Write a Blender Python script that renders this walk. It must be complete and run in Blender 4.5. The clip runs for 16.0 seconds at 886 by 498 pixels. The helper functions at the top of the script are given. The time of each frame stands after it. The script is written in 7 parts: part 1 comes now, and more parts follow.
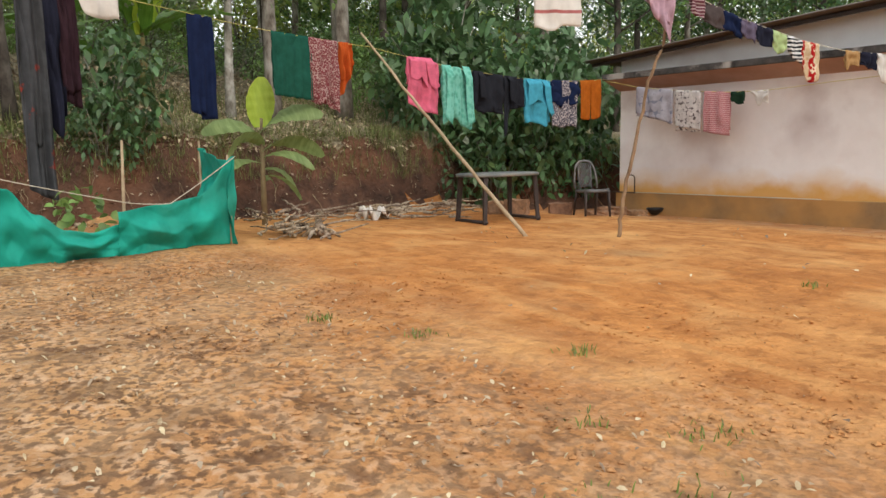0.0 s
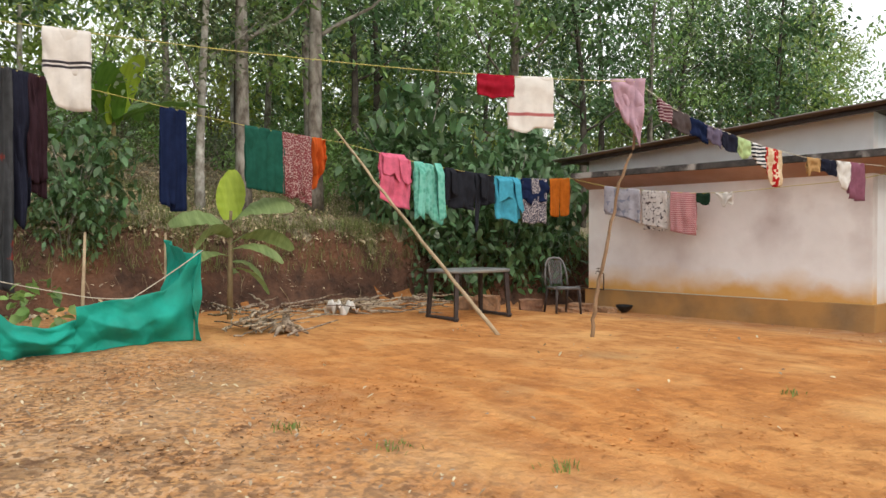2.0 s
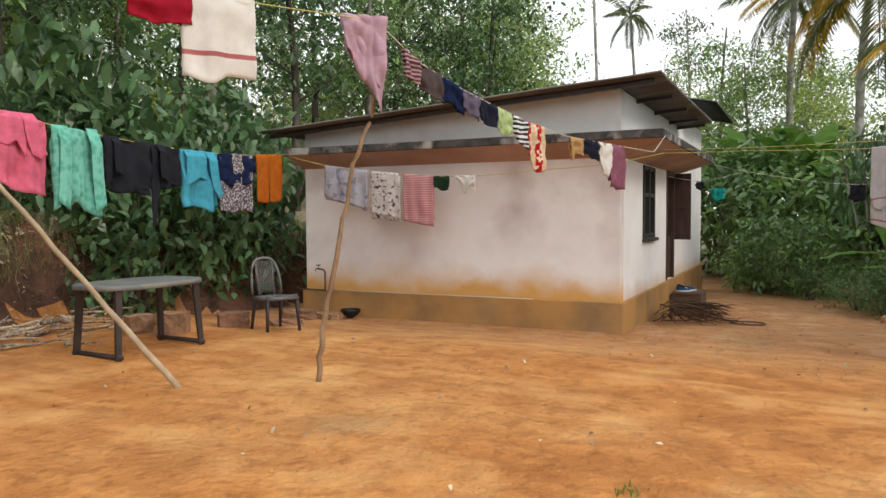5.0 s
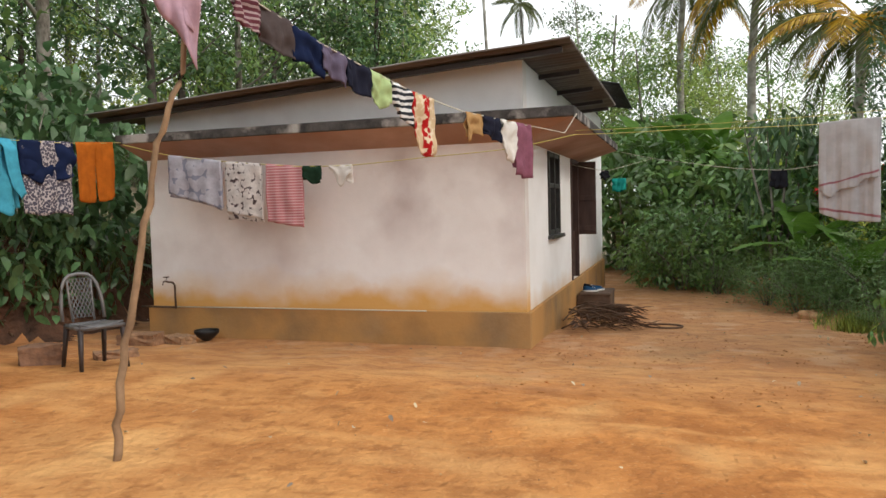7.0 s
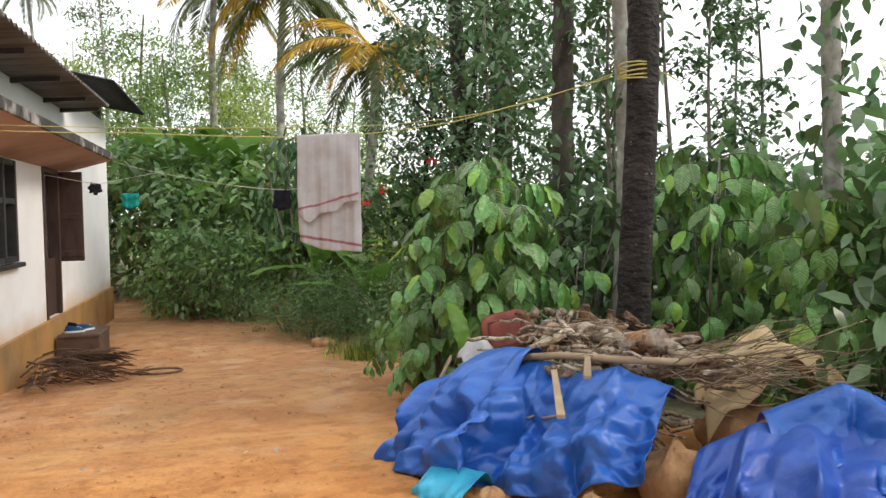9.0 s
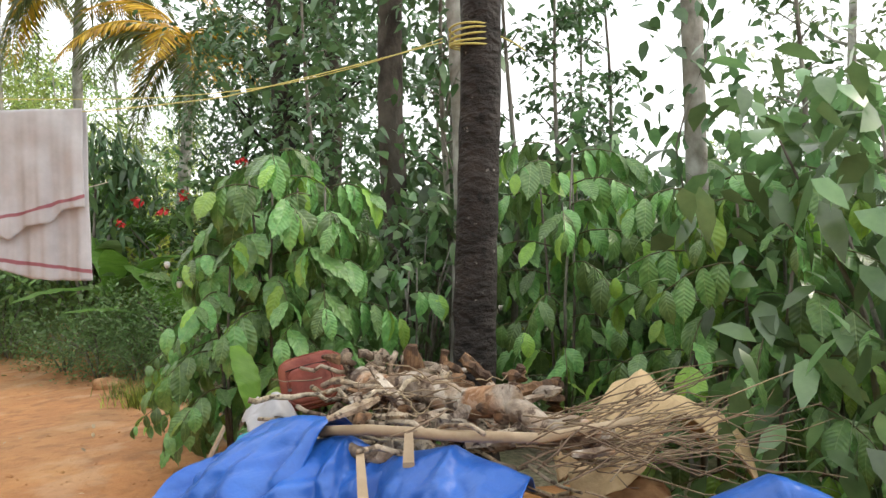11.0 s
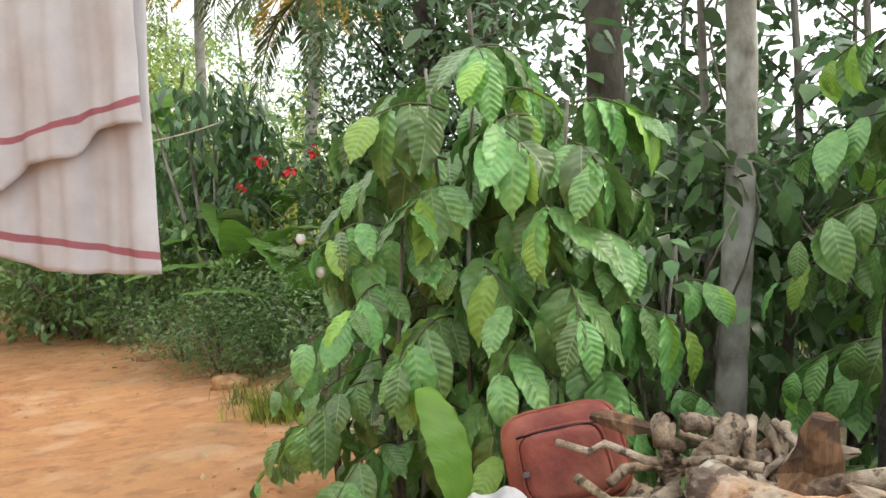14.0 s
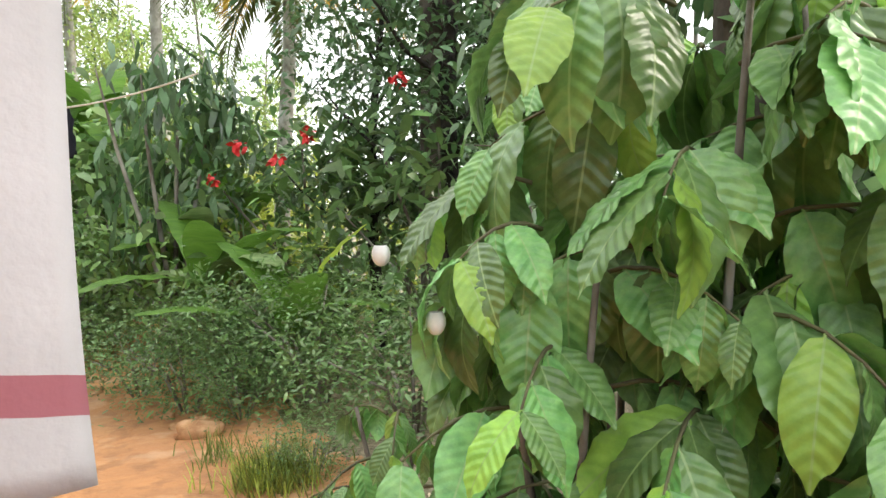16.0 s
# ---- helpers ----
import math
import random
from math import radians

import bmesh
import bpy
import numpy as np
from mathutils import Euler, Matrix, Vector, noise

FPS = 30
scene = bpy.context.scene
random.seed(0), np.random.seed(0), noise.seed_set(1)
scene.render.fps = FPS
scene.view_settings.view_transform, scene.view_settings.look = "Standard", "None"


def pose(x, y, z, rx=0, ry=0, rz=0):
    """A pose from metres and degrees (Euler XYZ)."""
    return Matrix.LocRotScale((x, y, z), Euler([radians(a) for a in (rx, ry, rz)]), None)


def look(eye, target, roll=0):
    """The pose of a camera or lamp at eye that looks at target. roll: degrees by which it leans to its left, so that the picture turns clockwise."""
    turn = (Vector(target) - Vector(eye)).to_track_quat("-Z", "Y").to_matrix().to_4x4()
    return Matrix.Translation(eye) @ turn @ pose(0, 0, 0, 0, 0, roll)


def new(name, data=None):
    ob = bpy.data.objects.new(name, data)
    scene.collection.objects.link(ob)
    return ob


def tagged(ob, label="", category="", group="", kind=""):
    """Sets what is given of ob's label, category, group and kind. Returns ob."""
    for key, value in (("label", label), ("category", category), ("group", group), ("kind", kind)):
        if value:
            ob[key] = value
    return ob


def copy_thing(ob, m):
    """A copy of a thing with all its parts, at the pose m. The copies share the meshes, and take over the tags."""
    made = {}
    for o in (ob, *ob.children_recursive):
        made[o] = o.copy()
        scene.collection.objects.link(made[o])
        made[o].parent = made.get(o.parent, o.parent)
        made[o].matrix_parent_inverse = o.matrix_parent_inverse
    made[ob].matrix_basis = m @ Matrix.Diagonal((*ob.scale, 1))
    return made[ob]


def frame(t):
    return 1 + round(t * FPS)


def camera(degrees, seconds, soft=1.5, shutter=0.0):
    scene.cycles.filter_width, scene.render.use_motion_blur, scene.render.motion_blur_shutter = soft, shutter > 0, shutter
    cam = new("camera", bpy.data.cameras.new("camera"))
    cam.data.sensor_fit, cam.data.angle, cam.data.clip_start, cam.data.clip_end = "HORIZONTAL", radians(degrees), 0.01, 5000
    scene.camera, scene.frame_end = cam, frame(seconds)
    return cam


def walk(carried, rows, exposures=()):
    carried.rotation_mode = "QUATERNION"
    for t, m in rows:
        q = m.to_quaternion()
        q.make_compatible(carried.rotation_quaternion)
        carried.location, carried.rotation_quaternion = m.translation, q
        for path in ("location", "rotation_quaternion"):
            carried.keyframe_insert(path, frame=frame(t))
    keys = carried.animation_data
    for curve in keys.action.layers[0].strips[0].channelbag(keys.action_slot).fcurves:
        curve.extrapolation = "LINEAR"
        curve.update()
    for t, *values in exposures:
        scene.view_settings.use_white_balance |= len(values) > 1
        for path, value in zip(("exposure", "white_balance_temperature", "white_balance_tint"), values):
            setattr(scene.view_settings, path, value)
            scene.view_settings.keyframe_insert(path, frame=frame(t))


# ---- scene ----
cam = camera(61.8, 16.0)
PATH = [
    (0, (1.527, 0.548, 1.051), (-0.007, 1.804, 0.783), -1.0),
    (0.5, (1.449, 0.492, 1.062), (-0.247, 1.537, 0.886), -1.5),
    (1, (1.465, 0.473, 1.1), (-0.25, 1.495, 0.995), -1.4),
    (1.5, (1.495, 0.496, 1.134), (-0.131, 1.659, 1.072), -0.8),
    (2, (1.377, 0.592, 1.13), (-0.109, 1.93, 1.102), -0.0),
    (2.5, (1.108, 0.805, 1.156), (-0.212, 2.308, 1.155), 0.5),
    (3, (0.848, 1.195, 1.192), (-0.346, 2.8, 1.212), 1.0),
    (3.5, (0.551, 1.484, 1.203), (-0.55, 3.153, 1.217), 1.2),
    (4, (0.176, 1.899, 1.311), (-0.844, 3.62, 1.301), 1.0),
    (4.2, (0.084, 2.054, 1.334), (-0.902, 3.794, 1.309), 0.8),
    (6.3, (-0.68, 3.613, 1.369), (-1.437, 5.458, 1.211), -1.8),
    (6.5, (-0.721, 3.789, 1.377), (-1.456, 5.644, 1.244), -1.7),
    (7, (-0.756, 4.216, 1.361), (-1.37, 6.117, 1.25), -1.5),
    (7.5, (-0.681, 4.677, 1.394), (-1.125, 6.625, 1.304), -1.2),
    (8, (-0.546, 5.093, 1.376), (-0.692, 7.086, 1.287), -1.0),
    (8.5, (-0.335, 5.434, 1.382), (-0.154, 7.424, 1.292), -0.9),
    (9, (-0.073, 5.727, 1.403), (0.457, 7.653, 1.313), -0.8),
    (9.5, (0.145, 6.035, 1.392), (0.939, 7.869, 1.297), -0.9),
    (9.7, (0.231, 6.166, 1.406), (1.119, 7.955, 1.313), -1.0),
    (11.8, (0.803, 7.397, 1.398), (1.714, 9.176, 1.337), -1.4),
    (12, (0.836, 7.529, 1.391), (1.684, 9.339, 1.327), -1.4),
    (12.5, (0.884, 7.889, 1.363), (1.639, 9.74, 1.289), -1.1),
    (13, (0.863, 8.265, 1.343), (1.549, 10.141, 1.247), -1.2),
    (13.5, (0.873, 8.606, 1.328), (1.51, 10.498, 1.203), -1.6),
    (14, (0.861, 9.044, 1.321), (1.481, 10.94, 1.177), -2.0),
    (14.5, (0.756, 9.43, 1.295), (1.387, 11.32, 1.123), -2.3),
    (15, (0.745, 9.832, 1.25), (1.398, 11.714, 1.078), -2.4),
    (15.5, (0.753, 10.227, 1.266), (1.441, 12.097, 1.093), -2.3),
    (16, (0.798, 10.582, 1.284), (1.526, 12.44, 1.143), -1.7),
]
walk(cam, [(t, look(eye, target, roll)) for t, eye, target, roll in PATH],
     [(0, 0.0), (0.6, 0.12), (1, 0.12), (2, 0.06), (4, 0.0), (7, 0.05), (8.2, 0.2), (9.2, 0.5), (12, 0.78), (14, 0.95), (15, 1.05), (16, 1.25)])

# ---- world, sun, exposure ----
world = bpy.data.worlds.new("sky")
scene.world = world
world.use_nodes = True
wn, wl = world.node_tree.nodes, world.node_tree.links
sky = wn.new("ShaderNodeTexSky")
sky.sky_type = "NISHITA"
sky.sun_disc = False
sky.sun_elevation = radians(32)
sky.sun_rotation = radians(102)
sky.air_density, sky.dust_density, sky.ozone_density = 1.0, 4.0, 1.0
haze = wn.new("ShaderNodeMixRGB")
haze.inputs[0].default_value = 0.85
haze.inputs[2].default_value = (9.2, 9.3, 9.4, 1)
wl.new(sky.outputs[0], haze.inputs[1])
wl.new(haze.outputs[0], wn["Background"].inputs[0])
wn["Background"].inputs[1].default_value = 0.155
sun_data = bpy.data.lights.new("sun", "SUN")
sun_data.energy, sun_data.angle, sun_data.color = 1.3, radians(14), (1.0, 0.9, 0.76)
sun = new("sun", sun_data)
sun.matrix_world = look((14, -3, 11), (0, 0, 0))

# ---- materials ----
def mat(name, base, dark=None, scale=6.0, rough=0.8, bump=0.2, fine=60.0, metal=0.0, stain=None, stain_scale=0.8, stain_amount=0.5, per_object=0.0, island=0.0, translucent=0.0, spec=0.3, bump_dist=0.01, stretch=None):
    """A two-scale procedural surface: base and dark mixed by noise, a large stain, fine bump."""
    m = bpy.data.materials.new(name)
    m.use_nodes = True
    n, l = m.node_tree.nodes, m.node_tree.links
    b = n["Principled BSDF"]
    b.inputs["Roughness"].default_value = rough
    b.inputs["Metallic"].default_value = metal
    b.inputs["Specular IOR Level"].default_value = spec
    co = n.new("ShaderNodeTexCoord")
    src = co.outputs["Object"]
    if stretch:
        mp = n.new("ShaderNodeMapping")
        mp.inputs["Scale"].default_value = stretch
        l.new(src, mp.inputs[0])
        src = mp.outputs[0]
    dark = dark or tuple(c * 0.6 for c in base)
    n1 = n.new("ShaderNodeTexNoise")
    n1.inputs["Scale"].default_value, n1.inputs["Detail"].default_value = scale, 6
    n1.inputs["Roughness"].default_value = 0.65
    l.new(src, n1.inputs["Vector"])
    ramp = n.new("ShaderNodeValToRGB")
    ramp.color_ramp.elements[0].position, ramp.color_ramp.elements[1].position = 0.33, 0.66
    ramp.color_ramp.elements[0].color, ramp.color_ramp.elements[1].color = (*dark, 1), (*base, 1)
    l.new(n1.outputs["Fac"], ramp.inputs[0])
    col = ramp.outputs[0]
    if stain:
        n2 = n.new("ShaderNodeTexNoise")
        n2.inputs["Scale"].default_value, n2.inputs["Detail"].default_value = stain_scale, 5
        l.new(src, n2.inputs["Vector"])
        r2 = n.new("ShaderNodeMapRange")
        r2.inputs[1].default_value, r2.inputs[2].default_value = 0.45, 0.7
        r2.inputs[4].default_value = stain_amount
        l.new(n2.outputs["Fac"], r2.inputs[0])
        mx = n.new("ShaderNodeMixRGB")
        mx.inputs[2].default_value = (*stain, 1)
        l.new(r2.outputs[0], mx.inputs[0])
        l.new(col, mx.inputs[1])
        col = mx.outputs[0]
    if per_object or island:
        hs = n.new("ShaderNodeHueSaturation")
        if island:
            rnd = n.new("ShaderNodeNewGeometry").outputs["Random Per Island"]
        else:
            rnd = n.new("ShaderNodeObjectInfo").outputs["Random"]
        k = island or per_object
        r3 = n.new("ShaderNodeMapRange")
        r3.inputs[3].default_value, r3.inputs[4].default_value = 1 - k, 1 + k
        l.new(rnd, r3.inputs[0])
        l.new(r3.outputs[0], hs.inputs["Value"])
        r4 = n.new("ShaderNodeMapRange")
        r4.inputs[3].default_value, r4.inputs[4].default_value = 0.5 - 0.03 * k, 0.5 + 0.045 * k
        l.new(rnd, r4.inputs[0])
        l.new(r4.outputs[0], hs.inputs["Hue"])
        l.new(col, hs.inputs["Color"])
        col = hs.outputs[0]
    l.new(col, b.inputs["Base Color"])
    if bump:
        nb = n.new("ShaderNodeTexNoise")
        nb.inputs["Scale"].default_value, nb.inputs["Detail"].default_value = fine, 7
        l.new(src, nb.inputs["Vector"])
        bp = n.new("ShaderNodeBump")
        bp.inputs["Strength"].default_value, bp.inputs["Distance"].default_value = bump, bump_dist
        l.new(nb.outputs["Fac"], bp.inputs["Height"])
        l.new(bp.outputs[0], b.inputs["Normal"])
    if translucent:
        tr = n.new("ShaderNodeBsdfTranslucent")
        l.new(col, tr.inputs[0])
        ms = n.new("ShaderNodeMixShader")
        ms.inputs[0].default_value = translucent
        l.new(b.outputs[0], ms.inputs[1])
        l.new(tr.outputs[0], ms.inputs[2])
        l.new(ms.outputs[0], n["Material Output"].inputs[0])
    return m


def nodes_of(m):
    n, l = m.node_tree.nodes, m.node_tree.links
    return n, l, n["Principled BSDF"], n["Principled BSDF"].inputs["Base Color"].links[0].from_socket


def overlay(m, color, factor_socket):
    """Mix color over m's base colour by a factor."""
    n, l, b, col = nodes_of(m)
    mx = n.new("ShaderNodeMixRGB")
    mx.inputs[2].default_value = (*color, 1)
    l.new(factor_socket, mx.inputs[0])
    l.new(col, mx.inputs[1])
    l.new(mx.outputs[0], b.inputs["Base Color"])


def noise_mask(m, scale, lo, hi, vec=None, detail=5):
    n, l, b, col = nodes_of(m)
    t = n.new("ShaderNodeTexNoise")
    t.inputs["Scale"].default_value, t.inputs["Detail"].default_value = scale, detail
    if vec is None:
        vec = n.new("ShaderNodeTexCoord").outputs["Object"]
    l.new(vec, t.inputs["Vector"])
    r = n.new("ShaderNodeMapRange")
    r.inputs[1].default_value, r.inputs[2].default_value = lo, hi
    l.new(t.outputs["Fac"], r.inputs[0])
    return r.outputs[0]


def axis_mask(m, axis, lo, hi, wobble=0.0, wscale=3.0):
    """1 below lo, 0 above hi along an axis of object space, with a ragged edge."""
    n, l, b, col = nodes_of(m)
    co = n.new("ShaderNodeTexCoord").outputs["Object"]
    sp = n.new("ShaderNodeSeparateXYZ")
    l.new(co, sp.inputs[0])
    v = sp.outputs[axis]
    if wobble:
        t = n.new("ShaderNodeTexNoise")
        t.inputs["Scale"].default_value, t.inputs["Detail"].default_value = wscale, 6
        l.new(co, t.inputs["Vector"])
        ma = n.new("ShaderNodeMath")
        ma.operation = "MULTIPLY_ADD"
        l.new(t.outputs["Fac"], ma.inputs[0])
        ma.inputs[1].default_value = -wobble
        l.new(v, ma.inputs[2])
        v = ma.outputs[0]
    r = n.new("ShaderNodeMapRange")
    r.inputs[1].default_value, r.inputs[2].default_value = lo, hi
    r.inputs[3].default_value, r.inputs[4].default_value = 1, 0
    l.new(v, r.inputs[0])
    return r.outputs[0]


def mask_math(m, op, a, b_):
    n, l = m.node_tree.nodes, m.node_tree.links
    x = n.new("ShaderNodeMath")
    x.operation = op
    for i, v in enumerate((a, b_)):
        if isinstance(v, (int, float)):
            x.inputs[i].default_value = v
        else:
            l.new(v, x.inputs[i])
    return x.outputs[0]


SOIL = mat("laterite_soil", (0.58, 0.255, 0.08), (0.38, 0.15, 0.046), scale=2.6, rough=0.95, bump=1.0, fine=15, bump_dist=0.035, stain=(0.60, 0.33, 0.13), stain_scale=0.35, stain_amount=0.7, spec=0.1)
BANK = mat("bank_soil", (0.155, 0.082, 0.055), (0.055, 0.035, 0.027), scale=3.2, rough=0.95, bump=1.0, fine=14, bump_dist=0.06, stain=(0.25, 0.11, 0.058), stain_scale=1.1, stain_amount=0.45, spec=0.1)
LITTER = mat("forest_floor", (0.40, 0.34, 0.24), (0.11, 0.095, 0.06), scale=22, rough=0.95, bump=0.9, fine=30, bump_dist=0.04, stain=(0.08, 0.11, 0.03), stain_scale=0.7, stain_amount=0.7, spec=0.1)
WALL = mat("lime_wash", (0.90, 0.88, 0.87), (0.82, 0.79, 0.78), scale=1.1, rough=0.9, bump=0.15, fine=45, stain=(0.50, 0.41, 0.39), stain_scale=0.7, stain_amount=0.6, spec=0.15)
CONCRETE = mat("old_concrete", (0.11, 0.10, 0.095), (0.025, 0.025, 0.025), scale=5, rough=0.95, bump=0.5, fine=40)
SOFFIT = mat("soffit_plaster", (0.46, 0.31, 0.25), (0.35, 0.22, 0.17), scale=1.4, rough=0.9, bump=0.2, fine=40, stain=(0.30, 0.16, 0.10), stain_scale=1.1, stain_amount=0.6)
PLINTH = mat("plinth_cement", (0.37, 0.235, 0.115), (0.26, 0.15, 0.065), scale=2.0, rough=0.95, bump=0.4, fine=30, stain=(0.18, 0.13, 0.08), stain_scale=1.2, stain_amount=0.6)
TIN = mat("weathered_sheet", (0.25, 0.23, 0.21), (0.09, 0.08, 0.072), scale=3, rough=0.6, bump=0.2, fine=30, metal=0.2, stain=(0.09, 0.05, 0.03), stain_scale=1.5, stain_amount=0.7, stretch=(0.4, 2.5, 1))
TAR = mat("black_sheet", (0.03, 0.032, 0.035), (0.015, 0.015, 0.016), rough=0.6, bump=0.2)
BROWNDOOR = mat("brown_door_paint", (0.085, 0.05, 0.042), (0.05, 0.03, 0.026), scale=4, rough=0.6, bump=0.15, fine=50, stretch=(4, 4, 0.6))
DARKWOOD = mat("dark_frame_paint", (0.05, 0.05, 0.05), rough=0.5, bump=0.1)
PLASTIC = mat("grey_plastic", (0.13, 0.13, 0.135), (0.085, 0.083, 0.085), scale=5, rough=0.45, bump=0.05, stain=(0.24, 0.20, 0.16), stain_scale=3, stain_amount=0.4, spec=0.4)
TABLETOP = mat("table_top_plastic", (0.17, 0.185, 0.19), (0.12, 0.13, 0.13), scale=6, rough=0.5, bump=0.1, stain=(0.32, 0.27, 0.2), stain_scale=3, stain_amount=0.4)
BLACKLEG = mat("dark_brown_plastic", (0.055, 0.042, 0.04), rough=0.45, bump=0.1)
POLEB = mat("brown_pole_wood", (0.34, 0.23, 0.14), (0.20, 0.13, 0.08), scale=6, rough=0.8, bump=0.4, fine=30)
BAMBOO = mat("bare_pole_wood", (0.47, 0.37, 0.25), (0.30, 0.22, 0.13), scale=5, rough=0.75, bump=0.3, fine=30, stain=(0.20, 0.14, 0.09), stain_scale=3, stain_amount=0.6)
BARK = mat("grey_bark", (0.21, 0.185, 0.155), (0.075, 0.06, 0.048), scale=7, rough=0.95, bump=0.8, fine=25, bump_dist=0.02, stain=(0.42, 0.41, 0.37), stain_scale=3.5, stain_amount=0.75, stretch=(1, 1, 0.5))
LICHEN = mat("lichen_bark", (0.36, 0.345, 0.31), (0.15, 0.135, 0.11), scale=8, rough=0.95, bump=0.6, fine=25, bump_dist=0.015, stain=(0.58, 0.58, 0.54), stain_scale=5, stain_amount=0.8, stretch=(1, 1, 0.7))
PALMBARK = mat("dark_palm_bark", (0.036, 0.030, 0.027), (0.010, 0.009, 0.008), scale=7, rough=0.85, bump=1.0, fine=16, bump_dist=0.04, stain=(0.07, 0.06, 0.054), stain_scale=5, stain_amount=0.5, stretch=(1, 1, 1.7))
DRYWOOD = mat("dry_firewood", (0.41, 0.305, 0.205), (0.07, 0.046, 0.03), scale=22, rough=0.95, bump=1.0, fine=55, bump_dist=0.012, per_object=0.35, stain=(0.52, 0.46, 0.38), stain_scale=4, stain_amount=0.6)
TWIG = mat("dry_twigs", (0.30, 0.225, 0.15), (0.14, 0.095, 0.06), scale=8, rough=0.95, bump=0.4, fine=40, island=0.4)
LOGBARK = mat("pale_log_bark", (0.42, 0.31, 0.21), (0.085, 0.055, 0.04), scale=9, rough=0.95, bump=0.9, fine=22, bump_dist=0.02, stain=(0.55, 0.49, 0.41), stain_scale=7, stain_amount=0.75)
REDWOOD = mat("split_red_wood", (0.31, 0.18, 0.095), (0.10, 0.055, 0.032), scale=9, rough=0.9, bump=0.7, fine=25, stretch=(3, 3, 0.6))
ROPE = mat("yellow_nylon_rope", (0.62, 0.55, 0.16), (0.45, 0.40, 0.14), scale=40, rough=0.6, bump=0.3, fine=150)
WHITEROPE = mat("pale_rope", (0.6, 0.57, 0.48), (0.4, 0.37, 0.3), scale=40, rough=0.8, bump=0.3, fine=150)
TARP = mat("blue_tarpaulin", (0.018, 0.11, 0.44), (0.013, 0.083, 0.36), scale=5, rough=0.36, bump=0.35, fine=34, bump_dist=0.012, stain=(0.06, 0.17, 0.50), stain_scale=7, stain_amount=0.35, spec=0.5)
TARP2 = mat("violet_blue_tarpaulin", (0.018, 0.078, 0.38), (0.013, 0.058, 0.30), scale=5, rough=0.42, bump=0.4, fine=34, bump_dist=0.012, stain=(0.05, 0.11, 0.36), stain_scale=6, stain_amount=0.4, spec=0.5)
CYAN = mat("cyan_polythene", (0.05, 0.38, 0.55), (0.03, 0.25, 0.42), scale=6, rough=0.35, bump=0.3, fine=20)
SACK = mat("tan_sacking", (0.76, 0.58, 0.34), (0.58, 0.41, 0.22), scale=6, rough=0.8, bump=0.4, fine=70, stain=(0.32, 0.19, 0.09), stain_scale=3, stain_amount=0.6)
LEATHER = mat("red_brown_leatherette", (0.27, 0.070, 0.048), (0.17, 0.042, 0.032), scale=10, rough=0.5, bump=0.3, fine=40, stain=(0.40, 0.16, 0.10), stain_scale=6, stain_amount=0.6)
NET = mat("green_shade_net", (0.018, 0.45, 0.35), (0.010, 0.33, 0.255), scale=3, rough=0.7, bump=0.4, fine=180, stain=(0.06, 0.27, 0.20), stain_scale=2, stain_amount=0.5, translucent=0.25)
STONE = mat("laterite_stone", (0.34, 0.19, 0.11), (0.17, 0.10, 0.065), scale=12, rough=0.95, bump=0.8, fine=30, per_object=0.25)
PALEROCK = mat("orange_laterite_rock", (0.50, 0.29, 0.14), (0.30, 0.15, 0.07), scale=9, rough=0.95, bump=0.8, fine=30, stain=(0.60, 0.42, 0.26), stain_scale=4, stain_amount=0.6)
PALESTONE = mat("pale_stones", (0.42, 0.27, 0.14), (0.25, 0.14, 0.07), scale=12, rough=0.95, bump=0.5, fine=40, island=0.3)
BLACK = mat("black_plastic", (0.012, 0.012, 0.013), rough=0.5, bump=0.1)
WHITEPL = mat("white_plastic", (0.7, 0.7, 0.68), rough=0.45, bump=0.05)
REDFLOWER = mat("red_petals", (0.55, 0.03, 0.03), (0.4, 0.02, 0.02), rough=0.6, bump=0.0)


def leaf_mat(name, base, dark, rough=0.45, island=0.35, tr=0.35, spec=0.4, per_object=0.0):
    return mat(name, base, dark, scale=4, rough=rough, bump=0.0, island=island, translucent=tr, spec=spec, per_object=per_object)


LEAF_A = leaf_mat("mid_green_leaves", (0.26, 0.40, 0.11), (0.11, 0.20, 0.055), rough=0.38, spec=0.6, tr=0.28)
LEAF_M = leaf_mat("fresh_green_leaves", (0.19, 0.31, 0.10), (0.08, 0.155, 0.05), rough=0.36, spec=0.6, tr=0.28)
LEAF_B = leaf_mat("dark_green_leaves", (0.12, 0.215, 0.085), (0.05, 0.105, 0.042), rough=0.36, spec=0.55, tr=0.25)
# lighter yellow-green: the sunshine on the farther crowns is put into the colour
LEAF_SUN = leaf_mat("sun_tinted_leaves", (0.42, 0.50, 0.14), (0.22, 0.32, 0.08), tr=0.4)
DARKBARK = mat("dark_forest_bark", (0.085, 0.07, 0.058), (0.025, 0.021, 0.018), scale=6, rough=0.95, bump=0.9, fine=22, bump_dist=0.025, stain=(0.22, 0.20, 0.17), stain_scale=3.5, stain_amount=0.6, stretch=(1, 1, 0.6))
LEAF_E = leaf_mat("glossy_coffee_leaves", (0.18, 0.29, 0.115), (0.08, 0.155, 0.055), rough=0.3, spec=0.8, tr=0.3, island=0.5)
LEAF_C = leaf_mat("yellow_green_leaves", (0.44, 0.48, 0.09), (0.27, 0.33, 0.06))
LEAF_D = leaf_mat("grey_green_leaves", (0.19, 0.24, 0.12), (0.1, 0.14, 0.065))
LEAF_Y = leaf_mat("yellowed_fronds", (0.60, 0.36, 0.03), (0.42, 0.24, 0.02))
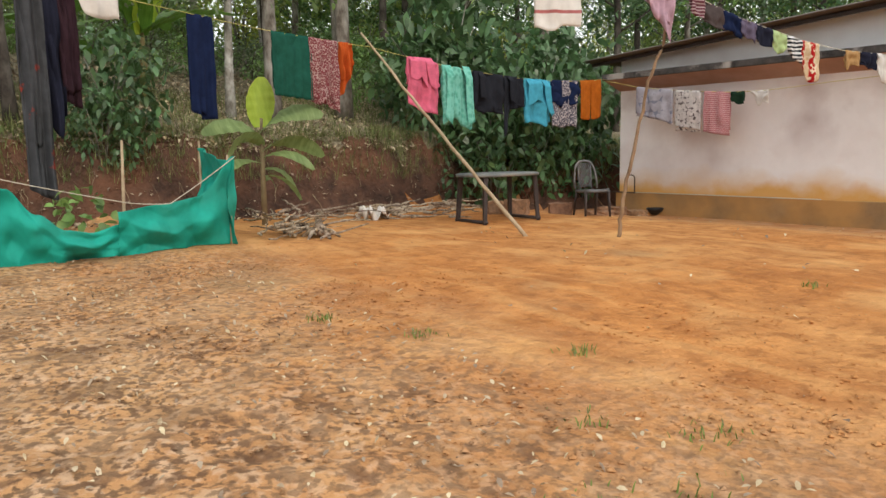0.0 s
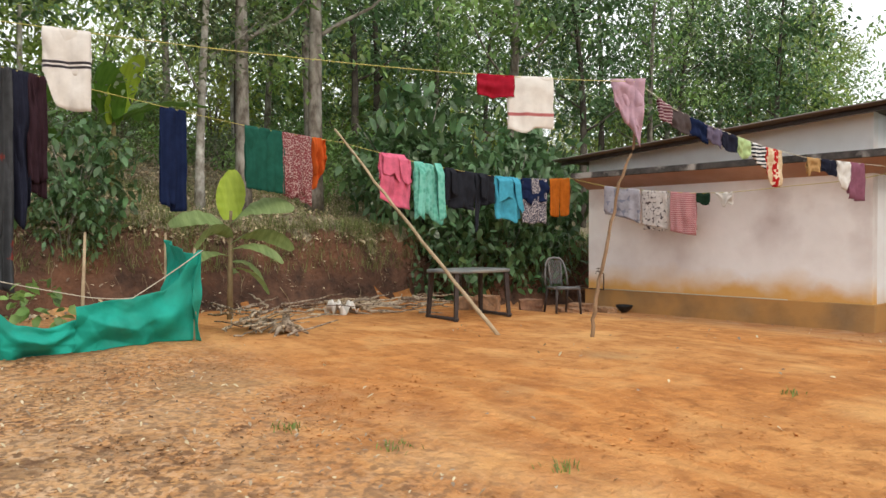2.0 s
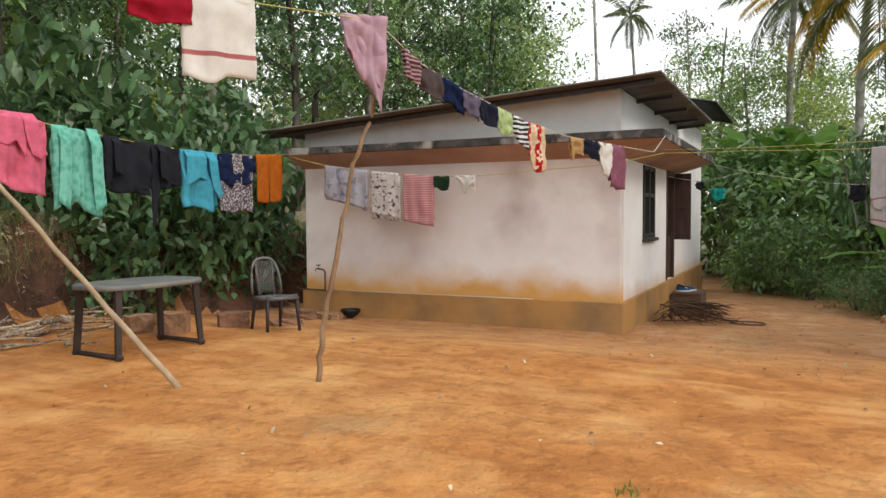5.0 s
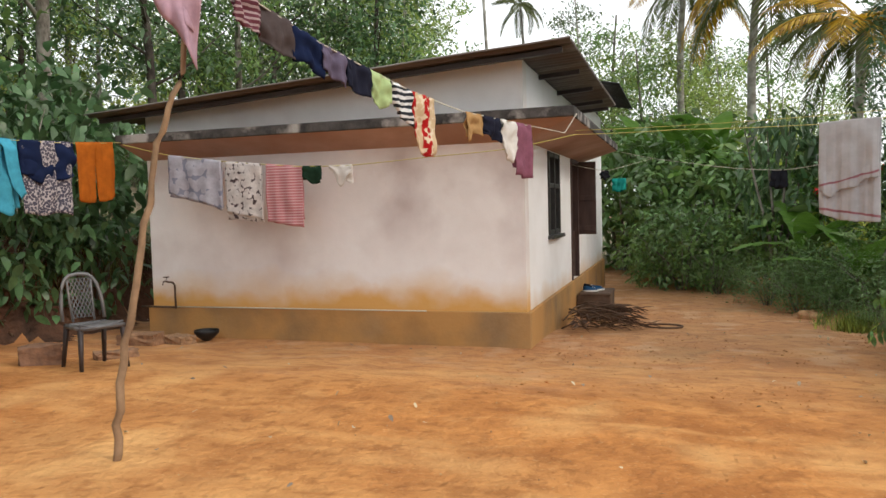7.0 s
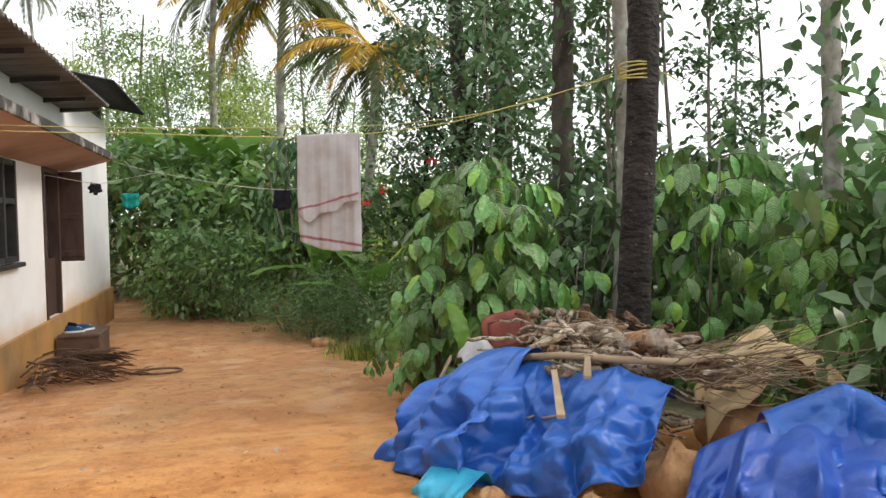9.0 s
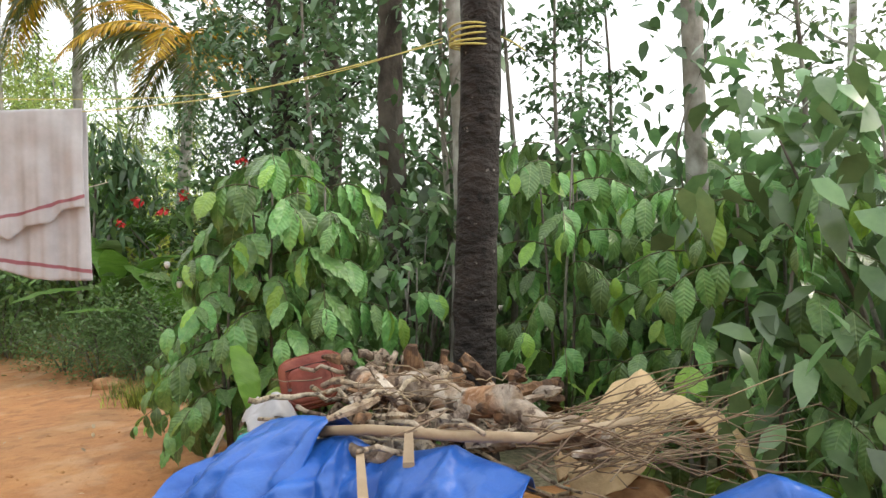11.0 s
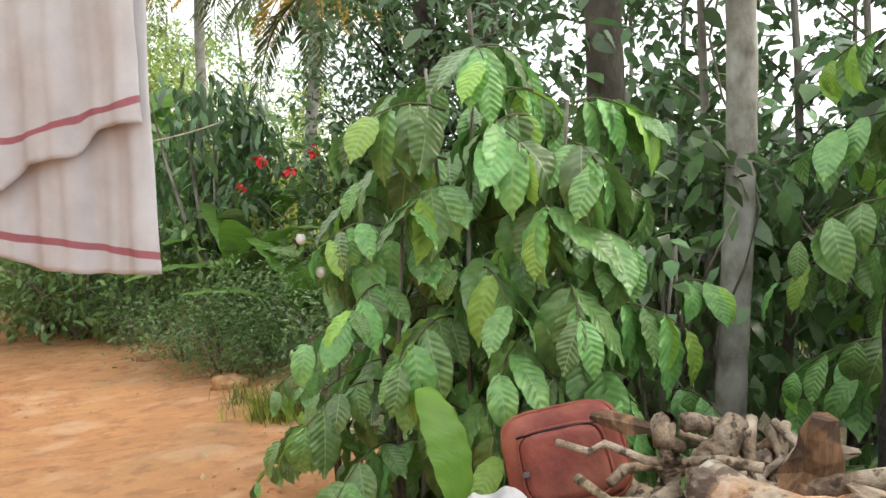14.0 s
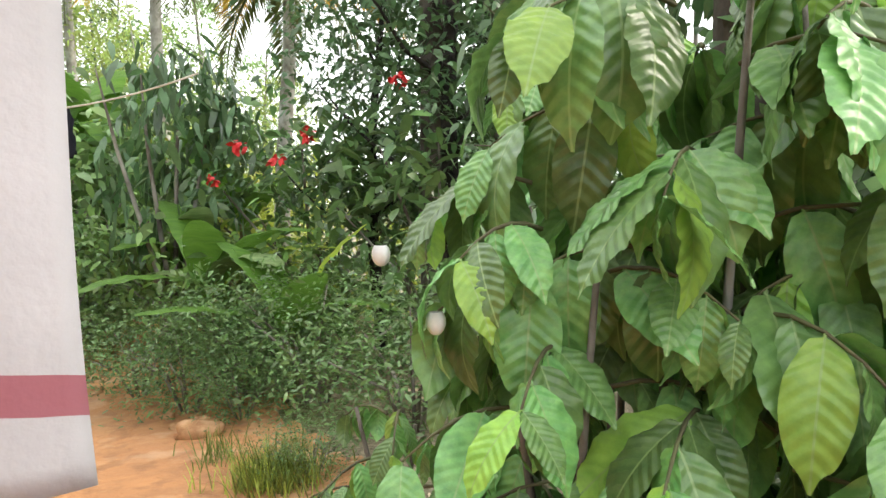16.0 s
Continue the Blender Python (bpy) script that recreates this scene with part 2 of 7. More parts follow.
LEAF_PALM = leaf_mat("palm_fronds", (0.15, 0.17, 0.05), (0.07, 0.10, 0.03))
BANANA = mat("banana_leaf", (0.15, 0.30, 0.045), (0.09, 0.20, 0.03), scale=3, rough=0.45, bump=0.3, fine=25, translucent=0.35, stretch=(1, 8, 1))
BANANA_PALE = mat("pale_banana_leaf", (0.27, 0.37, 0.15), (0.15, 0.23, 0.08), scale=3, rough=0.5, bump=0.3, fine=25, translucent=0.3, stretch=(1, 8, 1))
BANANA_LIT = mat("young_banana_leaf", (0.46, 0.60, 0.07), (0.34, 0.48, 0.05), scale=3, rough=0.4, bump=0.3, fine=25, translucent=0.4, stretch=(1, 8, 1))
COFFEE = mat("coffee_leaf", (0.21, 0.375, 0.105), (0.095, 0.215, 0.06), scale=5, rough=0.37, bump=0.0, per_object=0.5, translucent=0.2, spec=0.65)
COFFEE_NEW = mat("young_coffee_leaf", (0.34, 0.54, 0.09), (0.22, 0.40, 0.07), scale=5, rough=0.38, bump=0.0, per_object=0.3, translucent=0.3, spec=0.5)
for m_ in (COFFEE, COFFEE_NEW):
    # raised ribs that leave the midrib at a slant, and a pale midrib
    n_, l_ = m_.node_tree.nodes, m_.node_tree.links
    sp_ = n_.new("ShaderNodeSeparateXYZ")
    l_.new(n_.new("ShaderNodeTexCoord").outputs["Object"], sp_.inputs[0])
    ay_ = mask_math(m_, "ABSOLUTE", sp_.outputs[1], 0)
    ph_ = mask_math(m_, "SUBTRACT", sp_.outputs[0], mask_math(m_, "MULTIPLY", ay_, 0.75))
    wv_ = mask_math(m_, "SINE", mask_math(m_, "MULTIPLY", ph_, 2 * math.pi * 11), 0)
    bp_ = n_.new("ShaderNodeBump")
    bp_.inputs["Strength"].default_value, bp_.inputs["Distance"].default_value = 0.26, 0.005
    l_.new(wv_, bp_.inputs["Height"])
    l_.new(bp_.outputs[0], n_["Principled BSDF"].inputs["Normal"])
    overlay(m_, (0.30, 0.42, 0.16), mask_math(m_, "MULTIPLY", mask_math(m_, "LESS_THAN", ay_, 0.008), 0.7))
    vein_ = mask_math(m_, "MULTIPLY", mask_math(m_, "GREATER_THAN", wv_, 0.95), 0.07)
    overlay(m_, (0.32, 0.48, 0.22), vein_)
GREENTWIG = mat("green_brown_twig", (0.13, 0.13, 0.06), (0.07, 0.06, 0.035), scale=12, rough=0.7, bump=0.3, fine=60)
GRASS = leaf_mat("grass_blades", (0.22, 0.28, 0.06), (0.12, 0.17, 0.035))
DRYGRASS = leaf_mat("dry_grass", (0.27, 0.27, 0.11), (0.10, 0.15, 0.04), rough=0.8, island=0.5)
DRYLEAF = leaf_mat("dry_leaves", (0.56, 0.46, 0.33), (0.27, 0.19, 0.12), rough=0.9, tr=0.1, island=0.5)
DRYFROND = leaf_mat("dry_fronds", (0.17, 0.10, 0.065), (0.08, 0.048, 0.035), rough=0.9, tr=0.05, island=0.5)

# the same limewash, less stained; its bluish white paints in the skylight
WALL2 = mat("skylit_side_lime_wash", (0.90, 0.91, 0.93), (0.84, 0.84, 0.85), scale=1.3, rough=0.9, bump=0.15, fine=45, stain=(0.70, 0.69, 0.68), stain_scale=1.4, stain_amount=0.3, spec=0.15)
# splash stains of red soil on the foot of the walls, brownish patches above
overlay(WALL, (0.68, 0.46, 0.24), mask_math(WALL, "MULTIPLY", axis_mask(WALL, 2, -0.02, 0.30, 0.7, 1.3), 0.7))
overlay(WALL, (0.66, 0.36, 0.10), mask_math(WALL, "MULTIPLY", axis_mask(WALL, 2, -0.08, 0.12, 0.6, 2.0), 0.92))
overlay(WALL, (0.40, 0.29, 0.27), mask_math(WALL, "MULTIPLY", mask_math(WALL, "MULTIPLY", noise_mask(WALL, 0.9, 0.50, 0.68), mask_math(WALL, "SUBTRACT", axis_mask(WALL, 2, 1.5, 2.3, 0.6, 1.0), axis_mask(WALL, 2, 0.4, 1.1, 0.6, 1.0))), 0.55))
overlay(LOGBARK, (0.60, 0.53, 0.44), mask_math(LOGBARK, "MULTIPLY", noise_mask(LOGBARK, 8, 0.55, 0.59, detail=7), 0.75))
overlay(LOGBARK, (0.07, 0.042, 0.03), mask_math(LOGBARK, "MULTIPLY", noise_mask(LOGBARK, 17, 0.55, 0.60, detail=7), 0.8))
overlay(LOGBARK, (0.40, 0.19, 0.08), mask_math(LOGBARK, "MULTIPLY", noise_mask(LOGBARK, 4, 0.58, 0.64, detail=6), 0.6))
overlay(DRYWOOD, (0.50, 0.42, 0.32), mask_math(DRYWOOD, "MULTIPLY", noise_mask(DRYWOOD, 9, 0.50, 0.60, detail=7), 0.6))
overlay(DRYWOOD, (0.045, 0.028, 0.02), mask_math(DRYWOOD, "MULTIPLY", noise_mask(DRYWOOD, 30, 0.56, 0.62, detail=6), 0.8))
overlay(REDWOOD, (0.06, 0.038, 0.027), mask_math(REDWOOD, "MULTIPLY", noise_mask(REDWOOD, 11, 0.48, 0.56, detail=7), 0.85))
overlay(PALMBARK, (0.26, 0.24, 0.22), mask_math(PALMBARK, "MULTIPLY", noise_mask(PALMBARK, 26, 0.68, 0.73, detail=3), 0.8))
overlay(PALMBARK, (0.008, 0.007, 0.007), mask_math(PALMBARK, "MULTIPLY", noise_mask(PALMBARK, 13, 0.60, 0.66, detail=6), 0.8))
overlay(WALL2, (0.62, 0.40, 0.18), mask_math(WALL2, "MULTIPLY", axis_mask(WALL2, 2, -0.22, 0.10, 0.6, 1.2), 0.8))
overlay(PLINTH, (0.50, 0.27, 0.09), mask_math(PLINTH, "MULTIPLY", noise_mask(PLINTH, 1.3, 0.36, 0.58), 0.8))
overlay(CONCRETE, (0.62, 0.58, 0.54), mask_math(CONCRETE, "MULTIPLY", noise_mask(CONCRETE, 2.4, 0.56, 0.66), 0.6))


def cloth_mat(name, base, dark=None, rough=0.9, weave=220.0, tr=0.15):
    return mat(name, base, dark or tuple(c * 0.72 for c in base), scale=9, rough=rough, bump=0.25, fine=weave, bump_dist=0.002, translucent=tr, spec=0.1)


# ---- mesh helpers ----
class Buf:
    """Collects vertices and faces of one mesh."""

    def __init__(self):
        self.v, self.f, self.flat = [], [], False

    def add(self, verts, faces):
        o = len(self.v)
        self.v.extend([tuple(p) for p in verts])
        self.f.extend([tuple(i + o for i in q) for q in faces])
        return self

    def box(self, c, s, m=None):
        self.flat = True
        x, y, z = (h / 2 for h in s)
        pts = [Vector((c[0] + i * x, c[1] + j * y, c[2] + k * z)) for k in (-1, 1) for j in (-1, 1) for i in (-1, 1)]
        if m is not None:
            pts = [m @ p for p in pts]
        return self.add(pts, [(0, 2, 3, 1), (4, 5, 7, 6), (0, 1, 5, 4), (2, 6, 7, 3), (0, 4, 6, 2), (1, 3, 7, 5)])

    def tube(self, path, radii, sides=8, rough=0.0, rng=None, caps=True):
        path = [Vector(p) for p in path]
        if isinstance(radii, (int, float)):
            radii = [radii] * len(path)
        o = len(self.v)
        ref = Vector((0.31, 0.17, 0.94)).normalized()
        for i, p in enumerate(path):
            d = (path[min(i + 1, len(path) - 1)] - path[max(i - 1, 0)])
            d = d.normalized() if d.length > 1e-9 else Vector((0, 0, 1))
            a = d.cross(ref)
            if a.length < 0.05:
                a = d.cross(Vector((1, 0, 0)))
            a.normalize()
            b = d.cross(a)
            for k in range(sides):
                w = 2 * math.pi * k / sides
                r = radii[i] * (1 + (rng.uniform(-rough, rough) if rng and rough else 0))
                self.v.append(tuple(p + (a * math.cos(w) + b * math.sin(w)) * r))
        for i in range(len(path) - 1):
            for k in range(sides):
                k2 = (k + 1) % sides
                self.f.append((o + i * sides + k, o + i * sides + k2, o + (i + 1) * sides + k2, o + (i + 1) * sides + k))
        if caps:
            self.f.append(tuple(o + k for k in reversed(range(sides))))
            e = o + (len(path) - 1) * sides
            self.f.append(tuple(e + k for k in range(sides)))
        return self

    def grid(self, fn, nu, nv, closed=False):
        o = len(self.v)
        for j in range(nv + 1):
            for i in range(nu + 1):
                self.v.append(tuple(fn(i / nu, j / nv)))
        for j in range(nv):
            for i in range(nu):
                a = o + j * (nu + 1) + i
                self.f.append((a, a + 1, a + nu + 2, a + nu + 1))
        return self

    def mesh(self, name, material, smooth=True):
        me = bpy.data.meshes.new(name)
        me.from_pydata(self.v, [], self.f)
        me.validate()
        for m in (material if isinstance(material, (list, tuple)) else [material]):
            me.materials.append(m)
        if smooth and not self.flat:
            me.polygons.foreach_set("use_smooth", [True] * len(me.polygons))
        me.update()
        return me


def thing(name, label, category, at=(0, 0, 0), rz=0.0, group="", kind=""):
    ob = new(name)
    ob.empty_display_size = 0.1
    ob.matrix_basis = pose(*at, 0, 0, rz)
    return tagged(ob, label, category, group, kind)


def part(name, buf, material, parent=None, label="", smooth=True, bevel=0.0, solid=0.0):
    me = buf if isinstance(buf, bpy.types.Mesh) else buf.mesh(name, material, smooth)
    ob = new(name, me)
    ob.parent = parent
    if bevel:
        md = ob.modifiers.new("bevel", "BEVEL")
        md.width, md.segments, md.limit_method = bevel, 2, "ANGLE"
    if solid:
        md = ob.modifiers.new("solid", "SOLIDIFY")
        md.thickness, md.offset = solid, 0
    if label:
        ob["label"] = label
    return ob


def structure(name, buf, material, label, category, **k):
    return tagged(part(name, buf, material, None, **k), label, category, "", "structure")


def leaf_cloud(buf, points, size, rng, droop=0.3, aspect=0.45, fold=0.25, up=0.35):
    """Adds one folded, pointed leaf at every point."""
    pts = np.asarray(points, float)
    n = len(pts)
    if n == 0:
        return buf
    az = rng.uniform(0, 2 * np.pi, n)
    el = rng.normal(-droop, 0.45, n)
    d = np.stack([np.cos(az) * np.cos(el), np.sin(az) * np.cos(el), np.sin(el)], 1)
    nrm = rng.normal(0, 1, (n, 3)) * 0.7 + np.array([0, 0, up + 0.8])
    side = np.cross(d, nrm)
    side /= np.linalg.norm(side, axis=1)[:, None] + 1e-9
    upv = np.cross(side, d)
    L = (size * rng.uniform(0.65, 1.3, n))[:, None]
    w = L * aspect * 0.5
    fall = np.array([0, 0, 1.0])
    row = []
    for v, k, dz in ((0.0, 0.06, 0.0), (0.3, 0.95, -0.01), (0.66, 0.85, -0.07), (1.0, 0.0, -0.2)):
        m = pts + d * L * v + fall * L * dz
        row.append(m + side * w * k + upv * w * k * fold)
        row.append(m - side * w * k + upv * w * k * fold)
    o = len(buf.v)
    V = np.stack([row[0], row[2], row[4], row[6], row[5], row[3]], 1).reshape(-1, 3)
    buf.v.extend(map(tuple, V.tolist()))
    idx = np.arange(n) * 6 + o
    buf.f.extend(map(tuple, np.stack([idx, idx + 1, idx + 5], 1).tolist()))
    buf.f.extend(map(tuple, np.stack([idx + 1, idx + 2, idx + 4, idx + 5], 1).tolist()))
    buf.f.extend(map(tuple, np.stack([idx + 2, idx + 3, idx + 4], 1).tolist()))
    return buf


def clumps(rng, centre, radius, count, leaves, spread):
    """Points in count clumps inside an ellipsoid."""
    c = rng.normal(0, 1, (count, 3))
    c /= np.linalg.norm(c, axis=1)[:, None]
    c = c * (rng.uniform(0.35, 1, count) ** 0.5)[:, None] * np.array(radius) + np.array(centre)
    return np.concatenate([p + rng.normal(0, 1, (leaves, 3)) * spread * rng.uniform(0.6, 1.3) for p in c]), c


def facet(x, y, seed):
    """Random heights on a slanted lattice, flat between them: creased like a stiff sheet."""
    x, y = x + 0.25 * noise.noise((x * 0.7, y * 0.7, seed)), y + 0.25 * noise.noise((x * 0.7, y * 0.7, seed + 9))
    i, j = math.floor(x), math.floor(y)
    f, g = x - i, y - j
    def h(a, b):
        return noise.cell((a * 1.0 + 0.5, b * 1.0 + 0.5, seed + 0.5))
    if f + g < 1:
        return h(i, j) * (1 - f - g) + h(i + 1, j) * f + h(i, j + 1) * g
    return h(i + 1, j + 1) * (f + g - 1) + h(i, j + 1) * (1 - f) + h(i + 1, j) * (1 - g)


# ---- terrain ----
def ease(a, b, v):
    t = np.clip((v - a) / (b - a), 0, 1)
    return t * t * (3 - 2 * t)


def bank_foot(y):
    return -9.3 + 0.75 * ease(9.0, 12.0, y) + 0.18 * np.sin(y * 1.7) + 0.12 * np.sin(y * 3.9 + 1)


def yard_z(x, y):
    z = 0.10 * ease(-4.5, -6.5, x) * ease(7.0, 4.0, y)
    z = z - 0.22 * ease(-4.0, 1.5, x) * ease(7.0, 2.0, y)
    z = z - 0.22 * ease(8.8, 12.2, y) - 0.20 * ease(12.2, 16.0, y)
    z = z - 0.06 * ease(-3.0, 0.0, x) * ease(2, 6, y) * ease(11, 8, y)
    return z


def ground_z(x, y):
    """Height of the ground; works on numbers and arrays."""
    x, y = np.asarray(x, float), np.asarray(y, float)
    z = yard_z(x, y)
    d = bank_foot(y) - x
    bank = 1.22 * ease(-0.05, 0.75, d) + 0.25 * np.clip(d - 0.6, 0, 14)
    right = ease(2.6, 9.0, x)
    z = z + bank - 1.4 * right * ease(-5, 2, y)
    far = ease(40, 200, np.hypot(x, y))
    return z * (1 - far) + far * -1.0


def gz(x, y):
    return float(ground_z(x, y))


def soil_bump(x, y):
    r = noise.noise((x * 0.9, y * 0.9, 0.3)) * 0.022 + noise.noise((x * 3.1, y * 3.1, 1.7)) * 0.009
    clod = max(0.0, min(1.0, (x + y * 0.25 + 2.6) / 2.5)) * max(0.0, min(1.0, (3.4 - y) / 2.0))
    r += clod * (noise.noise((x * 6, y * 6, 4.0)) * 0.05 + noise.noise((x * 14, y * 14, 5.0)) * 0.035)
    return r


def spaced(parts):
    out = []
    for a, b, step in parts:
        n = max(1, round((b - a) / step))
        out += [a + (b - a) * i / n for i in range(n)]
    return out + [parts[-1][1]]


gx = spaced([(-420, -120, 60), (-120, -40, 12), (-40, -14, 1.3), (-14, -11.0, 0.3), (-11.0, 4.2, 0.11), (4.2, 12, 0.5), (12, 40, 3), (40, 420, 60)])
gy = spaced([(-420, -60, 60), (-60, -8, 6), (-8, -1.5, 0.5), (-1.5, 4, 0.11), (4, 19, 0.13), (19, 30, 0.7), (30, 80, 6), (80, 420, 60)])
GX, GY = np.meshgrid(gx, gy)
GZ = ground_z(GX, GY)
gb = Buf()
inner = (np.abs(GX + 3) < 8) & (GY > -2) & (GY < 22)
for (j, i), z in np.ndenumerate(GZ):
    x, y = GX[j, i], GY[j, i]
    d = float(bank_foot(y)) - x
    if inner[j, i]:
        z += soil_bump(x, y)
    if -0.1 < d < 2.5:
        k = min(1.0, (d + 0.1) / 0.4) * min(1.0, (2.5 - d))
        z += k * (noise.noise((x * 1.3, y * 1.3, 3)) * 0.26 + noise.noise((x * 4, y * 4, 3)) * 0.12 + noise.noise((x * 9, y * 9, 3)) * 0.05)
    gb.v.append((x, y, z))
nx = len(gx)
slots = []
for j in range(len(gy) - 1):
    for i in range(nx - 1):
        a = j * nx + i
        gb.f.append((a, a + 1, a + nx + 1, a + nx))
        x, y = (gx[i] + gx[i + 1]) / 2, (gy[j] + gy[j + 1]) / 2
        d = float(bank_foot(y)) - x + noise.noise((x * 2.2, y * 2.2, 8)) * 0.35
        hedge = 2.0 - 0.06 * (y - 12) + noise.noise((x * 1.8, y * 1.8, 9)) * 0.35
        slots.append(1 if -0.05 < d < 0.70 else 2 if d >= 0.70 or (y > 11 and x > hedge) or x > 3.2 + noise.noise((x * 0.7, y * 0.7, 2)) * 1.1 or y < -14 or y > 26 else 0)
ground = structure("ground", gb, [SOIL, BANK, LITTER], "orange laterite soil yard with a cut red earth bank", "ground")
ground.data.polygons.foreach_set("material_index", slots)

overlay(SOIL, (0.34, 0.13, 0.042), mask_math(SOIL, "MULTIPLY", noise_mask(SOIL, 1.7, 0.50, 0.64, detail=7), 0.5))
overlay(SOIL, (0.27, 0.105, 0.035), mask_math(SOIL, "MULTIPLY", noise_mask(SOIL, 7.0, 0.52, 0.64, detail=8), 0.55))
overlay(SOIL, (0.70, 0.40, 0.16), mask_math(SOIL, "MULTIPLY", noise_mask(SOIL, 1.1, 0.52, 0.68), 0.6))
overlay(SOIL, (0.20, 0.085, 0.035), mask_math(SOIL, "MULTIPLY", noise_mask(SOIL, 28.0, 0.62, 0.74, detail=8), 0.35))
# swept, trodden streaks
n_, l_, b_, c_ = nodes_of(SOIL)
mp_ = n_.new("ShaderNodeMapping")
mp_.inputs["Rotation"].default_value = (0, 0, 0.5)
mp_.inputs["Scale"].default_value = (0.45, 2.4, 1)
l_.new(n_.new("ShaderNodeTexCoord").outputs["Object"], mp_.inputs[0])
nd_ = n_.new("ShaderNodeTexNoise")
nd_.inputs["Scale"].default_value = 0.6
l_.new(n_.new("ShaderNodeTexCoord").outputs["Object"], nd_.inputs["Vector"])
va_ = n_.new("ShaderNodeVectorMath")
va_.operation = "MULTIPLY_ADD"
l_.new(nd_.outputs["Color"], va_.inputs[0])
va_.inputs[1].default_value = (2.2, 2.2, 0)
l_.new(mp_.outputs[0], va_.inputs[2])
overlay(SOIL, (0.30, 0.115, 0.037), mask_math(SOIL, "MULTIPLY", noise_mask(SOIL, 1.9, 0.50, 0.62, va_.outputs[0], 7), 0.30))
overlay(SOIL, (0.68, 0.37, 0.14), mask_math(SOIL, "MULTIPLY", noise_mask(SOIL, 1.5, 0.56, 0.66, va_.outputs[0], 6), 0.35))
overlay(SOIL, (0.66, 0.42, 0.20), mask_math(SOIL, "MULTIPLY", noise_mask(SOIL, 40.0, 0.60, 0.72, detail=6), 0.3))
near_ = axis_mask(SOIL, 1, -0.8, 2.0, 4.0, 0.5)
overlay(SOIL, (0.56, 0.34, 0.17), mask_math(SOIL, "MULTIPLY", near_, 0.5))
overlay(SOIL, (0.70, 0.51, 0.35), mask_math(SOIL, "MULTIPLY", mask_math(SOIL, "MULTIPLY", near_, noise_mask(SOIL, 15.0, 0.48, 0.60, detail=9)), 0.55))
overlay(SOIL, (0.075, 0.046, 0.03), mask_math(SOIL, "MULTIPLY", mask_math(SOIL, "MULTIPLY", near_, noise_mask(SOIL, 24.0, 0.50, 0.58, detail=9)), 0.8))
overlay(SOIL, (0.12, 0.068, 0.036), mask_math(SOIL, "MULTIPLY", mask_math(SOIL, "MULTIPLY", near_, noise_mask(SOIL, 3.0, 0.44, 0.64, detail=9)), 0.65))
overlay(SOIL, (0.15, 0.08, 0.045), mask_math(SOIL, "MULTIPLY", mask_math(SOIL, "MULTIPLY", axis_mask(SOIL, 1, 2.0, 3.2, 1.1, 0.8), noise_mask(SOIL, 12.0, 0.50, 0.60, detail=9)), 0.7))
# paler, browner soil of the path beyond the yard
far_ = mask_math(SOIL, "SUBTRACT", 1.0, axis_mask(SOIL, 1, 8.5, 12.5, 1.5, 0.7))
overlay(SOIL, (0.47, 0.27, 0.15), mask_math(SOIL, "MULTIPLY", far_, 0.55))
overlay(SOIL, (0.26, 0.135, 0.075), mask_math(SOIL, "MULTIPLY", mask_math(SOIL, "MULTIPLY", far_, noise_mask(SOIL, 6.0, 0.52, 0.64, detail=8)), 0.5))
overlay(SOIL, (0.62, 0.42, 0.26), mask_math(SOIL, "MULTIPLY", mask_math(SOIL, "MULTIPLY", far_, noise_mask(SOIL, 2.3, 0.54, 0.66, detail=8)), 0.5))
# dusty pale and trampled brown patches of the yard
n_, l_, b_, c_ = nodes_of(SOIL)
overlay(SOIL, (0.46, 0.30, 0.17), mask_math(SOIL, "MULTIPLY", mask_math(SOIL, "MULTIPLY", axis_mask(SOIL, 1, 0.8, 3.6, 2.2, 0.7), noise_mask(SOIL, 2.6, 0.36, 0.62)), 0.45))
overlay(SOIL, (0.20, 0.14, 0.085), mask_math(SOIL, "MULTIPLY", noise_mask(SOIL, 0.55, 0.60, 0.72), 0.5))

# ---- house ----
HX0, HX1, HY0, HY1, HY2 = -7.4, -2.4, 12.3, 17.1, 20.6


def roof_z(x):
    return 2.63 + (x + 7.8) * (3.02 - 2.63) / 6.0


house = thing("house", "whitewashed one-storey house with sheet roof and red soil stains", "house", (0, 0, 0))
TH = 0.2
wb = Buf().box(((HX0 + HX1) / 2, HY0 + TH / 2, 0.95), (HX1 - HX0, TH, 2.6))
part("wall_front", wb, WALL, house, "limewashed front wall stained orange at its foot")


def slope_wall(x0, x1, y0, y1, z0):
    """An upper wall whose top follows the slope of the roof."""
    za, zb = roof_z(x0) - 0.02, roof_z(x1) - 0.02
    v = [(x0, y0, z0), (x1, y0, z0), (x1, y1, z0), (x0, y1, z0), (x0, y0, za), (x1, y0, zb), (x1, y1, zb), (x0, y1, za)]
    return Buf().add(v, [(0, 3, 2, 1), (4, 5, 6, 7), (0, 1, 5, 4), (1, 2, 6, 5), (2, 3, 7, 6), (3, 0, 4, 7)])


part("upper_wall_front", slope_wall(HX0, HX1, HY0 + 0.003, HY0 + TH, 2.25), WALL, house, smooth=False)
WIN = (13.78, 14.68, 0.97, 2.06)
DOOR = (15.85, 16.66, 0.17, 2.08)


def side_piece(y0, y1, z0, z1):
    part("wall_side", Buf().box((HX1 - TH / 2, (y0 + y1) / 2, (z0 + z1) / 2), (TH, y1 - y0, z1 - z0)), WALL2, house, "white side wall")


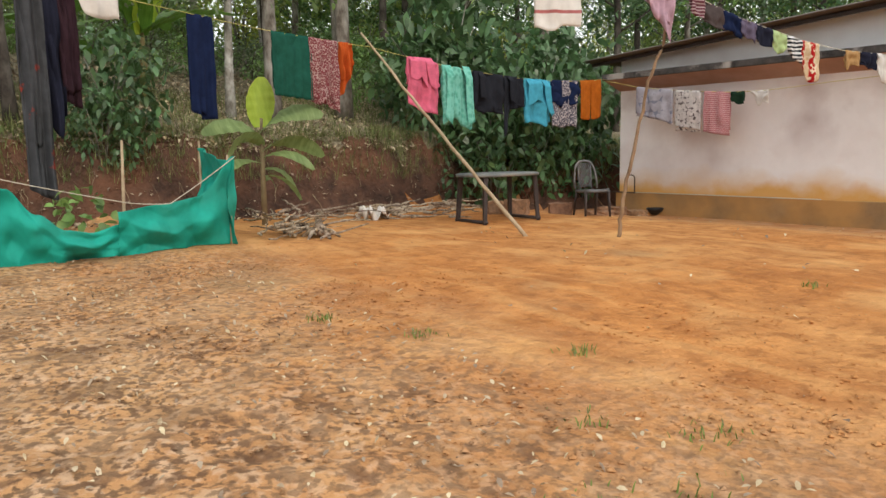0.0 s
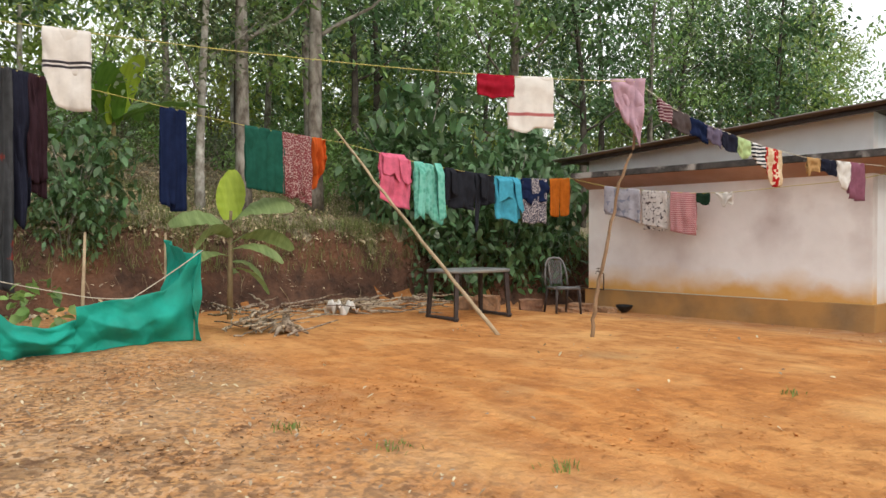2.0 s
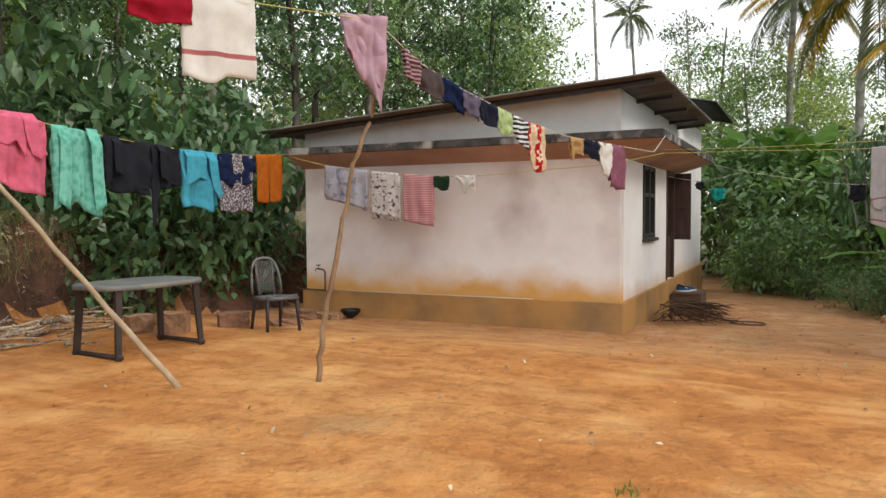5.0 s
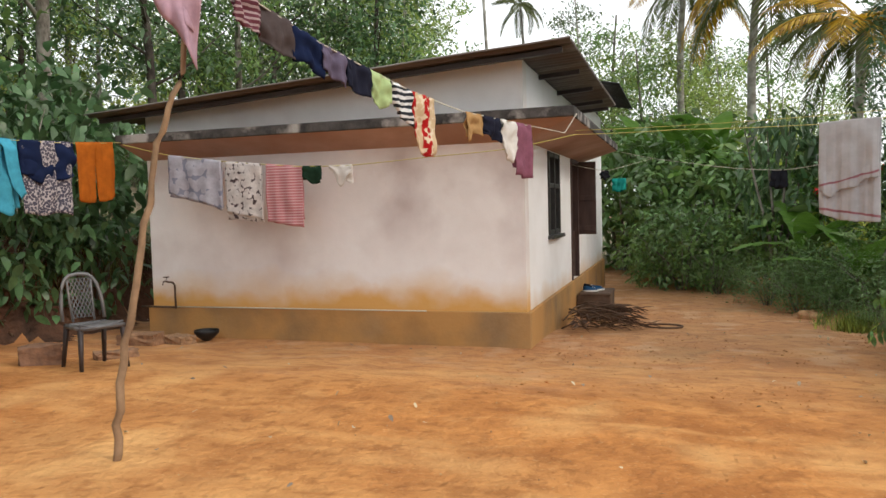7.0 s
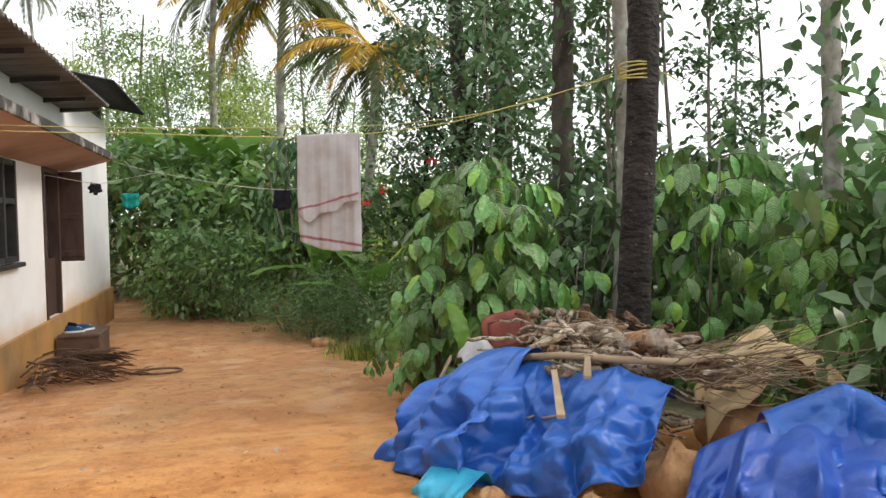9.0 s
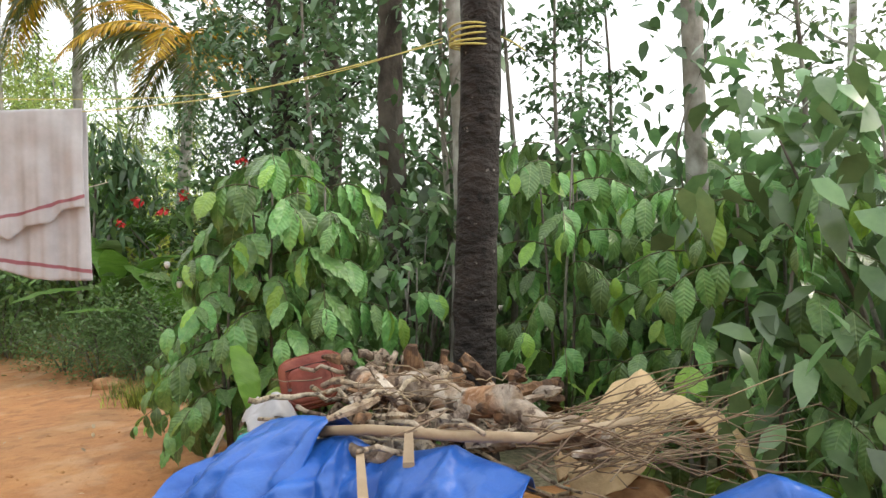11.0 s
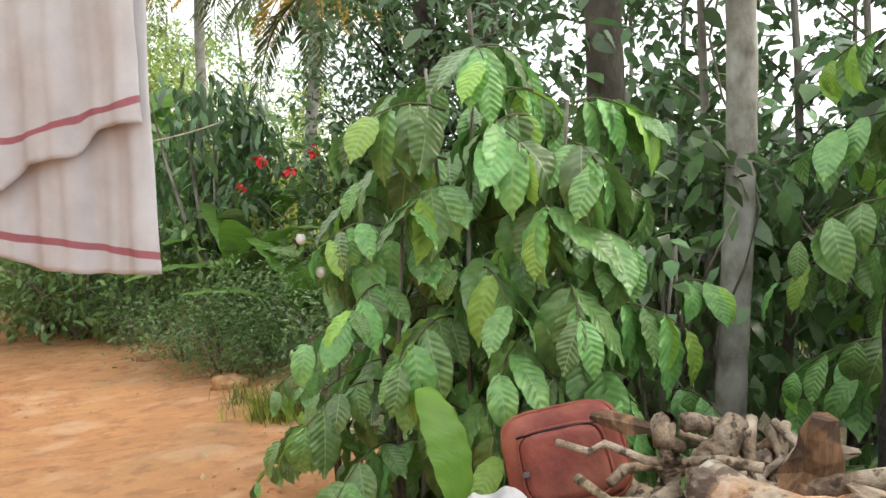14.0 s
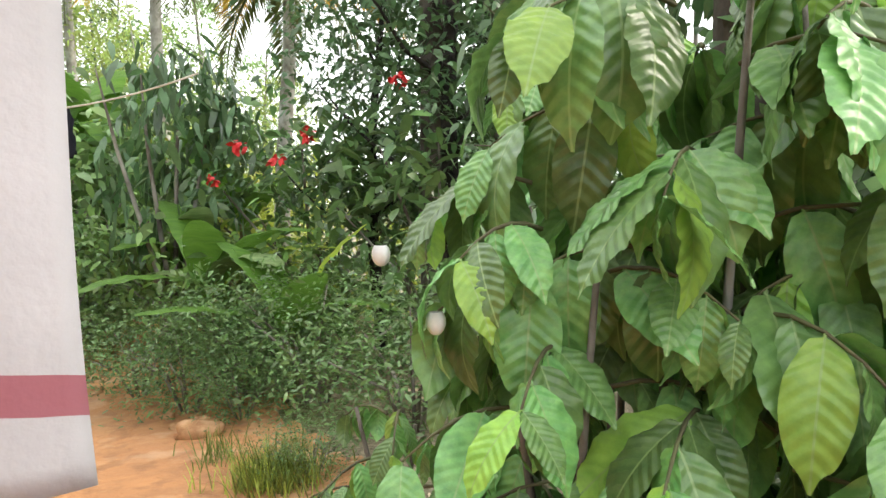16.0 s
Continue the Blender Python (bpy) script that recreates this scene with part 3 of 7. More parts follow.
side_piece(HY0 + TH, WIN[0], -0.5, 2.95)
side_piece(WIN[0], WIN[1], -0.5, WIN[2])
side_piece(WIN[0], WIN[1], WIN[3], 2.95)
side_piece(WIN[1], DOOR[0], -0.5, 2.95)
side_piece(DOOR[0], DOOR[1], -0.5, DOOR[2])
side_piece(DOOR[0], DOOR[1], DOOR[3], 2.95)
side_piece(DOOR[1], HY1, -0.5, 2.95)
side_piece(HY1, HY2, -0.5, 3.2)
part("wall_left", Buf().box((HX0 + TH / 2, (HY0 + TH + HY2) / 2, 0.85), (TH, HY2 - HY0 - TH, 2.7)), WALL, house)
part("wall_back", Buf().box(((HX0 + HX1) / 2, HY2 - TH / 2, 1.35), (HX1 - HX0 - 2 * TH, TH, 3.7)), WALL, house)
part("room_floor", Buf().box(((HX0 + HX1) / 2, 16.4, 0.05), (4.58, 8.0, 0.2)), CONCRETE, house)
part("upper_wall_back", Buf().box(((HX0 + HX1) / 2, HY1 + 0.1, 2.8), (HX1 - HX0 - 2 * TH, TH, 1.4)), WALL, house)
part("plinth", Buf().box(((HX0 + HX1) / 2, HY0 - 0.022, -0.13), (HX1 - HX0 + 0.1, 0.05, 0.61)), PLINTH, house, "cement plinth stained by red soil", bevel=0.012)
part("plinth", Buf().box((HX1 + 0.022, (HY0 + HY2) / 2 - 0.02, -0.13), (0.05, HY2 - HY0 + 0.04, 0.606)), PLINTH, house, bevel=0.012)
SX = -1.78
slab = Buf()
slab.box(((HX0 + SX) / 2 - 0.03, HY0 - 0.25, 2.31), (SX - HX0 + 0.06, 0.5, 0.11))
slab.box(((HX1 + SX) / 2, (HY0 + HY1) / 2 + 0.05, 2.31), (SX - HX1, HY1 - HY0 + 0.1, 0.11))
part("roof_slab", slab, CONCRETE, house, "mildewed concrete sunshade slab", smooth=False, bevel=0.012)
# the underside falls from the slab's edge to the walls
zo, zi = 2.252, 2.075
sof = Buf().add([(HX0 - 0.02, HY0 - 0.485, zo), (SX - 0.015, HY0 - 0.485, zo), (SX - 0.015, HY1 + 0.08, zo), (HX0 - 0.02, HY0 - 0.003, zi), (HX1 + 0.003, HY0 - 0.003, zi), (HX1 + 0.003, HY1 + 0.08, zi), (HX0 - 0.02, HY0 - 0.003, zo), (HX1 + 0.003, HY1 + 0.08, zo)],
                [(0, 1, 4, 3), (1, 2, 5, 4), (0, 3, 6), (2, 7, 5)])
part("soffit", sof, SOFFIT, house, "pinkish plaster under the slab", smooth=False)


def tin(u, v):
    x, y = -7.85 + 6.05 * u, 11.72 + 5.45 * v
    return (x, y, roof_z(x) + 0.022 * math.sin(v * 5.45 / 0.146 * 2 * math.pi) + 0.008 * noise.noise((x * 1.5, y * 1.5, 0)))


part("roof_sheet", Buf().grid(tin, 12, 300), TIN, house, "brown weathered corrugated roof sheet", solid=0.008)
for y in (11.95, 13.3, 14.7, 16.1, 17.0):
    part("rafter", Buf().box((0, 0, 0), (5.9, 0.06, 0.05), Matrix.Translation((-4.85, y, roof_z(-4.85) - 0.062)) @ Euler((0, -math.atan2(0.39, 6.0), 0)).to_matrix().to_4x4()), BLACKLEG, house)


def tar(u, v):
    x, y = -3.4 + 1.65 * u, 17.35 + 3.5 * v
    return (x, y, 3.72 - 0.32 * u + 0.016 * math.sin(v * 3.7 / 0.15 * 2 * math.pi))


part("rear_roof", Buf().grid(tar, 6, 150), TAR, house, "black sheet roof of the rear room", solid=0.02)
for x, y in ((-2.5, 17.35), (-2.5, 18.6), (-2.5, 20.4)):
    part("roof_post", Buf().box((x, y, 3.35), (0.12, 0.12, 0.42)), CONCRETE, house)
# window with frame, mullion, sill and panes
win = part("window", Buf().box((HX1 - 0.17, (WIN[0] + WIN[1]) / 2, (WIN[2] + WIN[3]) / 2), (0.012, WIN[1] - WIN[0] - 0.02, WIN[3] - WIN[2] - 0.02)), mat("dusky_glass", (0.06, 0.065, 0.07), (0.03, 0.032, 0.035), scale=2, rough=0.12, bump=0, spec=0.6), house, "dark framed window with dusty panes")
for y in (WIN[0] + 0.03, (WIN[0] + WIN[1]) / 2, WIN[1] - 0.03):
    part("window_frame", Buf().box((HX1 - 0.03, y, (WIN[2] + WIN[3]) / 2), (0.11, 0.06, WIN[3] - WIN[2] - 0.004)), DARKWOOD, win, bevel=0.006)
for z in (WIN[2] + 0.03, 1.62, WIN[3] - 0.03):
    part("window_rail", Buf().box((HX1 - 0.033, (WIN[0] + WIN[1]) / 2, z), (0.10, WIN[1] - WIN[0] - 0.006, 0.06)), DARKWOOD, win, bevel=0.006)
part("window_sill", Buf().box((HX1 + 0.035, (WIN[0] + WIN[1]) / 2, WIN[2] - 0.03), (0.09, WIN[1] - WIN[0] + 0.06, 0.05)), DARKWOOD, win, bevel=0.008)
for k in range(5):
    y = WIN[0] + 0.14 + k * 0.155
    part("window_bar", Buf().tube([(HX1 - 0.09, y, WIN[2] + 0.02), (HX1 - 0.09, y, WIN[3] - 0.02)], 0.007, 6), DARKWOOD, win)
# stable door: the upper leaf stands open outwards, the lower one is shut
door = part("door_frame", Buf().box((HX1 - 0.05, DOOR[0] + 0.035, 1.12), (0.14, 0.07, 1.9)).box((HX1 - 0.05, DOOR[1] - 0.035, 1.12), (0.14, 0.07, 1.9)).box((HX1 - 0.05, (DOOR[0] + DOOR[1]) / 2, 2.045), (0.139, 0.67, 0.07)), BROWNDOOR, house, bevel=0.006)
part("lower_leaf", Buf().box((HX1 - 0.06, (DOOR[0] + DOOR[1]) / 2, 0.55), (0.04, 0.66, 0.74)), BROWNDOOR, door, bevel=0.006)
leaf_ = Buf().box((HX1 + 0.15, DOOR[1] + 0.03, 1.46), (0.30, 0.035, 1.2))
for dz in (-0.50, 0, 0.50):
    leaf_.box((HX1 + 0.15, DOOR[1] + 0.008, 1.46 + dz), (0.28, 0.02, 0.08))
part("upper_leaf", leaf_, BROWNDOOR, door, "brown upper door leaf standing open", bevel=0.006)
step = thing("door_step", "dark cement step block below the door", "step", (HX1 + 0.32, 16.3, -0.42))
part("block", Buf().box((0, 0, 0.17), (0.52, 0.75, 0.36)).box((0.02, 0, 0.36), (0.50, 0.78, 0.05)), mat("dark_cement", (0.13, 0.085, 0.06), rough=0.9, bump=0.5, fine=30), step, bevel=0.02)
# water tap on a pipe at the wall's foot
tap = thing("water_tap", "rusty standpipe tap against the limewashed wall", "tap", (-6.95, 12.16, 0.16))
RUST = mat("rusty_pipe", (0.16, 0.11, 0.08), (0.07, 0.045, 0.03), scale=20, rough=0.8, bump=0.4, metal=0.4)
part("pipe", Buf().tube([(0.0, 0, 0), (0, 0, 0.30), (-0.02, -0.02, 0.34), (-0.08, -0.06, 0.35)], 0.013, 8), RUST, tap)
part("pipe_run", Buf().tube([(-0.55, 0.03, 0.015), (0.02, 0.0, 0.015)], 0.013, 8), RUST, tap)
part("water_pipe", Buf().tube([(0.02, 0.0, 0.022), (1.0, 0.02, 0.024), (2.3, 0.03, 0.022), (3.4, 0.03, 0.024)], 0.008, 7), WHITEROPE, tap, "pale plastic pipe along the plinth top")
part("spout", Buf().tube([(-0.08, -0.06, 0.36), (-0.11, -0.08, 0.35), (-0.12, -0.085, 0.31)], 0.011, 8), RUST, tap)
part("handle", Buf().tube([(-0.08, -0.06, 0.36), (-0.08, -0.06, 0.40), (-0.05, -0.04, 0.41), (-0.11, -0.08, 0.41)], 0.008, 6), RUST, tap)

# ---- table, chair, poles ----
def plastic_table():
    ob = thing("plastic_table", "dusty dark plastic table with rounded grey top", "table", (-6.24, 7.95, gz(-6.25, 7.95)), 88)
    def top(u, v):
        a = 2 * math.pi * u
        e = 0.62
        cx, cy = math.copysign(abs(math.cos(a)) ** e, math.cos(a)), math.copysign(abs(math.sin(a)) ** e, math.sin(a))
        r = (0.0, 0.5, 0.96, 1.0, 1.0, 0.97, 0.0)[round(v * 6)]
        z = (0.70, 0.70, 0.70, 0.694, 0.655, 0.655, 0.66)[round(v * 6)]
        return (0.62 * r * cx, 0.40 * r * cy, z)
    part("tabletop", Buf().grid(top, 40, 6), TABLETOP, ob, "grey table top")
    for sx in (-1, 1):
        for sy in (-1, 1):
            part("leg", Buf().tube([(sx * 0.47, sy * 0.27, 0.66), (sx * 0.49, sy * 0.285, 0.3), (sx * 0.51, sy * 0.30, 0.0)], [0.042, 0.038, 0.034], 4), BLACKLEG, ob, smooth=False)
        part("foot_bar", Buf().tube([(sx * 0.505, -0.34, 0.035), (sx * 0.505, 0.34, 0.035)], 0.026, 6), BLACKLEG, ob)
    return ob


def plastic_chair(at, rz):
    ob = thing("plastic_chair", "dusty grey armless plastic chair with lattice back", "chair", at, rz)
    def seat(u, v):
        x, y = (u - 0.5) * (0.46 - 0.05 * v), (v - 0.5) * 0.44
        return (x, y, 0.42 + 0.02 * math.cos(math.pi * (u - 0.5)) * -1 + 0.025 * (1 - v) ** 2 - 0.01 * v)
    part("seat", Buf().grid(seat, 8, 8), PLASTIC, ob, solid=0.018)
    part("seat_rim", Buf().tube([(-0.23, -0.22, 0.41), (0.23, -0.22, 0.41), (0.21, 0.22, 0.40), (-0.21, 0.22, 0.40), (-0.23, -0.22, 0.41)], 0.022, 6), PLASTIC, ob)
    fr = []
    for k in range(13):
        a = math.pi * k / 12
        fr.append((0.228 * math.copysign(abs(math.cos(a)) ** 0.6, math.cos(a)), 0.24 + 0.10 * math.sin(a), 0.44 + 0.44 * math.sin(a) ** 0.8))
    part("back_frame", Buf().tube(fr, 0.020, 6), PLASTIC, ob)
    lat = Buf()
    for k in range(-8, 9):
        for sgn in (-1, 1):
            pts = []
            for j in range(25):
                t = j / 24
                x, z = k * 0.042 + sgn * 0.24 * (t - 0.5), 0.46 + t * 0.38
                if abs(x) < 0.112 + 0.02 * t:
                    pts.append((x, 0.245 + 0.09 * t, z))
            if len(pts) > 1:
                lat.tube(pts, 0.0065, 4)
    part("lattice", lat, PLASTIC, ob, "diamond lattice of the chair back")
    for sx in (-1, 1):
        part("back_post", Buf().tube([(sx * 0.115, 0.24, 0.43), (sx * 0.125, 0.30, 0.66), (sx * 0.13, 0.335, 0.85)], 0.014, 6), PLASTIC, ob)
        part("leg", Buf().tube([(sx * 0.22, -0.20, 0.42), (sx * 0.245, -0.24, 0.0)], [0.032, 0.022], 5), BLACKLEG, ob)
        part("leg", Buf().tube([(sx * 0.20, 0.20, 0.42), (sx * 0.225, 0.29, 0.0)], [0.032, 0.022], 5), BLACKLEG, ob)
    return ob


plastic_table()
plastic_chair((-5.95, 9.70, gz(-5.95, 9.70)), 64).scale = (0.84, 0.94, 0.98)


def prop_pole(name, label, pts, radii, seed, m=None):
    r = random.Random(seed)
    ob = thing(name, label, "pole", pts[0])
    path = []
    for i in range(len(pts) - 1):
        a, b = Vector(pts[i]), Vector(pts[i + 1])
        for k in range(6):
            path.append(a.lerp(b, k / 6) - Vector(pts[0]) + Vector((r.uniform(-1, 1), r.uniform(-1, 1), 0)) * 0.012)
    path.append(Vector(pts[-1]) - Vector(pts[0]))
    n = len(path)
    rad = [radii[0] + (radii[1] - radii[0]) * i / (n - 1) for i in range(n)]
    part("shaft", Buf().tube(path, rad, 9, 0.10, r), m or BAMBOO, ob)
    return ob


pA = prop_pole("clothes_prop", "leaning pale wooden prop pole holding up the clothes line", [(-4.63, 6.906, -0.03), (-5.6, 6.7, 0.93), (-6.5, 6.48, 1.88), (-7.17, 6.29, 2.63)], (0.026, 0.015), 3)
part("knot", Buf().tube([(-2.56, -0.49, 2.47), (-2.54, -0.45, 2.53), (-2.50, -0.50, 2.56), (-2.56, -0.53, 2.51)], 0.014, 6), BLACK, pA, "dark rope tie")
pB = prop_pole("clothes_prop", "crooked brown wooden prop pole standing in the yard", [(-3.765, 7.496, -0.03), (-3.70, 7.50, 0.45), (-3.56, 7.53, 1.1), (-3.44, 7.56, 1.75), (-3.27, 7.60, 2.12), (-3.24, 7.62, 2.86)], (0.024, 0.013), 5, POLEB)

# ---- clothes lines ----
def line_rope(name, label, pts, radius, material, sag=0.0):
    path = []
    for i in range(len(pts) - 1):
        a, b = Vector(pts[i]), Vector(pts[i + 1])
        for k in range(8):
            t = k / 8
            path.append(a.lerp(b, t) - Vector((0, 0, sag * 4 * t * (1 - t))))
    path.append(Vector(pts[-1]))
    ob = thing(name, label, "rope", pts[0])
    part("rope", Buf().tube([p - Vector(pts[0]) for p in path], radius, 5), material, ob)
    return ob


TREE_TIE = (-9.95, 1.27, 4.0)
L1 = [TREE_TIE, (-7.05, 2.11, 2.86), (-7.1, 3.87, 2.65), (-7.13, 4.92, 2.54), (-7.15, 5.92, 2.48), (-7.16, 6.41, 2.46), (-7.18, 7.07, 2.37), (-7.2, 7.73, 2.29), (-7.22, 8.6, 2.22), (-7.25, 9.6, 2.17), (-7.28, 10.6, 2.18), (-7.35, 11.78, 2.27)]
L2 = [TREE_TIE, (-6.45, 1.21, 3.12), (-5.82, 2.55, 3.0), (-5.0, 4.3, 2.90), (-4.1, 6.2, 2.85), (-3.24, 7.61, 2.85)]
L3 = [(-3.24, 7.61, 2.84), (-3.19, 8.22, 2.63), (-3.0, 8.66, 2.46), (-2.83, 9.07, 2.34), (-2.66, 9.45, 2.23), (-2.42, 10.0, 2.13), (-2.14, 10.66, 2.09), (-1.82, 11.41, 2.05), (-1.75, 11.78, 2.27)]
L4 = [(-7.3, 11.76, 2.24), (-6.64, 11.75, 2.08), (-5.85, 11.75, 1.97), (-4.84, 11.75, 1.87), (-4.2, 11.75, 1.86), (-3.31, 11.75, 1.91), (-2.45, 11.75, 1.95), (-1.76, 11.74, 2.06)]
L6 = [(-1.76, 11.74, 2.06), (-0.8, 11.48, 2.03), (0.345, 11.11, 1.975), (0.77, 10.96, 1.985), (1.4, 10.76, 2.06), (2.48, 10.45, 2.36)]
line_rope("clothes_line", "yellow nylon clothes line from tree to house", L1, 0.004, ROPE, 0.005)
line_rope("clothes_line", "yellow nylon clothes line high over the yard", L2, 0.004, ROPE, 0.01)
line_rope("clothes_line", "pale clothes line from prop pole to the slab corner", L3, 0.005, WHITEROPE)
line_rope("clothes_line", "pale clothes line along the house wall", L4, 0.005, ROPE, 0.004)
line_rope("clothes_line", "yellow nylon clothes line tied to a palm trunk", L6, 0.0035, ROPE, 0.006)
line_rope("clothes_line", "second yellow line tied round the palm trunk", [(-1.76, 11.74, 2.1), (0.77, 11.0, 2.05), (1.7, 10.82, 2.15), (2.48, 10.45, 2.38)], 0.0028, ROPE, 0.02)


def on_line(pts, axis, v):
    for a, b in zip(pts, pts[1:]):
        lo, hi = sorted((a[axis], b[axis]))
        if lo <= v <= hi and hi > lo:
            t = (v - a[axis]) / (b[axis] - a[axis])
            return tuple(a[i] + (b[i] - a[i]) * t for i in range(3))
    raise ValueError(v)


def cloth(name, label, category, p0, p1, hem, back, material, folds=3.0, amp=0.02, seed=0, nu=26, nv=18, pinch=0.0, gap=0.012, lip=0.006):
    """A cloth folded over a line from p0 to p1. hem: how far its front hangs at even steps along it; back: the same behind."""
    r = random.Random(seed)
    p0, p1 = Vector(p0), Vector(p1)
    w = (p1 - p0).length
    ph, ph2 = r.uniform(0, 6), r.uniform(0, 6)
    def drop(h, u):
        k = u * (len(h) - 1)
        i = min(int(k), len(h) - 2)
        f = k - i
        f = f * f * (3 - 2 * f)
        return h[i] + (h[i + 1] - h[i]) * f
    rise = p1.z - p0.z
    def sheet(sign, h):
        def fn(u, v):
            d = drop(h, u) * v + 0.01 * noise.noise((u * 6, seed, sign)) * v
            uu = u + pinch * v * (0.5 - u) + 0.02 * noise.noise((v * 2.5, seed * 1.3, u * 2)) * v
            y = sign * (gap * min(1, v * 6)) + amp * (0.25 + v) * (math.sin(u * folds * 6.283 + ph + v * 0.8) + 0.45 * math.sin(u * folds * 14.1 + ph2 - v) + 0.12 * math.sin(u * folds * 33 + ph + 1.5 * v)) + 0.05 * amp / 0.02 * noise.noise((u * 3, v * 3, seed + sign))
            return (uu * w, y, rise * u - d + lip * (1 - min(1, v * 8)))
        return fn
    b = Buf().grid(sheet(-1, hem), nu, nv)
    if back:
        b.grid(sheet(1, back), nu, nv)
    me = b.mesh(name, material)
    ob = new(name, me)
    ob.matrix_basis = pose(p0.x, p0.y, p0.z, 0, 0, math.degrees(math.atan2(p1.y - p0.y, p1.x - p0.x)))
    md = ob.modifiers.new("solid", "SOLIDIFY")
    md.thickness, md.offset = 0.004, 0
    return tagged(ob, label, category, "washing on the lines")


def stripes(m, color, axis, positions, half):
    """Woven bands across a cloth at the given local heights."""
    n, l = m.node_tree.nodes, m.node_tree.links
    sp = n.new("ShaderNodeSeparateXYZ")
    l.new(n.new("ShaderNodeTexCoord").outputs["Object"], sp.inputs[0])
    fac = 0.0
    for p in positions:
        c = n.new("ShaderNodeMath")
        c.operation = "COMPARE"
        l.new(sp.outputs[axis], c.inputs[0])
        c.inputs[1].default_value, c.inputs[2].default_value = p, half
        fac = mask_math(m, "MAXIMUM", c.outputs[0], fac)
    overlay(m, color, fac)


def waves(m, color, axis, pitch, duty, distort=0.0):
    """Even stripes of a pitch along an axis."""
    n, l = m.node_tree.nodes, m.node_tree.links
    w = n.new("ShaderNodeTexWave")
    w.bands_direction = "XYZ"[axis]
    w.inputs["Scale"].default_value = 0.314 / pitch
    w.inputs["Distortion"].default_value = distort
    w.inputs["Detail Scale"].default_value = 2.0
    l.new(n.new("ShaderNodeTexCoord").outputs["Object"], w.inputs["Vector"])
    r = n.new("ShaderNodeMapRange")
    r.inputs[1].default_value, r.inputs[2].default_value = 1 - duty - 0.06, 1 - duty + 0.06
    l.new(w.outputs["Fac"], r.inputs[0])
    overlay(m, color, r.outputs[0])


def blotches(m, color, scale, lo, hi):
    n, l = m.node_tree.nodes, m.node_tree.links
    t = n.new("ShaderNodeTexVoronoi")
    t.inputs["Scale"].default_value = scale
    l.new(n.new("ShaderNodeTexCoord").outputs["Object"], t.inputs["Vector"])
    r = n.new("ShaderNodeMapRange")
    r.inputs[1].default_value, r.inputs[2].default_value = lo, hi
    l.new(t.outputs["Distance"], r.inputs[0])
    overlay(m, color, r.outputs[0])


C_GREY = cloth_mat("charcoal_drape", (0.075, 0.078, 0.085))
overlay(C_GREY, (0.33, 0.05, 0.035), mask_math(C_GREY, "MULTIPLY", noise_mask(C_GREY, 5, 0.62, 0.66), 0.9))
C_NAVYD = cloth_mat("dark_navy_drape", (0.02, 0.022, 0.04))
C_MAROOND = cloth_mat("dark_maroon_drape", (0.045, 0.022, 0.03))
C_NAVY = cloth_mat("navy_cotton", (0.012, 0.021, 0.065))
C_GREEN = cloth_mat("bottle_green_cotton", (0.018, 0.105, 0.075))
C_PRINT = cloth_mat("maroon_print", (0.22, 0.055, 0.065))
blotches(C_PRINT, (0.45, 0.32, 0.30), 55, 0.55, 0.66)
C_ORANGE = cloth_mat("orange_red_cotton", (0.55, 0.10, 0.02))
C_PINK = cloth_mat("pink_cotton", (0.78, 0.17, 0.28))
C_MINT = cloth_mat("mint_cotton", (0.13, 0.47, 0.36))
blotches(C_MINT, (0.20, 0.55, 0.46), 14, 0.3, 0.6)
C_BLACK = cloth_mat("charcoal_cotton", (0.022, 0.024, 0.032))
C_SKY = cloth_mat("sky_blue_cotton", (0.075, 0.40, 0.56))
C_FLORAL = cloth_mat("grey_floral_print", (0.09, 0.085, 0.12))
blotches(C_FLORAL, (0.48, 0.44, 0.45), 38, 0.52, 0.62)
C_RUST = cloth_mat("rust_orange_cotton", (0.48, 0.13, 0.015))
C_WHITE = cloth_mat("white_cotton", (0.78, 0.75, 0.71), (0.66, 0.63, 0.59))
C_RED = cloth_mat("crimson_cotton", (0.36, 0.012, 0.03))
C_LILAC = cloth_mat("pale_lilac_cotton", (0.55, 0.36, 0.44))
C_MSTRIPE = cloth_mat("maroon_striped_cotton", (0.16, 0.05, 0.07))
waves(C_MSTRIPE, (0.42, 0.32, 0.33), 2, 0.035, 0.35)
C_BROWN = cloth_mat("grey_brown_cotton", (0.095, 0.075, 0.075))
C_MAUVE = cloth_mat("grey_mauve_cotton", (0.15, 0.125, 0.19))
C_LIME = cloth_mat("lime_cotton", (0.48, 0.62, 0.30))
C_ZEBRA = cloth_mat("zebra_print", (0.035, 0.04, 0.05))
waves(C_ZEBRA, (0.75, 0.75, 0.75), 2, 0.045, 0.45, 2.5)
C_REDFLOWER = cloth_mat("red_flower_print", (0.50, 0.018, 0.02))
waves(C_REDFLOWER, (0.62, 0.47, 0.30), 0, 0.16, 0.45)
blotches(C_REDFLOWER, (0.74, 0.62, 0.45), 26, 0.62, 0.68)
C_TAN = cloth_mat("tan_cotton", (0.50, 0.30, 0.13))
C_ROSE = cloth_mat("dusty_mauve_cotton", (0.30, 0.115, 0.17))
C_LEAFP = cloth_mat("grey_leaf_print", (0.50, 0.49, 0.56))
blotches(C_LEAFP, (0.22, 0.23, 0.30), 11, 0.70, 0.74)
C_PAIS = cloth_mat("white_paisley_print", (0.74, 0.69, 0.67))
blotches(C_PAIS, (0.06, 0.04, 0.045), 22, 0.70, 0.74)
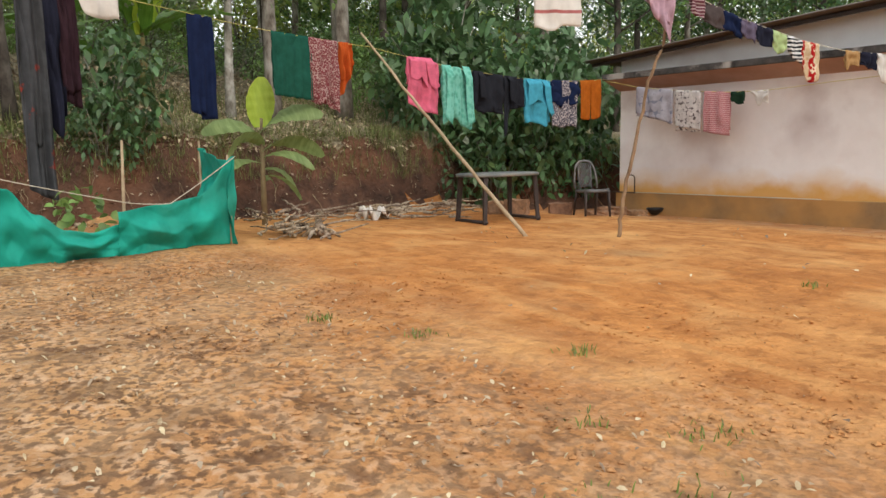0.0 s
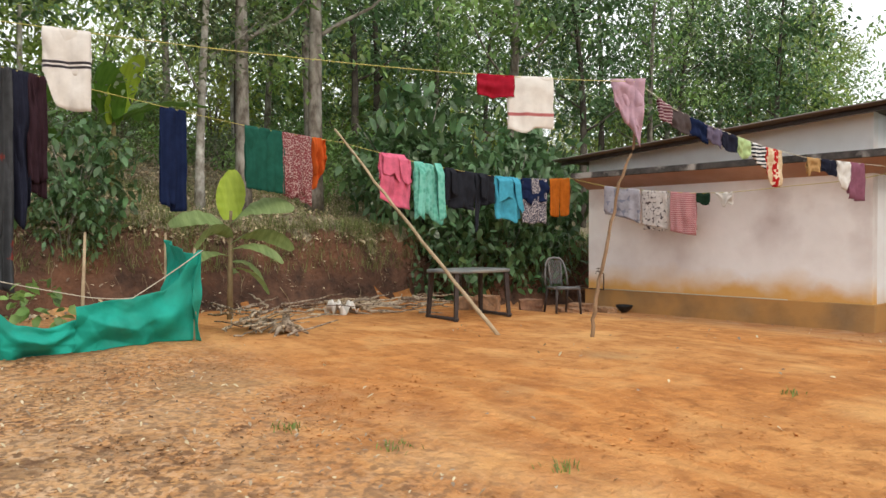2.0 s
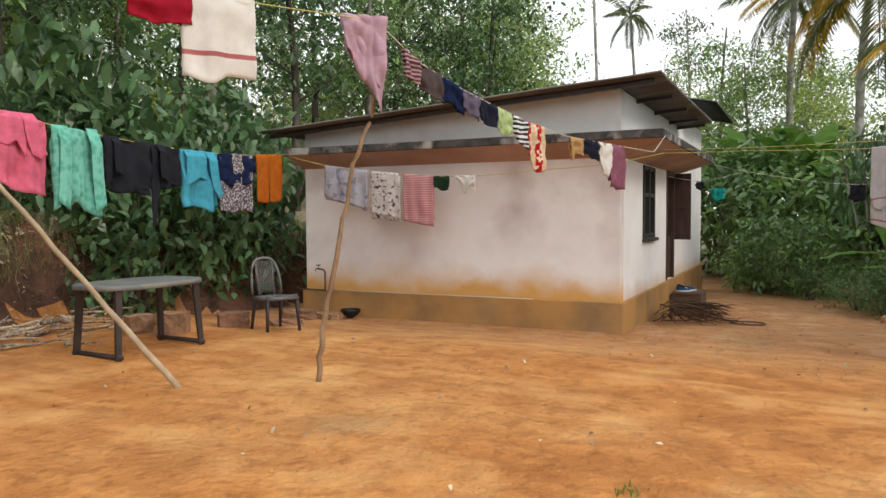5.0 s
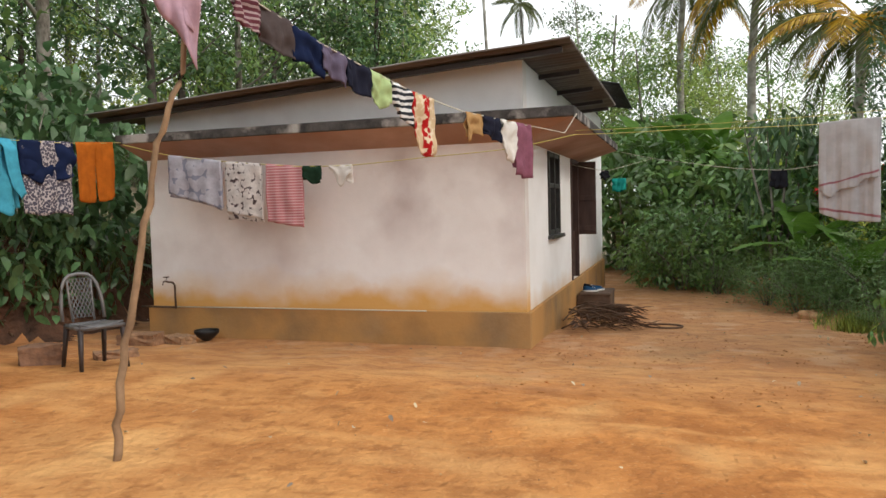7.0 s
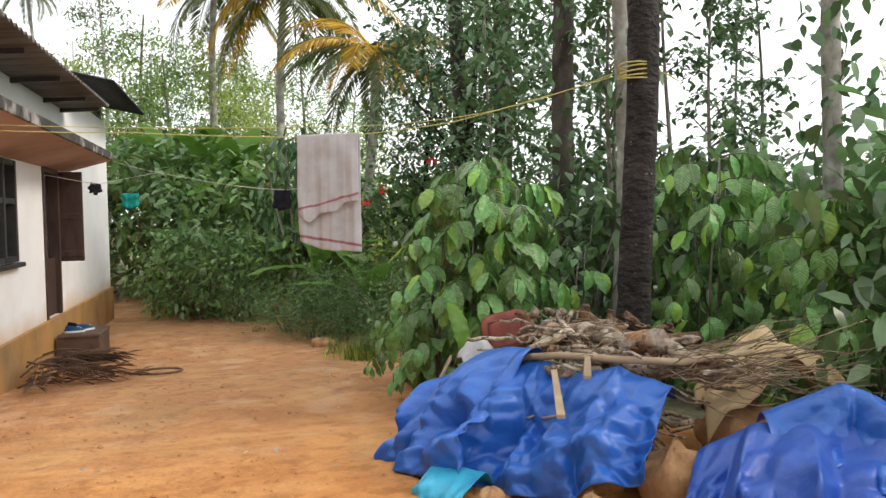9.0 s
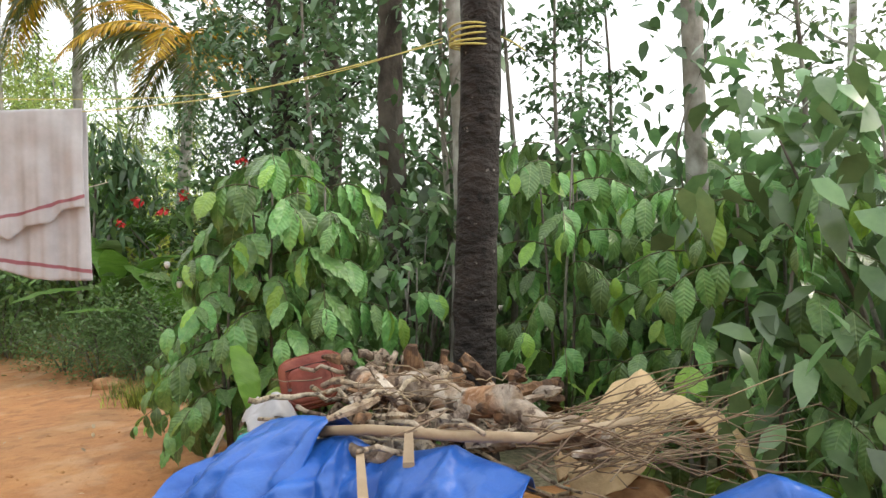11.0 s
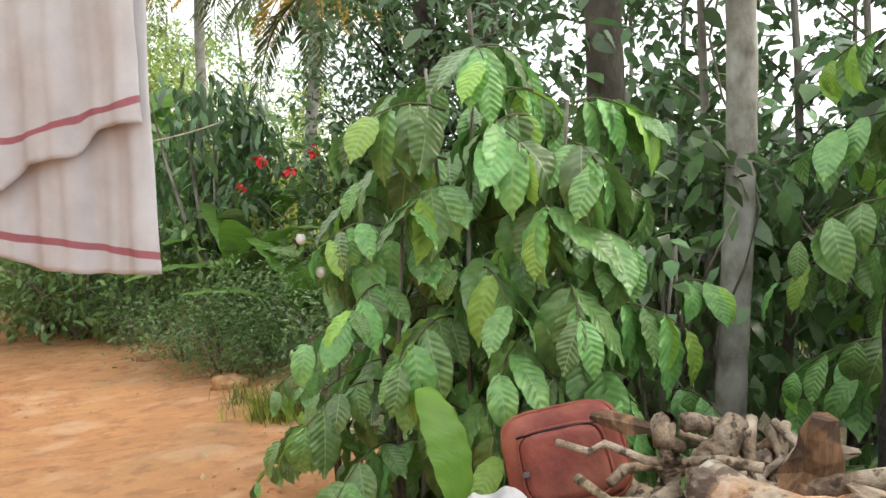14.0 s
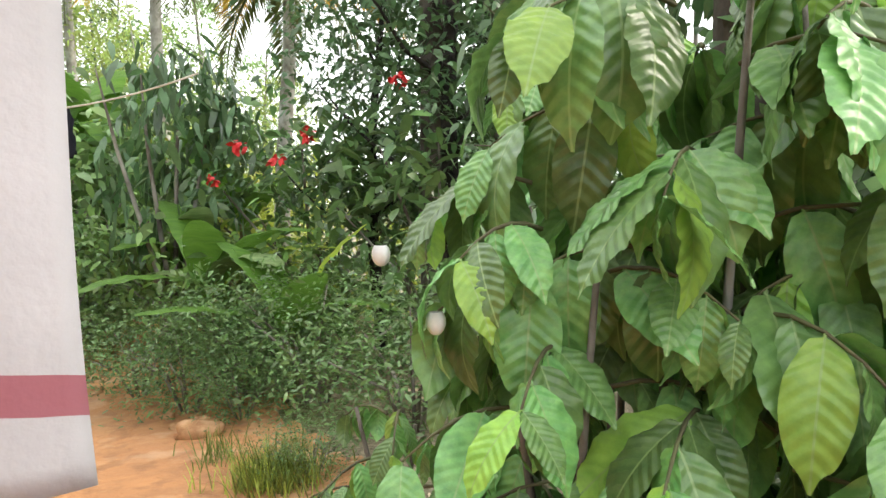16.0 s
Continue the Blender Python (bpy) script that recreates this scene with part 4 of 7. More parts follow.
C_CHECK = cloth_mat("red_check_cotton", (0.52, 0.15, 0.17))
waves(C_CHECK, (0.72, 0.50, 0.50), 2, 0.032, 0.32)
waves(C_CHECK, (0.60, 0.30, 0.32), 0, 0.03, 0.25)
C_TOWELW = cloth_mat("white_towel_cotton", (0.74, 0.70, 0.66), (0.64, 0.60, 0.56))
stripes(C_TOWELW, (0.045, 0.04, 0.05), 2, (-0.31, -0.35), 0.012)
C_TOWELM = cloth_mat("white_towel_red_band", (0.76, 0.73, 0.69), (0.66, 0.63, 0.59))
stripes(C_TOWELM, (0.42, 0.13, 0.13), 2, (-0.40,), 0.017)
C_BIG = cloth_mat("cream_bath_cloth", (0.52, 0.51, 0.52), (0.44, 0.43, 0.435))


def hang(line, axis, a, b, *args, dz=0.0, **k):
    """Hangs a cloth between the places a and b of a line."""
    p, q = Vector(on_line(line, axis, a)), Vector(on_line(line, axis, b))
    return lambda name, label, cat, hem, back, m, **kw: cloth(name, label, cat, p, q, hem, back, m, **kw)


G = "garment"
hang(L1, 1, 2.11, 2.36)("drape", "long charcoal cloth with red motifs on the line", G, [2.15, 2.22, 2.25], [1.6, 1.7, 1.6], C_GREY, folds=1.6, amp=0.035, seed=1, nv=40)
hang(L1, 1, 2.36, 2.52)("drape", "long dark navy cloth knotted over the line", G, [1.45, 1.6, 1.35], [1.2, 1.3], C_NAVYD, folds=1.3, amp=0.035, seed=2, nv=30)
hang(L1, 1, 2.50, 2.68)("drape", "dark maroon cloth hanging from the line", G, [1.08, 1.12, 1.05], [1.2, 1.25], C_MAROOND, folds=1.3, amp=0.03, seed=3, nv=26)
hang(L1, 1, 3.87, 4.17)("drape", "folded navy blue cloth on the line", G, [1.12, 1.19, 1.17], [1.1, 1.15], C_NAVY, folds=1.5, amp=0.022, seed=4, nv=24)
hang(L1, 1, 4.93, 5.50)("garment", "bottle green pleated cotton garment on the line", G, [0.78, 0.79, 0.80], [0.7, 0.72], C_GREEN, folds=4.5, amp=0.018, seed=5)
hang(L1, 1, 5.46, 5.90)("garment", "maroon printed garment with uneven hem", G, [0.80, 0.85, 0.72, 0.93], [0.75, 0.9], C_PRINT, folds=3.2, amp=0.022, seed=6)
hang(L1, 1, 5.92, 6.14)("garment", "orange red cloth bunched on the line", G, [0.70, 0.62, 0.45, 0.30], [0.5, 0.4], C_ORANGE, folds=2.0, amp=0.03, seed=7)
hang(L1, 1, 7.07, 7.66)("shirt", "bright pink shirt hung over the line", "shirt", [0.66, 0.73, 0.74, 0.74], [0.38, 0.44, 0.40, 0.3], C_PINK, folds=2.0, amp=0.02, seed=8)
hang(L1, 1, 7.72, 8.33)("shirt", "mint green shirt with sleeves hanging down", "shirt", [0.88, 0.78, 0.76, 0.78, 0.86, 0.92, 0.88], [0.5, 0.6], C_MINT, folds=2.6, amp=0.025, seed=9)
hang(L1, 1, 8.36, 9.02)("shirt", "charcoal shirt hung over the line", "shirt", [0.58, 0.62, 0.60, 0.62], [0.5, 0.56], C_BLACK, folds=2.2, amp=0.02, seed=10)
hang(L1, 1, 9.03, 9.50)("shirt", "dark garment with one long sleeve down", "shirt", [0.98, 0.52, 0.50, 0.46], [0.4, 0.45], C_BLACK, folds=2.2, amp=0.02, seed=11)
hang(L1, 1, 9.52, 10.18)("shirt", "sky blue shirt hung over the line", "shirt", [0.72, 0.70, 0.72, 0.78, 0.70], [0.66, 0.70], C_SKY, folds=1.8, amp=0.022, seed=12)
hang(L1, 1, 10.2, 10.97)("shirt", "navy blue shirt doubled over the line", "shirt", [0.34, 0.46, 0.42, 0.38], [0.36, 0.4], C_NAVY, folds=1.8, amp=0.02, seed=13)
hang(L1, 1, 10.24, 10.93)("garment", "grey floral print garment below a navy shirt", G, [0.76, 0.80, 0.78, 0.82], [0.6, 0.7], C_FLORAL, folds=3, amp=0.012, seed=14, gap=0.004)
hang(L1, 1, 11.0, 11.62)("garment", "rust orange cotton garment on the line", G, [0.66, 0.68, 0.69, 0.70, 0.70, 0.70, 0.16, 0.70, 0.70, 0.70, 0.69, 0.68, 0.66], None, C_RUST, folds=2.0, amp=0.014, seed=15, nu=60)


def front_fold(shirt, name, x0, x1, hems, y=-0.045, drift=0.0):
    """A sleeve or doubled front that hangs before a shirt."""
    def drop(u):
        k = u * (len(hems) - 1)
        i = min(int(k), len(hems) - 2)
        return hems[i] + (hems[i + 1] - hems[i]) * (k - i)
    def fn(u, v):
        return (x0 + (x1 - x0) * u + drift * v * v, y * min(1, v * 5) + 0.012 * math.sin(u * 7 + v * 2) * v, -drop(u) * v + 0.004)
    return part(name, Buf().grid(fn, 16, 20), shirt.data.materials[0], shirt, solid=0.005)


for o_ in list(bpy.data.objects):
    if o_.name.startswith("shirt") and not o_.parent:
        m_ = o_.data.materials[0]
        if m_ is C_PINK:
            front_fold(o_, "sleeve", 0.30, 0.46, [0.42, 0.46, 0.40], -0.075, 0.10)
            front_fold(o_, "yoke", 0.02, 0.34, [0.30, 0.34, 0.28, 0.44], -0.06)
        if m_ is C_MINT:
            front_fold(o_, "sleeve", 0.05, 0.19, [0.80, 0.88], -0.085, -0.04)
            front_fold(o_, "sleeve", 0.42, 0.56, [0.90, 0.84], -0.085, 0.05)
        if m_ is C_SKY:
            front_fold(o_, "sleeve", 0.42, 0.58, [0.50, 0.62, 0.56], -0.085, 0.10)
            front_fold(o_, "yoke", 0.04, 0.40, [0.46, 0.40, 0.34, 0.38], -0.07)
        if m_ is C_BLACK:
            front_fold(o_, "sleeve", 0.08, 0.20, [0.40, 0.45], -0.08, 0.03)
hang(L2, 1, 2.36, 2.72)("towel", "white cotton towel with dark bands on the line", "towel", [0.40, 0.70, 0.73, 0.72], [0.36, 0.42], C_TOWELW, folds=1.6, amp=0.015, seed=16)
hang(L2, 1, 6.06, 6.42)("garment", "crimson cloth doubled over the line", G, [0.22, 0.24, 0.22], [0.2, 0.24], C_RED, folds=1.5, amp=0.015, seed=17)
hang(L2, 1, 6.36, 6.79)("towel", "white towel with a dull red band", "towel", [0.56, 0.60, 0.54, 0.55], [0.5, 0.5], C_TOWELM, folds=1.3, amp=0.012, seed=18)
cloth("scarf", "pale lilac scarf draped from the pole tip", "scarf", (-3.44, 7.40, 2.87), (-3.17, 7.66, 2.87), [0.26, 0.50, 0.74], [0.3, 0.55], C_LILAC, folds=1.2, amp=0.03, seed=19, pinch=0.25)
for i, (a, b, hem, m, nm, lb) in enumerate([
        (7.98, 8.22, [0.24, 0.22, 0.20], C_MSTRIPE, "garment", "maroon striped cloth on the sloping line"),
        (8.22, 8.45, [0.20, 0.24, 0.22], C_BROWN, "garment", "grey brown cloth on the sloping line"),
        (8.45, 8.66, [0.22, 0.20, 0.24], C_NAVY, "garment", "small navy garment on the sloping line"),
        (8.66, 8.85, [0.17, 0.19, 0.22], C_MAUVE, "garment", "grey mauve garment on the sloping line"),
        (8.86, 9.06, [0.20, 0.22, 0.20], C_NAVYD, "garment", "dark navy garment on the sloping line"),
        (9.07, 9.24, [0.20, 0.24, 0.17], C_LIME, "garment", "pale lime garment on the sloping line"),
        (9.25, 9.43, [0.16, 0.24, 0.27], C_ZEBRA, "garment", "black and white striped cloth on the line"),
        (9.44, 9.68, [0.30, 0.46, 0.42], C_REDFLOWER, "garment", "red flower print cloth on the line"),
        (10.02, 10.22, [0.24, 0.16, 0.18], C_TAN, "garment", "small tan garment on the line"),
        (10.23, 10.45, [0.15, 0.18, 0.20], C_NAVYD, "garment", "small black garment on the line"),
        (10.46, 10.66, [0.24, 0.30, 0.36, 0.22], C_WHITE, "garment", "small white garment on the line"),
        (10.64, 10.88, [0.46, 0.48, 0.47], C_ROSE, "garment", "dusty mauve garment on the line")]):
    hang(L3, 1, a, b)(nm, lb, G, hem, [h * 0.85 for h in hem], m, folds=1.4, amp=0.014, seed=30 + i, nu=16, nv=12)
hang(L4, 0, -6.64, -5.91)("cloth", "grey leaf print cloth over the wall line", G, [0.46, 0.50, 0.52, 0.58], [0.5, 0.55], C_LEAFP, folds=1.6, amp=0.012, seed=50)
hang(L4, 0, -5.85, -5.37)("cloth", "white paisley print cloth with dark border", G, [0.60, 0.62, 0.64], [0.68, 0.68], C_PAIS, folds=1.0, amp=0.008, seed=51)
hang(L4, 0, -5.31, -4.84)("cloth", "red and white checked cloth over the line", G, [0.66, 0.68, 0.69], [0.55, 0.6], C_CHECK, folds=1.2, amp=0.01, seed=52)
hang(L4, 0, -4.83, -4.60)("garment", "small dark green garment on the wall line", G, [0.12, 0.20, 0.19], [0.15, 0.15], cloth_mat("dark_green_cotton", (0.02, 0.05, 0.03)), folds=1.0, amp=0.01, seed=53, nu=12, nv=8)
hang(L4, 0, -4.50, -4.22)("garment", "small white garment on the wall line", G, [0.04, 0.24, 0.08], [0.05, 0.2], C_WHITE, folds=1.0, amp=0.01, seed=54, nu=12, nv=8)

# ---- big cream cloth by the palm ----
n_, l_, b_, c_ = nodes_of(C_BIG)
hang(L6, 0, 0.345, 0.77)("bath_cloth", "cream cotton cloth with dull red bands on the line", "towel", [0.74, 0.80, 0.82, 0.83], None, C_BIG, folds=2.6, amp=0.010, seed=60, nu=60, nv=60)
C_BIG2 = cloth_mat("cream_bath_cloth_flap", (0.52, 0.51, 0.52), (0.44, 0.43, 0.435))


def slanted_band(m, color, z0, slope, half, wobble):
    """A woven band that follows a slanting, wavy hem."""
    n, l = m.node_tree.nodes, m.node_tree.links
    co = n.new("ShaderNodeTexCoord").outputs["Object"]
    sp = n.new("ShaderNodeSeparateXYZ")
    l.new(co, sp.inputs[0])
    t = n.new("ShaderNodeTexNoise")
    t.inputs["Scale"].default_value = 6
    l.new(co, t.inputs["Vector"])
    h = mask_math(m, "SUBTRACT", sp.outputs[2], mask_math(m, "MULTIPLY", sp.outputs[0], slope))
    h = mask_math(m, "ADD", h, mask_math(m, "MULTIPLY", mask_math(m, "SUBTRACT", t.outputs["Fac"], 0.5), wobble))
    overlay(m, color, mask_math(m, "LESS_THAN", mask_math(m, "ABSOLUTE", mask_math(m, "SUBTRACT", h, z0), 0), half))


slanted_band(C_BIG2, (0.32, 0.12, 0.14), -0.52, 0.24, 0.008, 0.05)
slanted_band(C_BIG, (0.32, 0.12, 0.14), -0.70, -0.17, 0.009, 0.02)
p_, q_ = Vector(on_line(L6, 0, 0.35)), Vector(on_line(L6, 0, 0.76))
off_ = Vector((-0.011, -0.032, 0.004))
cloth("bath_cloth_fold", "shorter front fold of the cream cloth", "towel", p_ + off_, q_ + off_, [0.56, 0.62, 0.55, 0.545, 0.48, 0.475], None, C_BIG2, folds=2.6, amp=0.009, seed=60, nu=60, nv=44)

# ---- vegetation ----
def grow_tree(name, label, seed, height, r0, crown_from, crown_r, n_clumps, leaves, leaf, leafmat, barkmat, lean=0.3, limbs=9, aspect=0.42, crown_h=1.0):
    """A tapered trunk, limbs and a crown of small leaves in clumps."""
    rng = np.random.default_rng(seed)
    r = random.Random(seed)
    ob = thing(name, label, "tree", (0, 0, -50))
    a = r.uniform(0, 6.28)
    path = []
    for i in range(11):
        t = i / 10
        path.append((math.cos(a) * lean * t * t + 0.10 * math.sin(t * 5 + seed), math.sin(a) * lean * t * t + 0.10 * math.cos(t * 4 + seed * 2) - 0.10, height * 0.93 * t - 0.15))
    part("trunk", Buf().tube(path, [r0 * (1 - 0.75 * i / 10) * (1.25 if i == 0 else 1) for i in range(11)], 10, 0.06, r), barkmat, ob)
    cl = Buf()
    ends = []
    for k in range(limbs):
        t = crown_from / height + (0.92 - crown_from / height) * (k + 0.5) / limbs
        i = min(9, int(t * 10))
        base = Vector(path[i]).lerp(Vector(path[i + 1]), t * 10 - i)
        az = k * 2.4 + r.uniform(-0.5, 0.5)
        ln = crown_r * r.uniform(0.6, 1.1) * (1.15 - 0.6 * t)
        pts = [base]
        for j in range(1, 5):
            s = j / 4
            pts.append(base + Vector((math.cos(az) * ln * s, math.sin(az) * ln * s, ln * crown_h * (0.55 * s + 0.25 * s * s) + 0.06 * r.uniform(-1, 1))))
        part("bough", Buf().tube(pts, [r0 * 0.34 * (1 - 0.8 * j / 4) * (1.1 - 0.5 * t) for j in range(5)], 5), barkmat, ob)
        ends += pts[2:]
    for k in range(n_clumps):
        e = ends[k % len(ends)]
        c = np.array(e) + rng.normal(0, 1, 3) * np.array((0.28, 0.28, 0.22)) * crown_r
        pts = c + rng.normal(0, 1, (leaves, 3)) * np.array((0.20, 0.20, 0.13)) * crown_r * rng.uniform(0.6, 1.3)
        leaf_cloud(cl, pts, leaf, rng, aspect=aspect)
    part("crown", cl, leafmat, ob)
    return ob


def grow_bush(name, label, seed, radius, height, n_clumps, leaves, leaf, leafmat, aspect=0.42, stems=7, droop=0.3):
    rng = np.random.default_rng(seed)
    r = random.Random(seed)
    ob = thing(name, label, "shrub", (0, 0, -50))
    cl = Buf()
    for k in range(stems):
        az = k * 2.4
        q = radius * r.uniform(0.4, 0.95)
        h = height * r.uniform(0.6, 1.0)
        pts = [(0.05 * math.cos(az), 0.05 * math.sin(az), -0.1), (q * 0.35 * math.cos(az), q * 0.35 * math.sin(az), h * 0.5), (q * math.cos(az), q * math.sin(az), h * 0.9)]
        part("stem", Buf().tube(pts, [0.022, 0.016, 0.006], 5), BARK, ob)
    pts, _ = clumps(rng, (0, 0, height * 0.55), (radius, radius, height * 0.5), n_clumps, leaves, radius * 0.22)
    pts = pts[pts[:, 2] > 0.02]
    leaf_cloud(cl, pts, leaf, rng, droop=droop, aspect=aspect)
    part("foliage", cl, leafmat, ob)
    return ob


def plant(proto, x, y, rz=0.0, s=1.0, dz=-0.05):
    ob = copy_thing(proto, pose(x, y, gz(x, y) + dz, 0, 0, rz))
    ob.scale = (s, s, s)
    return ob


def retire(*protos):
    """The models were copied; the originals go."""
    for p in protos:
        for o in (*p.children_recursive, p):
            bpy.data.objects.remove(o)


T = [
    grow_tree("forest_tree", "tall slender forest tree with mottled grey trunk", 11, 12, 0.15, 3.2, 2.3, 62, 52, 0.20, LEAF_A, BARK),
    grow_tree("forest_tree", "tall forest tree with dark green crown", 12, 10, 0.13, 2.8, 2.1, 62, 50, 0.20, LEAF_B, DARKBARK, lean=0.6),
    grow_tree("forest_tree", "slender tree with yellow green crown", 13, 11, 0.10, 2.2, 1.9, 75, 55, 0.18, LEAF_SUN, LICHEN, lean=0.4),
    grow_tree("forest_tree", "pale lichen-covered tree with thin grey-green crown", 14, 13, 0.13, 3.0, 2.0, 65, 50, 0.18, LEAF_D, LICHEN, lean=0.2),
    grow_tree("shade_tree", "dark dense small-leaved tree behind the shrubs", 15, 7.5, 0.12, 1.6, 1.7, 75, 55, 0.12, LEAF_B, PALMBARK, lean=0.3, limbs=14),
]
B = [
    grow_bush("forest_shrub", "dense mid green undergrowth shrub", 21, 0.9, 1.5, 26, 40, 0.13, LEAF_A),
    grow_bush("forest_shrub", "dense dark green undergrowth shrub", 22, 1.0, 1.9, 30, 40, 0.15, LEAF_M),
    grow_bush("forest_shrub", "low dry grey-green undergrowth", 23, 0.8, 0.8, 22, 36, 0.11, LEAF_D),
    grow_bush("forest_shrub", "yellow green leafy undergrowth shrub", 24, 0.9, 1.6, 24, 36, 0.13, LEAF_C),
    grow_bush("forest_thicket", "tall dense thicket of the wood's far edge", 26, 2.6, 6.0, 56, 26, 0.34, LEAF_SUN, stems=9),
    grow_bush("coffee_shrub", "coffee shrub with broad dark green leaves", 25, 1.0, 2.3, 30, 24, 0.20, LEAF_E, aspect=0.5, droop=0.6),
    grow_bush("feathery_weed", "feathery dark green weed clump at the path edge", 27, 0.95, 1.2, 60, 60, 0.07, LEAF_M, aspect=0.3, stems=6, droop=-0.2),
    grow_bush("coffee_shrub", "coffee shrub with dark leaves hanging over the bank", 25, 1.0, 2.3, 30, 24, 0.22, LEAF_B, aspect=0.5, droop=0.6),
]
rs = random.Random(77)
# woods on the bank
spots = []
def scatter(n, x0, x1, y0, y1, gap, ok=lambda x, y: True):
    out = []
    for _ in range(n * 30):
        if len(out) >= n:
            break
        x, y = rs.uniform(x0, x1), rs.uniform(y0, y1)
        if ok(x, y) and all((x - a) ** 2 + (y - b) ** 2 > gap * gap for a, b in spots):
            spots.append((x, y))
            out.append((x, y))
    return out


for x, y, k, s in ((-11.6, 6.48, 3, 0.7), (-11.6, 7.06, 0, 1.0), (-11.7, 8.8, 0, 1.1), (-12.6, 16.0, 0, 1.1), (-11.9, 18.0, 1, 1.0), (-10.2, 1.13, 3, 0.8), (-10.9, 2.6, 1, 0.8), (-16.5, 11.5, 0, 1.0), (-18.5, 14.6, 1, 1.1), (-15.4, 9.0, 1, 0.95), (-13.5, 26.0, 1, 1.0), (-15.6, 24.0, 1, 1.1), (-12.2, 29.0, 0, 1.0), (-20.5, 17.0, 1, 1.2)):
    spots.append((x, y))
    plant(T[k], x, y, rs.uniform(0, 360), s)
for x, y in scatter(24, -27, -11.2, -5, 30, 1.8):
    plant(T[rs.choice((0, 0, 1, 1, 2, 2, 3))], x, y, rs.uniform(0, 360), rs.uniform(0.75, 1.15))
for x, y in scatter(9, -38, -24, -8, 42, 3.0):
    plant(T[rs.choice((0, 1, 1, 2))], x, y, rs.uniform(0, 360), rs.uniform(0.9, 1.3))
for x, y in scatter(9, -18, -7.0, 25, 48, 2.6, lambda x, y: x < -8.6 - (y - 25) * 0.31):
    plant(T[rs.choice((0, 1, 2, 2, 3))], x, y, rs.uniform(0, 360), rs.uniform(0.8, 1.2))
for x, y in scatter(9, -6, 6, 34, 52, 3.0):
    plant(T[rs.choice((0, 1, 2))], x, y, rs.uniform(0, 360), rs.uniform(0.6, 0.9))
for x, y in scatter(14, -19, -12.6, -4, 9.5, 1.2):
    plant(B[rs.choice((2, 2, 2, 0))], x, y, rs.uniform(0, 360), rs.uniform(0.4, 0.75))
for x, y in scatter(30, -22, -15.0, -6, 14, 1.1):
    plant(B[rs.choice((0, 1, 2, 2, 3))], x, y, rs.uniform(0, 360), rs.uniform(0.7, 1.25))
for x, y in scatter(11, -27, -19.5, 0, 22, 2.4):
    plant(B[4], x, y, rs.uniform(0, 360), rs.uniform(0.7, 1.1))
for x, y in scatter(24, -20, -10.6, 9.5, 24, 0.9):
    plant(B[rs.choice((0, 1, 1, 2, 3))], x, y, rs.uniform(0, 360), rs.uniform(0.6, 1.0))
for x, y in scatter(40, -32, -18, -8, 36, 1.2):
    plant(B[rs.choice((0, 1, 3, 3))], x, y, rs.uniform(0, 360), rs.uniform(1.2, 2.2))
for x, y in scatter(10, -42, -28, -14, 44, 3.6):
    plant(B[4], x, y, rs.uniform(0, 360), rs.uniform(0.8, 1.5))
for x, y in scatter(8, -20, -9, 27, 40, 2.8, lambda x, y: x < -8.6 - (y - 25) * 0.31):
    plant(B[4], x, y, rs.uniform(0, 360), rs.uniform(0.6, 1.0))
for x, y in scatter(12, -22, -12, -14, -2, 2.2):
    plant(B[4], x, y, rs.uniform(0, 360), rs.uniform(0.5, 0.9))
for x, y in scatter(12, -19, -11, -8, 1.5, 1.2):
    plant(T[rs.choice((0, 1, 3))], x, y, rs.uniform(0, 360), rs.uniform(0.8, 1.1))
# broad-leaved shrubs above the table
for x, y, s in ((-8.85, 10.3, 0.8), (-8.75, 11.4, 0.75), (-8.7, 12.6, 0.8), (-10.4, 10.0, 1.0), (-9.5, 10.8, 1.1), (-10.6, 10.6, 1.4), (-9.3, 12.0, 1.0), (-10.05, 3.80, 0.72), (-9.75, 3.55, 0.5), (-9.9, 13.4, 1.2)):
    plant(B[7], x, y, rs.uniform(0, 360), s, -0.25)
# hedge beyond the path
for x, y, s, k in ((0.0, 21.5, 1.2, 0), (-0.75, 19.9, 0.95, 1), (-1.2, 20.6, 0.9, 0), (-0.2, 19.8, 0.9, 0), (1.0, 20.2, 1.1, 0), (-0.9, 23.2, 1.5, 0), (1.8, 18.6, 1.0, 0), (2.6, 19.6, 1.5, 1), (0.2, 22.8, 2.0, 0), (-2.2, 24.5, 2.0, 1), (-3.8, 25.5, 2.0, 0), (-0.3, 22.4, 1.6, 1), (3.6, 17.8, 1.4, 1), (3.4, 21.5, 1.2, 3), (2.0, 23.5, 1.3, 3), (1.2, 24.6, 1.8, 3), (2.4, 25.2, 1.9, 3), (0.7, 23.4, 1.4, 1), (5.0, 19.4, 1.6, 1), (5.5, 23, 1.6, 3), (-1.3, 26, 2.2, 1), (1.2, 28, 1.5, 3), (3.2, 26.5, 1.6, 3), (-5.8, 27, 2.4, 1), (7, 26, 1.8, 1)):
    plant(B[k], x, y, rs.uniform(0, 360), s)
for x, y, k, s in ((-2.6, 31.0, 2, 0.75), (-3.2, 33.0, 0, 0.8), (-0.8, 31.0, 2, 0.8), (-4.9, 37.0, 3, 0.9), (-10.4, 30.0, 2, 0.95), (-1.9, 28.5, 0, 0.6), (0.6, 34.0, 2, 0.75)):
    plant(T[k], x, y, rs.uniform(0, 360), s)
